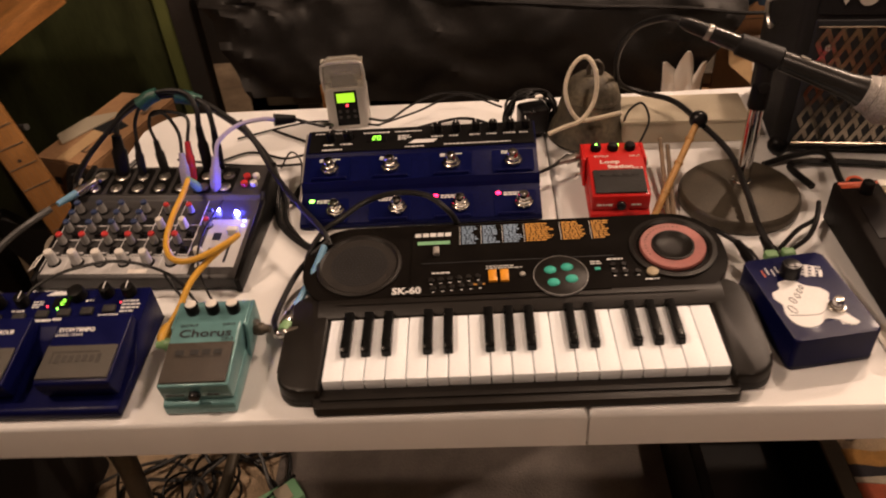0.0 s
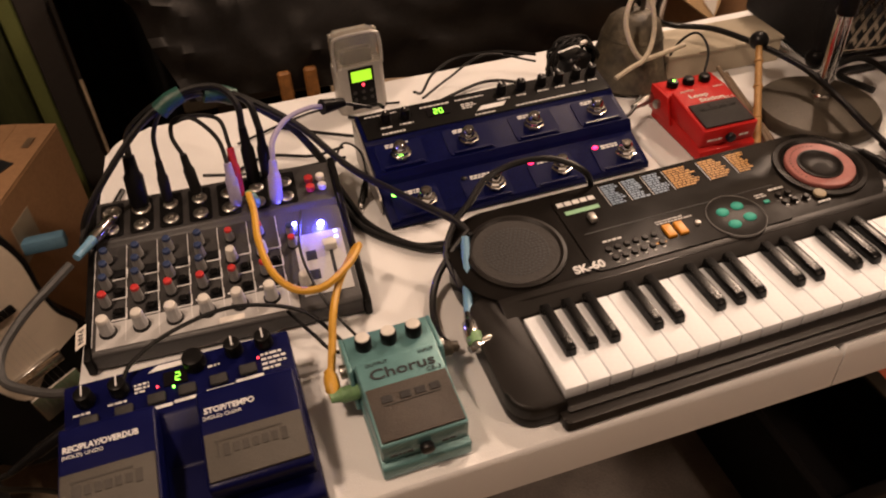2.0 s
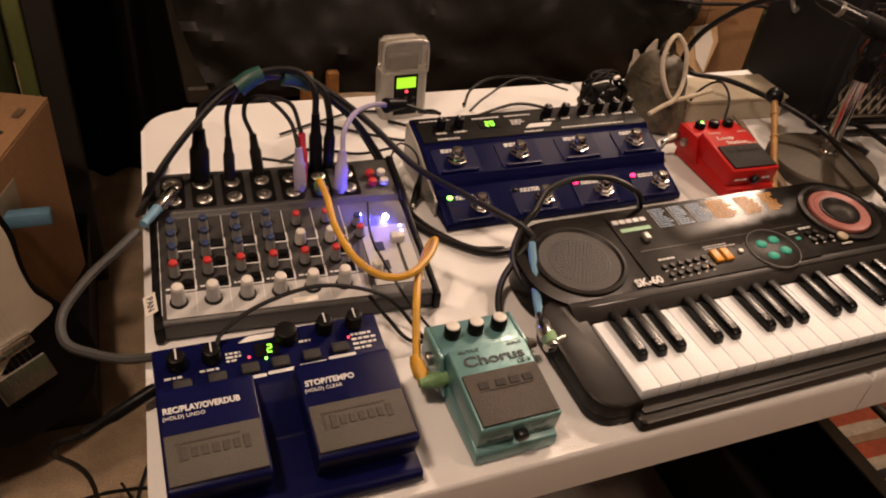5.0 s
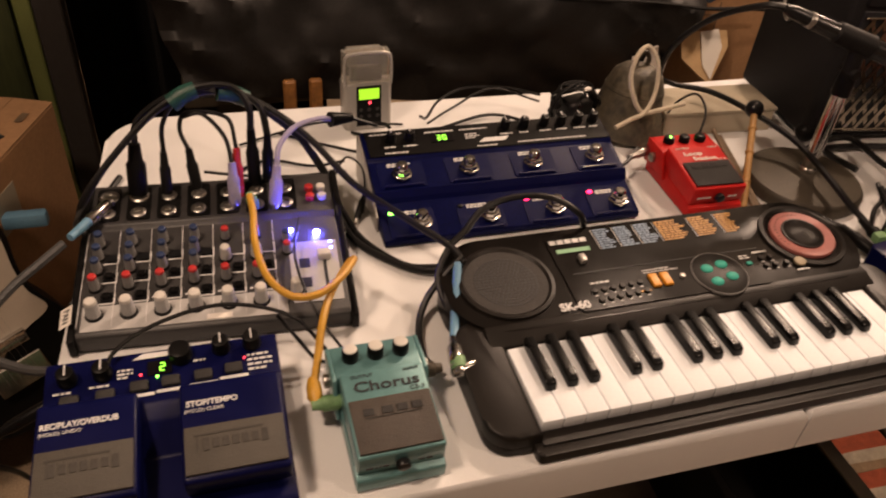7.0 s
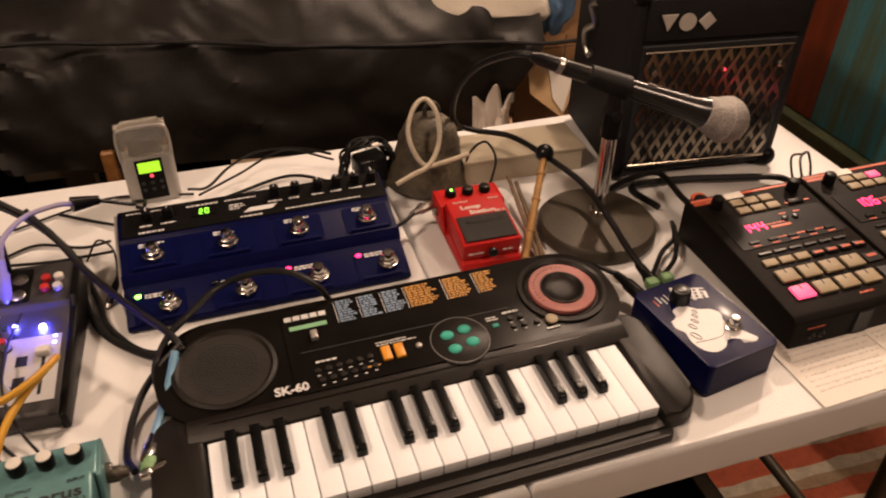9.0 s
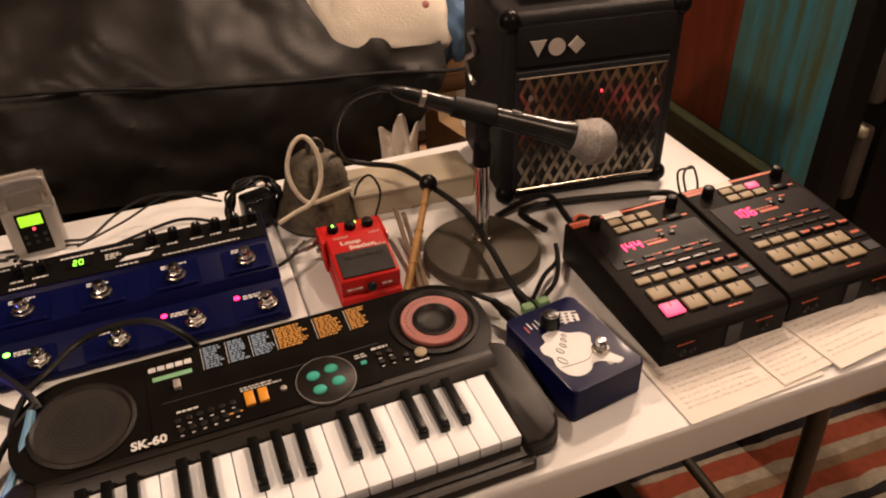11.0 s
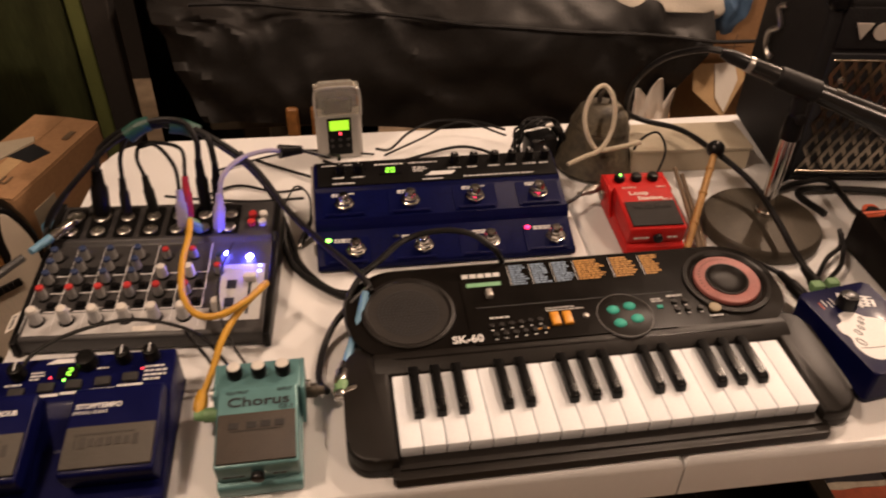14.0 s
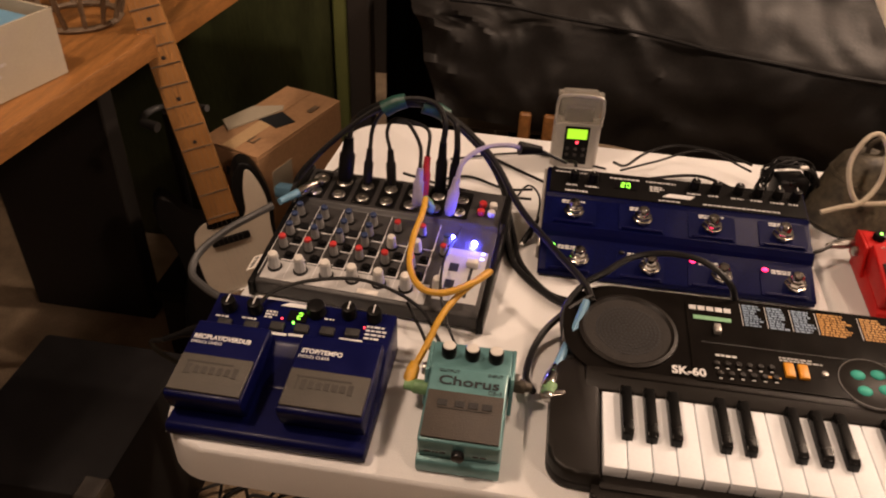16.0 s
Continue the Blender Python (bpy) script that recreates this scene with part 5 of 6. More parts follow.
def microphone():
    a, b = Vector((0.160, 0.342, 0.951)), Vector((0.338, 0.284, 0.890))
    p = thing("microphone", Matrix.Translation(a), "black handheld microphone with a steel mesh head", "microphone")
    m = along((0, 0, 0), b - a)
    L = (b - a).length
    part("handle", lathe(B(), [(0.0078, 0.0), (0.0090, 0.003), (0.0102, L * 0.35), (0.0138, L * 0.78), (0.0172, L - 0.026), (0.004, L - 0.025)], 28, m), MIC_BLACK, p, smooth=True)
    part("head_band", lathe(B(), [(0.0170, L - 0.0265), (0.0186, L - 0.0250), (0.0205, L - 0.0175), (0.0190, L - 0.0165)], 32, m), MESH_STEEL, p, "dull steel band", smooth=True)
    prof = [(0.0258 * math.cos(radians(g)), L + 0.0258 * math.sin(radians(g))) for g in range(-40, 90, 10)]
    part("mesh_head", lathe(B(), [*prof, (0.001, L + 0.0258)], 32, m), MESH_STEEL, p, "grey steel mesh head", smooth=True)
    part("head_ring", lathe(B(), [(0.0255, L - 0.002), (0.0266, L - 0.001), (0.0266, L + 0.001), (0.0255, L + 0.002)], 32, m), MESH_STEEL, p, smooth=True)
    part("tail_connector", lathe(B(), [(0.0045, -0.034), (0.0075, -0.024), (0.0080, -0.004), (0.003, -0.003)], 20, m), BLACK_GLOSS, p, "cable connector", smooth=True)
    part("connector_ring", lathe(B(), [(0.0078, -0.004), (0.0090, -0.003), (0.0090, 0.002), (0.0078, 0.003)], 20, m), STEEL, p, "bright connector ring", smooth=True)
    part("switch", rbox(B(), (0, 0.0112, L * 0.52), (0.006, 0.002, 0.012), 0.0008, 1, m=m), DARK_METAL, p)
    c = m @ Vector((0, 0, L * 0.33))
    part("clip", lathe(B(), [(0.0098, L * 0.16), (0.0118, L * 0.17), (0.0132, L * 0.40), (0.0112, L * 0.41)], 24, m), BLACK_MATT, p, "black clip", smooth=True)
    part("clip_foot", tube(B(), [c, Vector((0.060, -0.022, -0.062))], 0.009, 12), BLACK_MATT, p, smooth=True)
    return p


microphone()
cable("black microphone cable looping back to the blue pedal", [(0.135, 0.352, 0.962), (0.116, 0.372, 0.957), (0.096, 0.42, 0.925), (0.088, 0.47, 0.870), (0.098, 0.50, 0.815), (0.130, 0.51, 0.793), (0.168, 0.475, 0.796), (0.188, 0.405, 0.800), (0.208, 0.345, 0.794), (0.212, 0.285, 0.784), (0.212, 0.235, 0.774), (0.216, 0.200, 0.766), (0.219, 0.180, 0.760)], 0.0038)
plug("jack_plug", (0.222, 0.170, 0.757), (0.214, 0.215, 0.768), 0.0075, BLACK, "black jack plug behind the blue pedal")
plug("jack_plug", (0.200, 0.172, 0.757), (0.186, 0.212, 0.764), 0.0070, BLACK, "black jack plug behind the blue pedal")
for x, y in ((0.213, 0.183), (0.232, 0.186)):
    ob = part("tape_wrap", rbox(B(), (x, y, 0.766), (0.014, 0.012, 0.012), 0.003, 2), GREEN_TAPE, smooth=True)
    tagged(ob, "scrap of green tape round a plug", "tape")
cable("black lead behind the keyboard", [(0.186, 0.212, 0.764), (0.165, 0.235, 0.765), (0.14, 0.252, 0.755), (0.11, 0.265, 0.748), (0.06, 0.268, 0.746)], 0.003)
cable("black lead between the stand and the sampler", [(0.243, 0.205, 0.755), (0.268, 0.225, 0.756), (0.285, 0.25, 0.758), (0.296, 0.275, 0.762)], 0.0028)
cable("second black lead between the stand and the sampler", [(0.236, 0.215, 0.75), (0.265, 0.245, 0.752), (0.29, 0.262, 0.754), (0.30, 0.285, 0.76)], 0.0028)
cable("black lead from the red pedal", [(0.020, 0.392, 0.772), (-0.002, 0.372, 0.768), (-0.018, 0.365, 0.765)], 0.0022)
plug("jack_plug", (0.038, 0.392, 0.770), (0.004, 0.380, 0.768), 0.0058, STEEL, "dull steel plug in the red pedal")
cable("thin black lead arching from the red pedal", [(0.11, 0.40, 0.775), (0.125, 0.42, 0.80), (0.118, 0.44, 0.815), (0.105, 0.46, 0.79), (0.10, 0.47, 0.75)], 0.0016)


# ---- samplers ----
def sampler(x, y, turn, number, lit, label):
    p = thing("desktop_sampler", pose(x, y, T, 0, 0, turn), label, "sampler", "pair of samplers")
    W, D = 0.153, 0.203
    prof = [(0, 0.003), (0, 0.036), (0.006, 0.041), (D - 0.004, 0.056), (D, 0.052), (D, 0.003)]
    part("case", profile_x(B(), prof, 0, W, 0.002, 2), SAMPLER, p, smooth=True)
    m = slope(0.006, 0.0412, D - 0.004, 0.0562)
    d = D - 0.010
    for row in range(2):
        for c in range(4):
            on = row == 0 and c == 0 and lit
            pad = part("pad", rbox(B(), (0.0310 + c * 0.0275, 0.0275 + row * 0.0245, 0.0018), (0.0225, 0.0175, 0.0036), 0.0014, m=m), PAD_LIT if on else PAD_TAN, p, "lit pink pad" if on else "tan rubber pad", smooth=True)
            part("pad_mark", rbox(B(), (0.0310 + c * 0.0275, 0.0325 + row * 0.0245, 0.0037), (0.0014, 0.006, 0.0003), m=m), PRINT_DARK, pad)
    for c in range(3):
        part("bank_pad", rbox(B(), (0.0265 + c * 0.0200, 0.0740, 0.0014), (0.0165, 0.0095, 0.0028), 0.001, m=m), PAD_TAN, p, "tan rubber button", smooth=True)
    for c in range(4):
        b = part("function_button", rbox(B(), (0.0865 + c * 0.0180, 0.0735, 0.0014), (0.0150, 0.0085, 0.0026), 0.001, m=m), BLACK, p, "black button", smooth=True)
        part("button_print", rbox(B(), (0.0865 + c * 0.0180, 0.0735, 0.0029), (0.0110, 0.0034, 0.0004), m=m), PRINT_RED, p)
    for c in range(6):
        part("slot_button", rbox(B(), (0.0300 + c * 0.0195, 0.0885, 0.001), (0.0165, 0.0042, 0.002), 0.0008, 1, m=m), BLACK_GLOSS, p, smooth=True)
    part("window", rbox(B(), (0.0790, 0.1240, 0.0003), (0.136, 0.050, 0.0008), m=m), SCREEN, p, "dark display window")
    part("display_digits", digits(B(), number, 0.0125, m @ Matrix.Translation((0.0450, 0.1290, 0.001))), LED_PINK, p, "lit red figures")
    part("window_lamp", rbox(B(), (0.078, 0.1245, 0.001), (0.026, 0.0040, 0.0006), m=m), PRINT_RED, p)
    bm = bars(B(), 0.055, 0.104, 0.128, 0.112, 1, 70, 0.25, m, 0.0009)
    bars(bm, 0.055, 0.126, 0.10, 0.134, 1, 71, 0.25, m, 0.0009)
    part("window_print", bm, PRINT_RED, p)["kind"] = "stuff"
    for i in range(2):
        part("round_button", cyl(B(), (0.090 + i * 0.014, 0.134, 0.0008), 0.0038, 0.002, 14, bev=0.0006, m=m), BLACK_GLOSS, p, smooth=True)
    for i in range(6):
        on = lit is False and i == 5
        part("effect_button", rbox(B(), (0.0525 + (i % 3) * 0.0195, 0.1585 + (i // 3) * 0.0145, 0.0014), (0.0160, 0.0105, 0.0026), 0.001, m=m), PAD_LIT if on else PAD_TAN, p, "lit pink button" if on else "tan rubber button", smooth=True)
    for kx, ky in ((0.0260, 0.174), (0.1330, 0.179)):
        part("knob", cyl(B(), (kx, ky, 0), 0.0075, 0.014, 18, 0.0065, 0.0012, m=m), BLACK, p, "black knob", smooth=True)
    part("title_stripe", rbox(B(), (0.0760, 0.1890, 0.0002), (0.148, 0.0036, 0.0005), m=m), PRINT_RED, p)
    part("title_stripe", rbox(B(), (0.020, 0.1835, 0.0002), (0.034, 0.005, 0.0005), m=m), PRINT_RED, p)
    part("paper_tag", rbox(B(), (0.057, 0.1865, 0.001), (0.024, 0.010, 0.0006), m=m), PAPER, p, "white paper tag")
    part("small_print", bars(B(), 0.088, 0.0085, 0.116, 0.0125, 1, 72, 0.6, m, 0.0003), PRINT_RED, p)
    part("small_print", rbox(B(), (0.140, 0.054, 0.0020), (0.012, 0.004, 0.0004), m=m), PRINT_RED, p)
    bm = B()
    for c in range(5):
        rbox(bm, (0.030 + c * 0.0245, 0.1015, 0.0010), (0.010, 0.0018, 0.0003), m=m)
        rbox(bm, (0.092 + (c % 3) * 0.019, 0.108 + (c // 3) * 0.034, 0.0010), (0.009, 0.0022, 0.0003), m=m)
    for c in range(3):
        rbox(bm, (0.112 + c * 0.0125, 0.158, 0.0004), (0.008, 0.0026, 0.0004), m=m)
    part("small_print", bm, PRINT_RED, p)["kind"] = "stuff"
    for c in range(5):
        part("step_button", rbox(B(), (0.030 + c * 0.0245, 0.1070, 0.0012), (0.0125, 0.0046, 0.0022), 0.0008, 1, m=m), BLACK, p, "black button", smooth=True)
    part("data_button", rbox(B(), (0.1225, 0.1585, 0.0012), (0.0200, 0.0090, 0.0024), 0.001, m=m), BLACK, p, "black button", smooth=True)
    part("cover_panel", rbox(B(), (0.1405, 0.030, 0.0004), (0.016, 0.014, 0.001), m=m), PRINT_DARK, p)
    part("cover_panel", rbox(B(), (0.1400, 0.052, 0.0008), (0.020, 0.013, 0.002), m=m), BLACK_GLOSS, p)
    front = Matrix.Translation((0, -0.0002, 0)) @ Matrix.Rotation(radians(90), 4, "X")
    for jx in (0.024, 0.036, 0.125):
        part("mini_socket", lathe(B(), [(0.0042, 0), (0.0042, 0.001), (0.003, 0.0016), (0.0018, 0.0004), (0.0004, 0.0004)], 14, front @ Matrix.Translation((jx, 0.016, 0))), BLACK_GLOSS, p, smooth=True)
    part("card_slot", rbox(B(), (0.085, 0.019, 0.0004), (0.018, 0.028, 0.002), m=front), PRINT_DARK, p)
    bm = bars(B(), 0.016, 0.026, 0.045, 0.029, 1, 73, 0.6, front, 0.0005)
    bars(bm, 0.112, 0.026, 0.135, 0.029, 1, 74, 0.6, front, 0.0005)
    part("socket_print", bm, PRINT_RED, p)["kind"] = "stuff"
    return p


sampler(0.307, 0.074, 0.6, "144", True, "charcoal desktop sampler with tan pads, one lit pink")
sampler(0.466, 0.080, 0.6, "106", False, "charcoal desktop sampler showing red figures beside another")
bm = B()
cyl(bm, (0.338, 0.290, 0.768), 0.010, 0.016, 16, 0.008, 0.002)
ob = part("jack_plug", bm, BLACK, smooth=True)
tagged(ob, "black plug standing behind the sampler", "plug")
ob = part("orange_ring", lathe(B(), [(0.0085, 0.786), (0.010, 0.788), (0.010, 0.792), (0.006, 0.795)], 16, Matrix.Translation((0.340, 0.296, -0.012))), PRINT_RED, smooth=True)
tagged(ob, "orange band round a black plug", "plug band")
cable("black cable under the amplifier", [(0.31, 0.33, 0.75), (0.30, 0.38, 0.75), (0.36, 0.385, 0.748), (0.43, 0.37, 0.748), (0.50, 0.345, 0.75), (0.49, 0.30, 0.76)], 0.0045)
cable("black cable looping in front of the amplifier", [(0.27, 0.39, 0.745), (0.31, 0.40, 0.75), (0.345, 0.39, 0.758), (0.338, 0.32, 0.762), (0.336, 0.295, 0.772)], 0.004)
cable("thin black wires at the table's end", [(0.49, 0.284, 0.76), (0.50, 0.32, 0.79), (0.53, 0.34, 0.785), (0.535, 0.33, 0.755), (0.51, 0.325, 0.75), (0.515, 0.35, 0.775), (0.545, 0.36, 0.77)], 0.0016)


# ---- note sheets ----
def sheet(m, w, d, seed, label):
    p = thing("note_sheet", m, label, "paper", "note sheets")
    bm = B()
    n = 8
    grid = [[bm.verts.new((w * i / n, d * j / n, 0.0006 + 0.0012 * noise.noise((i * 0.6 + seed, j * 0.6, 0)) ** 2)) for i in range(n + 1)] for j in range(n + 1)]
    for j in range(n):
        for i in range(n):
            bm.faces.new((grid[j][i], grid[j][i + 1], grid[j + 1][i + 1], grid[j + 1][i]))
    ext = bmesh.ops.extrude_face_region(bm, geom=list(bm.faces))
    bmesh.ops.translate(bm, verts=[v for v in ext["geom"] if isinstance(v, bmesh.types.BMVert)], vec=(0, 0, 0.0003))
    part("paper", bm, PAPER, p, smooth=True)
    rnd = random.Random(seed)
    bm = B()
    y = d * 0.90
    while y > d * 0.10:
        x, end = w * 0.06, w * rnd.uniform(0.55, 0.94)
        while x < end:
            for k in range(rnd.randint(2, 7)):
                tall = rnd.uniform(0.0010, 0.0026)
                rbox(bm, (0, 0, 0), (0.0004, tall, 0.0002), m=Matrix.Translation((x, y + rnd.uniform(-0.0004, 0.0006), 0.0021)) @ Matrix.Rotation(rnd.uniform(-1.1, 0.3), 4, "Z"))
                x += rnd.uniform(0.0010, 0.0019)
            x += 0.0026
        y -= rnd.uniform(0.0055, 0.0085)
    part("handwriting", bm, INK, p, "lines of faded handwriting")["kind"] = "stuff"
    return p


sheet(pose(0.2935, 0.001, T + 0.001, 0, 0, 2), 0.160, 0.100, 3, "handwritten white note sheet under the sampler")
sheet(pose(0.405, 0.008, T + 0.0026, 0, 0, 5), 0.085, 0.075, 8, "second handwritten note sheet lying on the first")
sheet(pose(0.470, 0.004, T + 0.0040, 0, 0, 6), 0.120, 0.090, 5, "white note sheet in front of the second sampler")


# ---- amplifier ----
def amplifier():
    p = thing("practice_amplifier", pose(0.288, 0.417, T, 0, 0, -6.9), "small black practice amplifier with a diamond grille", "amplifier")
    W, H, D, f = 0.234, 0.250, 0.185, 0.006
    part("cabinet", rbox(B(), (W / 2, D / 2, f + H / 2), (W, D, H), 0.010, 4), TOLEX, p, smooth=True)
    bm = B()
    rbox(bm, (W / 2, -0.001, f + 0.212), (W - 0.030, 0.006, 0.050), 0.002, 2)
    part("name_panel", bm, TOLEX, p, smooth=True)
    part("grille_cloth", rbox(B(), (W / 2, -0.0005, f + 0.098), (W - 0.032, 0.003, 0.165), 0.001, 1), PRINT_DARK, p, "black grille cloth")
    # lattice: flat strips in two directions, cut to the frame
    x0, x1, z0, z1 = 0.022, W - 0.022, 0.024, 0.178
    for s in (-1, 1):
        rise = 2.0 * s
        c = -0.6
        while c < 0.9:
            pts = []
            for x in (x0, x1):
                z = rise * (x - x0) + c
                if z0 <= z <= z1:
                    pts.append((x, z))
            for z in (z0, z1):
                x = (z - c) / rise + x0
                if x0 < x < x1:
                    pts.append((x, z))
            if len(pts) == 2:
                (xa, za), (xb, zb) = pts
                L = math.hypot(xb - xa, zb - za)
                mm = Matrix.Translation(((xa + xb) / 2, -0.0035 - 0.0006 * s, (za + zb) / 2)) @ Matrix.Rotation(-math.atan2(zb - za, xb - xa), 4, "Y")
                part("grille_strip", rbox(B(), (0, 0, 0), (L, 0.0014, 0.0054), m=mm), GRILLE, p)
            c += 0.033
    part("grille_rail", rbox(B(), (W / 2, -0.0045, z0 - 0.001), (x1 - x0 + 0.006, 0.003, 0.005), 0.001, 1), GRILLE, p)
    part("grille_rail", rbox(B(), (W / 2, -0.0045, z1 + 0.001), (x1 - x0 + 0.006, 0.003, 0.003), 0.001, 1), GRILLE, p)
    for x in (0.034, W - 0.034):
        part("grille_screw", cyl(B(), (0, 0, 0), 0.0042, 0.004, 14, bev=0.001, m=Matrix.Translation((x, -0.005, 0.155)) @ Matrix.Rotation(radians(90), 4, "X")), CHROME, p, smooth=True)
    part("power_lamp", ball(B(), (W * 0.55, -0.002, 0.150), 0.0022, 8), LED_RED, p, "small red lamp behind the grille", smooth=True)
    # maker's mark as three plain bright shapes
    mk = Matrix.Translation((0.030, -0.0055, f + 0.198)) @ Matrix.Rotation(radians(90), 4, "X")
    part("maker_mark", prism(B(), [(0.0, 0.022), (0.021, 0.022), (0.0105, 0.002)], 0, 0.002, 0.0004, 1, m=mk), EMBLEM, p, "bright metal wedge")
    part("maker_mark", lathe(B(), [(0.0105, 0), (0.0105, 0.002), (0.001, 0.0022)], 24, mk @ Matrix.Translation((0.034, 0.012, 0))), EMBLEM, p, "bright metal disc")
    part("maker_mark", prism(B(), [(0.048, 0.012), (0.059, 0.001), (0.070, 0.012), (0.059, 0.023)], 0, 0.002, 0.0004, 1, m=mk), EMBLEM, p, "bright metal lozenge")
    for x in (0.008, W - 0.008):
        for z in (f + 0.008, f + H - 0.008):
            part("corner_guard", ball(B(), (x, 0.006, z), 0.0135, 10), BLACK, p, "black plastic corner", smooth=True)
    for x in (0.02, W - 0.02):
        for y in (0.02, D - 0.02):
            part("rubber_foot", cyl(B(), (x, y, 0), 0.010, 0.007, 14), RUBBER, p)
    part("control_plate", rbox(B(), (W / 2, D * 0.60, f + H + 0.001), (W - 0.03, 0.06, 0.004), 0.001, 1), BLACK_GLOSS, p)
    bm = tube(B(), [(-0.004, 0.105, 0.205), (-0.010, 0.112, 0.198), (-0.006, 0.103, 0.178), (-0.012, 0.116, 0.165), (-0.009, 0.122, 0.145), (-0.006, 0.112, 0.132), (-0.003, 0.108, 0.138)], 0.0042, 8)
    part("hook", bm, STEEL, p, "brass-toned curled hook on the side", smooth=True)
    return p


amplifier()
w = thing("wooden_box", pose(0.330, 0.455, T + 0.262, 0, 0, -6), "flat red-brown wooden box on top of the amplifier", "box")
part("body", rbox(B(), (0.066, 0.045, 0.011), (0.132, 0.09, 0.020), 0.002, 2), CHERRY, w, smooth=True)
part("lid", rbox(B(), (0.066, 0.045, 0.025), (0.124, 0.082, 0.007), 0.002, 2), PINE, w, "pale wooden lid", smooth=True)
c = thing("white_cup", pose(0.315, 0.52, T + 0.258), "small white cup standing on the amplifier", "cup")
part("wall", lathe(B(), [(0.018, 0.0), (0.024, 0.03), (0.0225, 0.03), (0.017, 0.003), (0.001, 0.003)], 24), PAPER, c, smooth=True)


# ---- behind the table ----
def crumple(x, z, seed, big, small):
    return big * noise.noise((x * 3.1 + seed, z * 4.3, seed)) + small * noise.noise((x * 11 + seed, z * 13, seed + 4)) + small * 0.5 * abs(noise.noise((x * 6 - z * 9, seed, z * 5)))


def black_case():
    """A long soft black bag lying on a bench: a front face, a piped edge and a top sloping up and back."""
    p = thing("instrument_bag", pose(0, 0, 0), "long black nylon instrument bag with creased sides", "bag")
    prof = [(0.93, 0.60), (0.80, 0.63), (0.785, 0.70), (0.79, 0.77), (0.805, 0.822), (0.86, 0.875), (0.95, 0.945), (1.05, 0.985), (1.2, 1.0), (1.35, 1.0), (1.5, 0.97), (1.6, 0.6)]
    dense = []
    for (ya, za), (yb, zb) in zip(prof, prof[1:]):
        n = max(2, int(math.hypot(yb - ya, zb - za) / 0.012))
        dense += [(ya + (yb - ya) * k / n, za + (zb - za) * k / n) for k in range(n)]
    dense.append(prof[-1])
    bm = B()
    cols = 110
    rows = []
    for i in range(cols + 1):
        u = i / cols
        x = -0.53 + 1.05 * u
        row = []
        for y, z in dense:
            reach = 0.30 + 0.06 * min(1.0, max(0.0, (z - 0.74) / 0.08)) if y < 1.0 else 0.40
            x = -0.53 + (reach + 0.53) * u
            zz = z - 0.10 * (x + 0.1) * 1.0
            zz = zz if zz < 0.82 else 0.82 + (zz - 0.82) * min(1.0, max(0.12, (x + 0.60) / 0.42))
            lift = 0.03 * max(0, 0.12 - u) / 0.12 * (1 if z > 0.75 else -0.3)
            off = crumple(x, z, 2.0, 0.026, 0.016) + 0.006 * abs(noise.noise((x * 17 + z * 11, z * 23 - x * 5, 7.0))) + (0.010 + 0.055 * max(0.0, 0.36 - u)) * (0.5 - abs(noise.noise((x * 8 + z * 13, z * 5 - x * 4, 3.0))) * 2.0) * 0.8
            row.append(bm.verts.new((x - max(0, 0.1 - u) * 3 * min(0.14, z - 0.71), y - off, zz + lift * 0.6 + off * 0.4)))
        rows.append(row)
    for a, b in zip(rows, rows[1:]):
        for k in range(len(dense) - 1):
            bm.faces.new((a[k], b[k], b[k + 1], a[k + 1]))
    bm.faces.new(rows[0])
    bm.faces.new(rows[-1][::-1])
    part("body", bm, NYLON, p, smooth=True)
    part("piping", tube(B(), [(-0.50 + 1.02 * k / 12, 0.797 - crumple(-0.50 + 1.02 * k / 12, 0.822, 2.0, 0.026, 0.016), 0.828 - 0.10 * (-0.40 + 1.02 * k / 12)) for k in range(13)], 0.0035, 6, 4), BLACK_MATT, p, "black piped seam", smooth=True)
    return p


black_case()


def bench():
    p = thing("dark_bench", pose(0, 0, 0), "dark wooden bench under the instrument bag", "bench")
    part("seat", rbox(B(), (0.0, 1.25, 0.58), (1.06, 0.6, 0.03), 0.004, 1), DARK_METAL, p)
    for x in (-0.45, 0.45):
        for y in (1.0, 1.5):
            part("leg", rbox(B(), (x, y, 0.283), (0.05, 0.05, 0.565), 0.004, 1), DARK_METAL, p)
    return p


bench()
for x in (-0.362, -0.322):
    ob = part("pale_slat", rbox(B(), (x, 0.772, 0.35), (0.020, 0.012, 0.70), 0.003, 1), PINE)
    tagged(ob, "pale upright wooden slat in the dark", "slat")


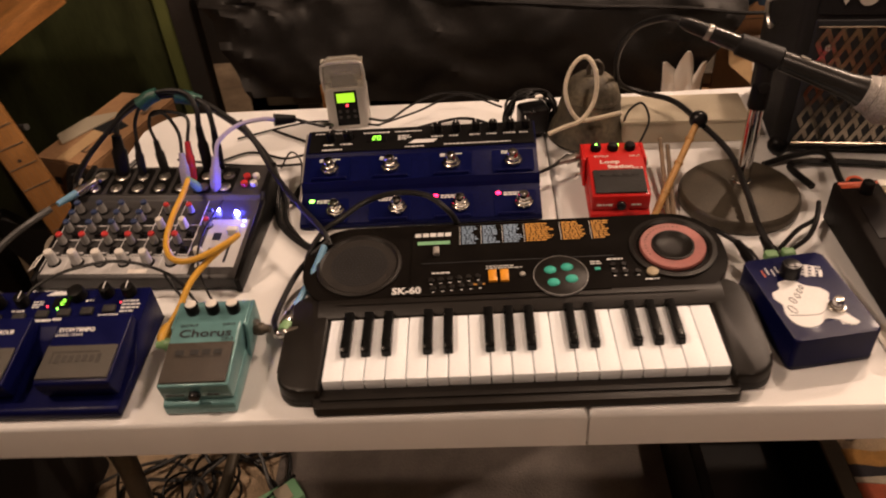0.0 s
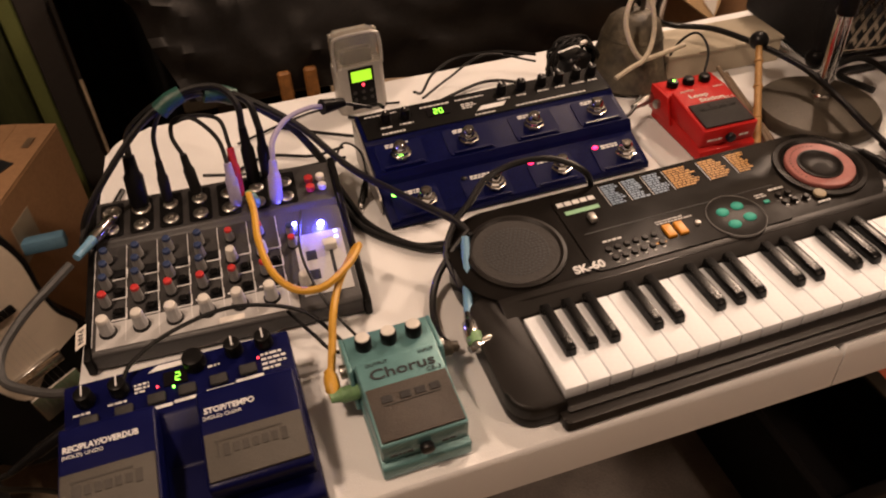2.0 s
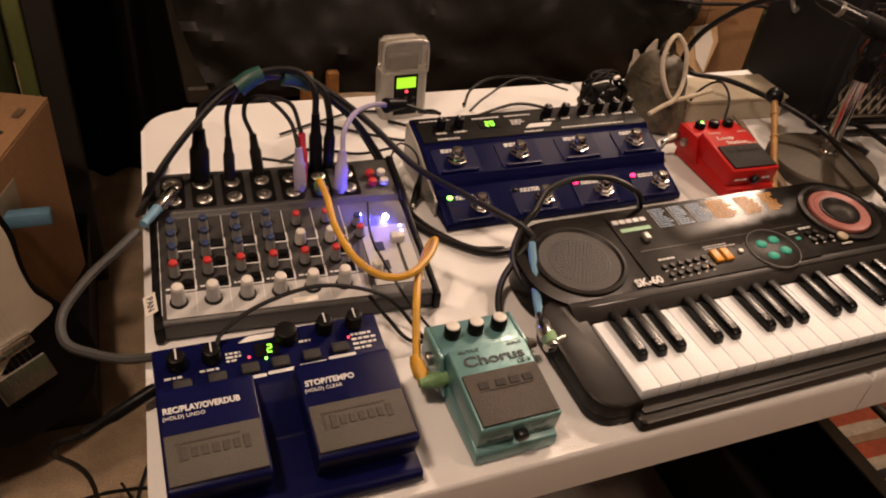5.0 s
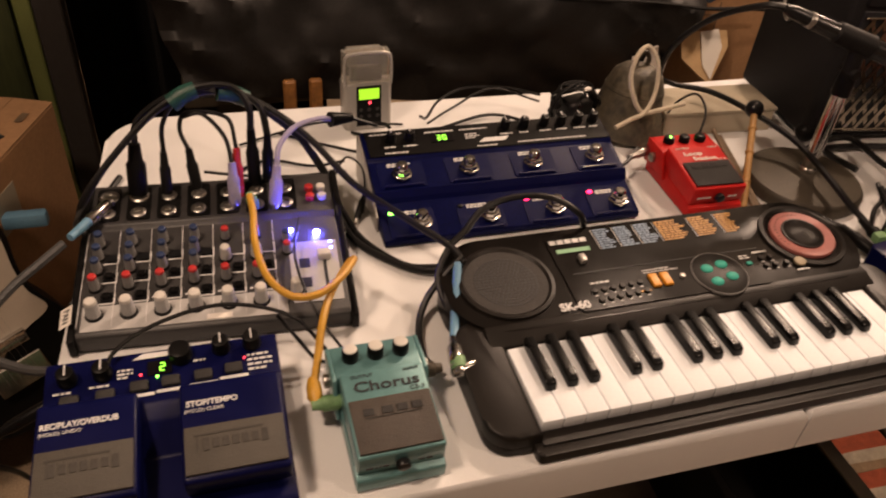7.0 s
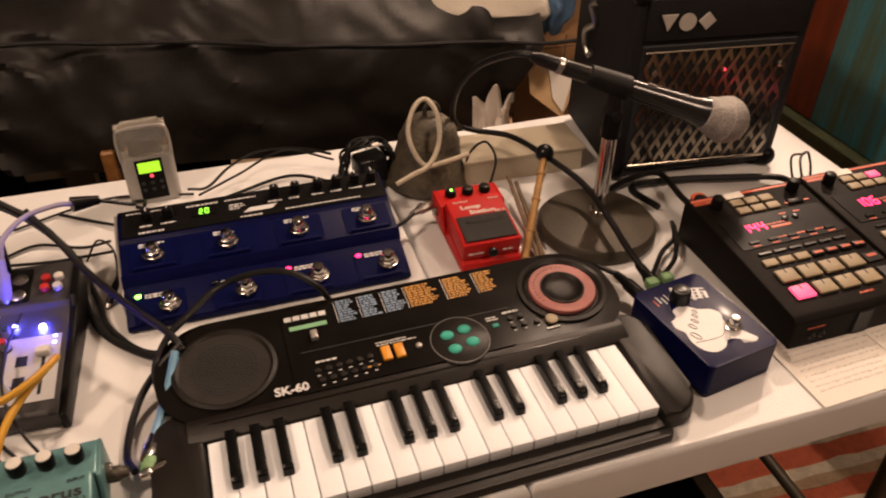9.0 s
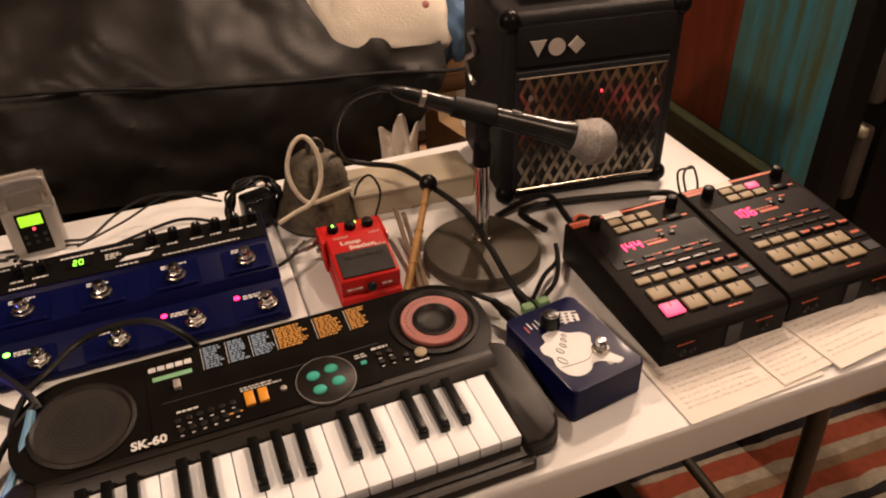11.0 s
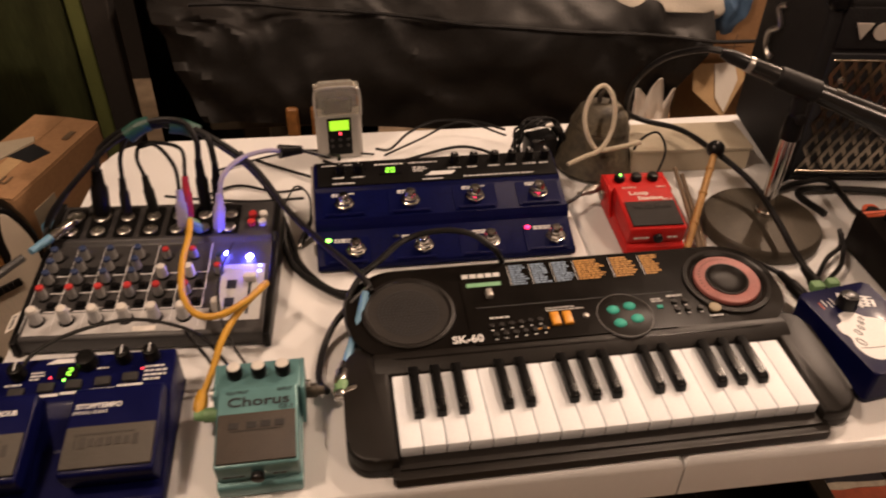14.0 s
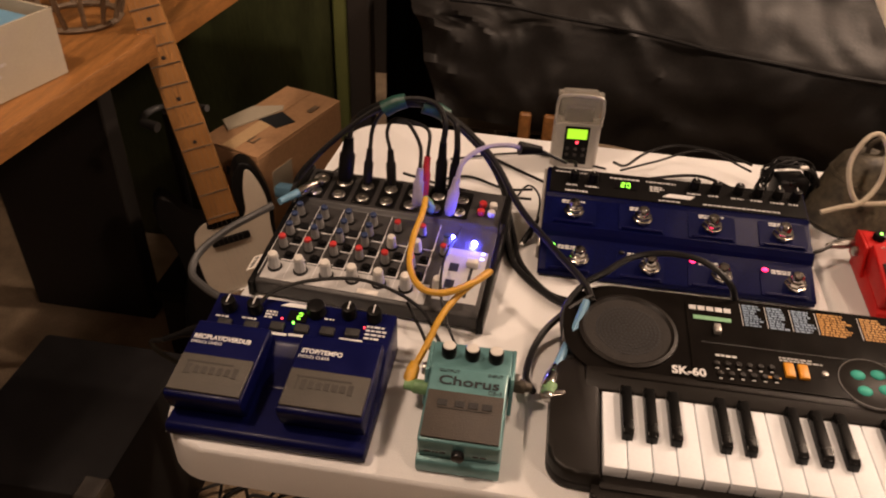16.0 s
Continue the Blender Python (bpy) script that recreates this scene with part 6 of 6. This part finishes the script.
def cloth_bag():
    p = thing("cloth_bag", pose(0.268, 0.855, 0.800, -38, 0, -4), "cream cotton bag with a flower print", "bag")
    bm = B()
    bmesh.ops.create_icosphere(bm, subdivisions=5, radius=1.0)
    for v in bm.verts:
        c = v.co.copy()
        c.z = max(c.z, -0.62)
        s = 1 + 0.12 * noise.noise(c * 1.7 + Vector((3, 1, 0))) + 0.05 * noise.noise(c * 5)
        v.co = Vector((math.copysign(abs(c.x) ** 0.75, c.x) * 0.135, c.y * 0.05, math.copysign(abs(c.z) ** 0.8, c.z) * 0.115 + 0.075)) * s
    body = part("body", bm, COTTON, p, smooth=True)
    rnd = random.Random(12)
    for k in range(16):
        x, z = rnd.uniform(-0.02, 0.085), rnd.uniform(0.055, 0.145)
        part("flower", ball(B(), (x, -0.046 - rnd.uniform(0, 0.003), z), rnd.uniform(0.006, 0.013), 6, (1, 0.25, rnd.uniform(0.6, 1.2))), (FLOWER_RED, FLOWER_RED, FLOWER_GREEN, PINK)[k % 4], body, smooth=True)
    return p


cloth_bag()
bm = B()
bmesh.ops.create_icosphere(bm, subdivisions=4, radius=1.0)
for v in bm.verts:
    s = 1 + 0.25 * noise.noise(v.co * 2.2)
    v.co = Vector((v.co.x * 0.045, v.co.y * 0.05, v.co.z * 0.06)) * s + Vector((0.405, 0.885, 0.815))
tagged(part("blue_cloth", bm, DENIM, smooth=True), "crumpled blue cloth hanging beside the bag", "cloth")


def open_carton():
    """A torn carton: an upright wall with a curved tear, a crease and an inner flap bent down to a point."""
    p = thing("open_carton", pose(0.0, 0.0, 0.0), "torn brown cardboard carton behind the amplifier", "carton")
    tear = [(0.335, 0.55), (0.336, 0.690), (0.343, 0.718), (0.357, 0.740), (0.372, 0.754), (0.398, 0.780), (0.420, 0.850), (0.56, 0.850), (0.56, 0.55)]
    up = Matrix.Translation((0, 0.856, 0)) @ Matrix.Rotation(radians(90), 4, "X")
    part("torn_wall", prism(B(), tear, 0, 0.005, m=up), CARD, p)
    part("crease", rbox(B(), (0.427, 0.850, 0.70), (0.0016, 0.0012, 0.13)), RATTAN, p)
    part("crease", rbox(B(), (0.40, 0.850, 0.742), (0.085, 0.0012, 0.0016)), RATTAN, p)
    part("body", rbox(B(), (0.448, 0.945, 0.28), (0.224, 0.17, 0.56), 0.002, 1), CARD, p)
    flap = Matrix.Translation((0, 0.838, 0.716)) @ Matrix.Rotation(radians(54), 4, "X")
    part("flap", prism(B(), [(0.349, 0.0), (0.346, -0.048), (0.398, -0.098), (0.445, -0.030), (0.445, 0.0)], 0, 0.003, m=flap), CARD_PALE, p, "pale inner flap bent to a point")
    return p


open_carton()
leaf = Matrix.Translation((0, 0.836, 0.720)) @ Matrix.Rotation(radians(54), 4, "X")
tagged(part("folded_leaflet", prism(B(), [(0.388, -0.004), (0.426, 0.0), (0.430, -0.034), (0.400, -0.090), (0.386, -0.064)], 0, 0.002, m=leaf), PAPER), "folded white leaflet lying on the carton", "leaflet")
k = thing("black_tray", pose(0.352, 0.800, 0.0), "black box with a pale top edge behind the table", "box")
part("body", rbox(B(), (0, -0.045, 0.313), (0.130, 0.030, 0.626), 0.003, 2), BLACK_MATT, k, smooth=True)
part("rim", rbox(B(), (-0.030, -0.045, 0.634), (0.062, 0.006, 0.018), 0.001, 1), PAPER_OLD, k, "pale cardboard edge")
t = thing("tissue", pose(0.262, 0.775, 0.632) @ Matrix.Diagonal((0.74, 1, 1, 1)), "crumpled white tissue standing up behind the table", "tissue")
for k, (dx, h, lean, wide) in enumerate(((-0.034, 0.078, -14, 0.030), (0.000, 0.092, 2, 0.040), (0.030, 0.066, 16, 0.028))):
    bm = B()
    bmesh.ops.create_cone(bm, cap_ends=True, segments=18, radius1=wide, radius2=0.004, depth=h, matrix=Matrix.Translation((dx, 0, h / 2)) @ Matrix.Rotation(radians(lean), 4, "Y") @ Matrix.Diagonal((1, 0.45, 1, 1)))
    bmesh.ops.subdivide_edges(bm, edges=list(bm.edges), cuts=4, use_grid_fill=True)
    for v in bm.verts:
        c = v.co
        v.co = c + Vector((1, 0.7, 0.6)) * 0.018 * noise.noise(c * 22 + Vector((k * 3, 0, 0))) + Vector((0.3, 1, 0.2)) * 0.010 * noise.noise(c * 60 + Vector((k, 5, 0)))
    part("fold", bm, PAPER, t, smooth=True)
ob = part("tissue_carton", rbox(B(), (0.257, 0.745, 0.3155), (0.13, 0.11, 0.631), 0.003, 1), CARD)
tagged(ob, "brown carton under the tissue", "carton")

# ---- at the right ----
panel = thing("painted_board", pose(0.87, 0.44, 0.0), "upright board with streaked teal paint and red wood", "board")
part("teal_face", rbox(B(), (0.0, 0.114, 0.85), (0.03, 0.228, 0.46)), WALL_TEAL, panel, "teal paint with blue and ochre streaks")
part("red_face", rbox(B(), (0.0, 0.469, 0.85), (0.032, 0.482, 0.46)), WALL_RED, panel, "red-brown stained wood")
part("foot_rail", rbox(B(), (-0.012, 0.35, 0.605), (0.05, 0.74, 0.025), 0.003, 1), WALL_GREEN, panel, "olive bottom rail")
part("lower_board", rbox(B(), (0.0, 0.35, 0.296), (0.03, 0.72, 0.592)), WALL_GREEN, panel, "dark olive lower board")
part("edge_post", rbox(B(), (0.0, -0.018, 0.54), (0.05, 0.034, 1.08), 0.003, 1), BLACK_MATT, panel, "black edge post")
part("hinge", rbox(B(), (-0.02, 0.46, 0.98), (0.012, 0.03, 0.07), 0.003, 2), STEEL, panel, "pale metal catch", smooth=True)


def drawers():
    p = thing("drawer_tower", pose(1.10, 0.52, 0.0), "black drawer tower with clear cream-edged drawers", "drawer unit")
    part("frame", rbox(B(), (0.17, 0.12, 0.44), (0.34, 0.235, 0.88), 0.006, 2), BLACK_MATT, p, smooth=True)
    for k in range(4):
        z = 0.16 + k * 0.20
        d = part("drawer", rbox(B(), (-0.012, 0.12, z), (0.03, 0.205, 0.155), 0.008, 3), DRAWER_GREY, p, smooth=True)
        part("drawer_lip", rbox(B(), (-0.028, 0.12, z + 0.070), (0.018, 0.215, 0.020), 0.006, 3), PAPER_OLD, d, "cream plastic lip", smooth=True)
    return p


drawers()


def striped_rug():
    p = tagged(new("striped_rug"), "woven rug with orange, black, cream and ochre stripes", "rug")
    p.matrix_basis = pose(0.56, 0.478, 0.001, 0, 0, -2)
    tones = [mat("rug_" + n, c, 0.95, var=0.3, scale=60, bump=0.9, fine=500) for n, c in (("cream", (0.62, 0.54, 0.42)), ("orange", (0.50, 0.11, 0.05)), ("sand", (0.40, 0.28, 0.17)), ("rust", (0.48, 0.13, 0.07)), ("ochre", (0.50, 0.26, 0.07)), ("black", (0.025, 0.022, 0.028)))]
    bands = ((4, 0.036), (5, 0.026), (0, 0.013), (1, 0.042), (0, 0.026), (2, 0.022), (1, 0.036), (0, 0.030), (5, 0.020), (0, 0.030), (3, 0.060), (2, 0.045))
    y, k, n = 0.0, 0, 24
    while y > -1.3:
        tone, h = bands[k % len(bands)]
        out = [(1.0 * i / n, y - h + 0.007 * noise.noise((i * 0.7, k + 1, 0))) for i in range(n + 1)] + [(1.0 * i / n, y + 0.007 * noise.noise((i * 0.7, k, 0))) for i in range(n, -1, -1)]
        part("stripe", prism(B(), out, 0.0, 0.010 + 0.0006 * (k % 3)), tones[tone], p)
        y -= h
        k += 1
    return p


striped_rug()


def low_case():
    p = thing("equipment_case", pose(0.25, 0.10, 0.0), "open black equipment case on the floor", "case")
    part("floor_panel", rbox(B(), (0.11, 0.22, 0.01), (0.20, 0.43, 0.02)), BLACK_MATT, p)
    for c, s in (((0.0, 0.22, 0.10), (0.02, 0.45, 0.20)), ((0.22, 0.22, 0.10), (0.025, 0.45, 0.20)), ((0.11, 0.0, 0.10), (0.20, 0.02, 0.20)), ((0.11, 0.44, 0.10), (0.20, 0.02, 0.20))):
        part("side", rbox(B(), c, s, 0.003, 1), BLACK_MATT, p)
    part("metal_edge", rbox(B(), (0.22, 0.22, 0.203), (0.03, 0.45, 0.008), 0.002, 1), DARK_METAL, p, "dark metal edge")
    return p


low_case()
tagged(part("floor_mat", prism(B(), rounded(-0.53, 0.10, 0.24, 0.80, 0.02), 0.0, 0.008, 0.002), GREY_MAT), "worn grey mat on the carpet under the table", "mat")
t = thing("cable_heap", pose(-0.72, 0.42, 0.0), "heap of black cables on the carpet", "cables")
rnd = random.Random(9)
for k in range(14):
    cx, cy, r = rnd.uniform(-0.14, 0.16), rnd.uniform(-0.14, 0.16), rnd.uniform(0.05, 0.13)
    pts = [(cx + r * math.cos(a) * rnd.uniform(0.7, 1.3), cy + r * math.sin(a) * rnd.uniform(0.6, 1.2), 0.006 + rnd.uniform(0, 0.05)) for a in [j * 0.9 + k for j in range(8)]]
    part("loop", tube(B(), pts, rnd.uniform(0.0025, 0.0045), 6, 5), CABLE if k % 4 else CABLE_GREY, t, smooth=True)
t = thing("power_strip", pose(-0.56, 0.34, 0.0, 0, 0, 35), "pale green power strip among the cables", "power strip")
part("body", rbox(B(), (0, 0, 0.02), (0.22, 0.05, 0.04), 0.006, 2), PRINT_GREEN, t, smooth=True)
for k in range(4):
    part("socket", rbox(B(), (-0.075 + k * 0.05, 0, 0.041), (0.03, 0.034, 0.004), 0.001, 1), PAPER_OLD, t)

# ---- at the left ----
shelf = thing("wooden_shelf", Matrix.Identity(4), "thick varnished pine shelf board on dark supports", "shelf")
part("board", prism(B(), [(-1.06, -0.6), (-0.905, 1.02), (-1.6, 1.02), (-1.6, -0.6)], 0.780, 0.815, 0.004, 2), PINE, shelf, "varnished pine board", smooth=True)
for y in (-0.5, 0.9):
    part("support", rbox(B(), (-1.35, y, 0.389), (0.30, 0.05, 0.778), 0.003, 1), WALL_DARK, shelf, "dark wooden support")
s = thing("paper_carton", pose(-1.125, 0.385, 0.816, 0, 0, -15), "white printed carton full of papers on the shelf", "carton")
for c, z in (((0.10, 0.0, 0.045), (0.004, 0.32, 0.09)), ((-0.10, 0.0, 0.045), (0.004, 0.32, 0.09)), ((0.0, 0.16, 0.045), (0.2, 0.004, 0.09)), ((0.0, -0.16, 0.045), (0.2, 0.004, 0.09))):
    part("side", rbox(B(), c, z), PAPER_OLD, s)
part("side_print", bars(B(), -0.12, -0.02, 0.10, 0.02, 3, 91, 0.3, Matrix.Translation((0.1025, 0, 0.045)) @ Matrix.Rotation(radians(90), 4, "Z") @ Matrix.Rotation(radians(90), 4, "X")), INK, s)
part("paper_stack", rbox(B(), (0, 0, 0.04), (0.18, 0.30, 0.075), 0.002, 1), BLUE_CABLE, s, "blue-green folder")


def wire_basket():
    p = thing("wire_basket", pose(-1.075, 0.70, 0.816), "small basket of bent cane on the shelf", "basket")
    for k in range(14):
        a = k * 2 * math.pi / 14
        part("cane", tube(B(), [(0.06 * math.cos(a), 0.06 * math.sin(a), 0.0), (0.085 * math.cos(a), 0.085 * math.sin(a), 0.08), (0.075 * math.cos(a + 0.25), 0.075 * math.sin(a + 0.25), 0.15)], 0.004, 6, 4), RATTAN, p, smooth=True)
    for r, z in ((0.062, 0.004), (0.086, 0.08), (0.076, 0.15)):
        part("hoop", tube(B(), [(r * math.cos(j * math.pi / 6), r * math.sin(j * math.pi / 6), z) for j in range(13)], 0.005, 6, 3), RATTAN, p, smooth=True)
    return p


wire_basket()


def guitar():
    """A solid-bodied guitar leaning on the shelf, its face towards the table."""
    low, high = Vector((-0.880, 0.68, 0.487)), Vector((-0.966, 0.685, 0.93))
    p = thing("electric_guitar", Matrix.Translation(low), "black electric guitar with a cream plate and maple neck", "guitar")
    up = (high - low).normalized()
    wide = Vector((0.88, 0.47, 0))
    wide = (wide - up * wide.dot(up)).normalized()
    face = wide.cross(up)
    m = Matrix((wide, up, face)).transposed().to_4x4()
    L = (high - low).length + 0.28
    part("neck", prism(B(), [(-0.028, -0.012), (0.028, -0.012), (0.022, L * 0.75), (-0.022, L * 0.75)], -0.012, 0.010, 0.004, 2, m=m), MAPLE, p, "worn maple neck", smooth=True)
    for k in range(17):
        y = 0.0 + (L * 0.75) * (1 - 0.5 ** (k / 12.0)) * 1.55
        if y < L * 0.74:
            part("fret", rbox(B(), (0, y, 0.0106), (0.050 - 0.008 * k / 17, 0.0018, 0.0014), m=m), STEEL, p)
            if k in (3, 5, 7, 9, 12, 15):
                part("fret_dot", cyl(B(), (0, y + 0.011, 0.0095), 0.0032, 0.0012, 12, m=m), PRINT_DARK, p)
    part("headstock", prism(B(), [(-0.022, L * 0.74), (0.022, L * 0.74), (0.045, L * 0.82), (0.030, L * 1.02), (-0.02, L * 1.03), (-0.035, L * 0.86)], -0.012, 0.004, 0.003, 2, m=m), MAPLE, p, smooth=True)
    def smooth_outline(pts):
        ring = [Vector((x * (0.78 if x > 0.03 else 1.0), y, 0)) for x, y in pts]
        return [(v.x, v.y) for v in curve(ring + [ring[0]], 5)[:-1]]

    body = smooth_outline(((0.030, -0.025), (0.040, 0.040), (0.070, 0.080), (0.104, 0.062), (0.118, 0.0), (0.106, -0.06), (0.106, -0.11), (0.132, -0.17), (0.150, -0.25), (0.120, -0.33), (0.02, -0.365), (-0.09, -0.345), (-0.140, -0.27), (-0.128, -0.19), (-0.100, -0.12), (-0.098, -0.05), (-0.110, 0.03), (-0.085, 0.06), (-0.045, 0.0)))
    part("body", prism(B(), body, -0.045, -0.004, 0.006, 3, m=m), BLACK, p, "black lacquered body", smooth=True)
    guard = smooth_outline(((0.031, -0.028), (0.052, -0.012), (0.062, 0.030), (0.080, 0.066), (0.096, 0.050), (0.106, 0.0), (0.096, -0.06), (0.096, -0.11), (0.112, -0.155), (0.060, -0.170), (0.010, -0.185), (-0.040, -0.215), (-0.066, -0.15), (-0.068, -0.08), (-0.058, -0.03), (-0.032, -0.012), (-0.031, -0.028)))
    part("scratch_plate", prism(B(), guard, -0.0035, -0.0005, 0.0008, 1, m=m), CREAM, p, "cream scratch plate")
    part("pickup", rbox(B(), (0.0, -0.055, 0.003), (0.070, 0.014, 0.009), 0.003, 2, m=m), BLACK, p, smooth=True)
    part("pickup", rbox(B(), (0.0, -0.175, 0.003), (0.080, 0.024, 0.010), 0.003, 2, m=m), CHROME, p, "chrome pickup cover", smooth=True)
    part("bridge", rbox(B(), (0, -0.240, 0.002), (0.085, 0.055, 0.012), 0.002, 1, m=m), CHROME, p)
    for k in range(6):
        x = -0.016 + k * 0.0064
        part("string", tube(B(), [m @ Vector((x * 1.5, -0.245, 0.014)), m @ Vector((x, L * 0.74, 0.013))], 0.0002, 4), STEEL, p)
    return p


guitar()
g = thing("guitar_stand", Matrix.Identity(4), "black guitar stand with a padded yoke round the neck", "stand")
part("pole", tube(B(), [(-1.00, 0.80, 0.0), (-0.985, 0.755, 0.40), (-0.972, 0.725, 0.655)], 0.010, 10), BLACK_MATT, g, smooth=True)
part("yoke", tube(B(), [(-0.895, 0.72, 0.672), (-0.945, 0.735, 0.662), (-0.985, 0.725, 0.660), (-0.992, 0.690, 0.664), (-0.978, 0.655, 0.668)], 0.006, 10), CABLE_GREY, g, "grey bent yoke arm", smooth=True)
part("yoke_tip", tube(B(), [(-0.978, 0.655, 0.668), (-0.950, 0.648, 0.666)], 0.0085, 12), RUBBER, g, "black rubber tip", smooth=True)


def carton():
    p = thing("shipping_carton", pose(-0.855, 0.905, 0.20, 0, 0, -18), "brown shipping carton with a label and a torn top", "carton")
    w, d, h = 0.135, 0.27, 0.36
    part("body", rbox(B(), (0, 0, h / 2), (w, d, h), 0.002, 1), CARD, p)
    for s in (-1, 1):
        part("flap", rbox(B(), (0, 0, 0), (w / 2 - 0.001, d, 0.003), m=Matrix.Translation((s * w / 4, 0, h + 0.003)) @ Matrix.Rotation(radians(s * 2), 4, "Y")), CARD, p)
    # no opening is cut: a black patch paints the hole's dark inside
    part("hole_shade", prism(B(), [(-0.02, -0.02), (0.03, -0.03), (0.045, 0.01), (0.0, 0.03)], h + 0.0035, h + 0.0065), PRINT_DARK, p, "flat black patch for the shade in a torn hole")
    part("loose_paper", prism(B(), [(-0.075, -0.06), (-0.040, -0.085), (-0.002, 0.035), (-0.012, 0.050), (-0.062, 0.015)], h + 0.006, h + 0.009), PAPER_OLD, p, "pale torn strip of card")
    part("tape_strip", rbox(B(), (0.0, -0.075, h + 0.0058), (0.030, 0.115, 0.0006)), CARD_PALE, p, "brown packing tape")
    bm = B()
    rbox(bm, (0.018, -0.088, h + 0.0066), (0.004, 0.022, 0.0006))
    rbox(bm, (0.030, -0.088, h + 0.0066), (0.004, 0.020, 0.0006))
    rbox(bm, (0.024, -0.099, h + 0.0066), (0.016, 0.003, 0.0006))
    rbox(bm, (0.045, 0.070, h + 0.0066), (0.012, 0.030, 0.0006))
    part("top_print", bm, RATTAN, p, "faded printed marks")
    part("address_label", rbox(B(), (w / 2 + 0.0006, -0.07, h - 0.08), (0.001, 0.06, 0.07)), PAPER_OLD, p, "pale printed label")
    bm = B()
    for k in range(3):
        rbox(bm, (-0.03 + k * 0.027, -d / 2 - 0.0006, h - 0.045), (0.015, 0.001, 0.018))
    part("stencil_print", bm, PRINT_DARK, p, "faint stencilled marks")
    return p


carton()
crate = thing("storage_crate", pose(-0.93, 0.98, 0.0), "dark storage crate under the carton", "crate")
part("body", rbox(B(), (0, 0, 0.085), (0.35, 0.41, 0.17), 0.006, 2), WALL_DARK, crate, smooth=True)
part("lid", rbox(B(), (0, 0, 0.183), (0.37, 0.43, 0.028), 0.006, 2), BLACK_MATT, crate, "black lid", smooth=True)
tagged(part("blue_binder", rbox(B(), (-0.80, 0.80, 0.47), (0.09, 0.022, 0.026), 0.006, 2), BLUE_CABLE, smooth=True), "pale blue roll beside the carton", "roll")
g = thing("green_door", pose(-0.81, 1.22, 0.0), "dark green painted door standing open", "door")
part("door_leaf", rbox(B(), (-0.32, 0.0, 1.0), (0.62, 0.035, 2.0), 0.003, 1), WALL_GREEN, g)
part("edge_strip", rbox(B(), (0.012, 0.0, 1.0), (0.03, 0.04, 2.0), 0.003, 1), mat("pale_green_edge", (0.22, 0.26, 0.08), 0.5, var=0.4, scale=8, stretch=(3, 3, 0.4)), g, "pale green worn edge")
part("side_jamb", rbox(B(), (0.055, 0.0, 1.0), (0.05, 0.05, 2.0), 0.003, 1), WALL_DARK, g, "dark brown jamb")
c = thing("speaker_cabinet", pose(-1.02, 0.34, 0.0), "black floor box with metal corners in the shade", "cabinet")
part("body", rbox(B(), (0, 0, 0.16), (0.26, 0.30, 0.32), 0.008, 2), TOLEX, c, smooth=True)
for sx in (-1, 1):
    part("metal_corner", rbox(B(), (sx * 0.115, -0.135, 0.305), (0.04, 0.04, 0.04), 0.004, 1), STEEL, c)


def dark_cloth():
    """A black cloth hanging in folds between the door and the bag."""
    bm = B()
    n, k = 40, 12
    grid = [[bm.verts.new((-0.80 + 0.62 * i / n, 1.66 + 0.022 * math.sin(i * 0.9 + 0.5 * j / k) + 0.015 * noise.noise((i * 0.3, j * 0.4, 2.0)), 2.0 * j / k + 0.002)) for i in range(n + 1)] for j in range(k + 1)]
    for j in range(k):
        for i in range(n):
            bm.faces.new((grid[j][i], grid[j][i + 1], grid[j + 1][i + 1], grid[j + 1][i]))
    ext = bmesh.ops.extrude_face_region(bm, geom=list(bm.faces))
    bmesh.ops.translate(bm, verts=[v for v in ext["geom"] if isinstance(v, bmesh.types.BMVert)], vec=(0, 0.006, 0))
    return tagged(part("black_curtain", bm, BLACK_CLOTH, smooth=True), "black cloth hanging in folds beside the door", "curtain")


dark_cloth()
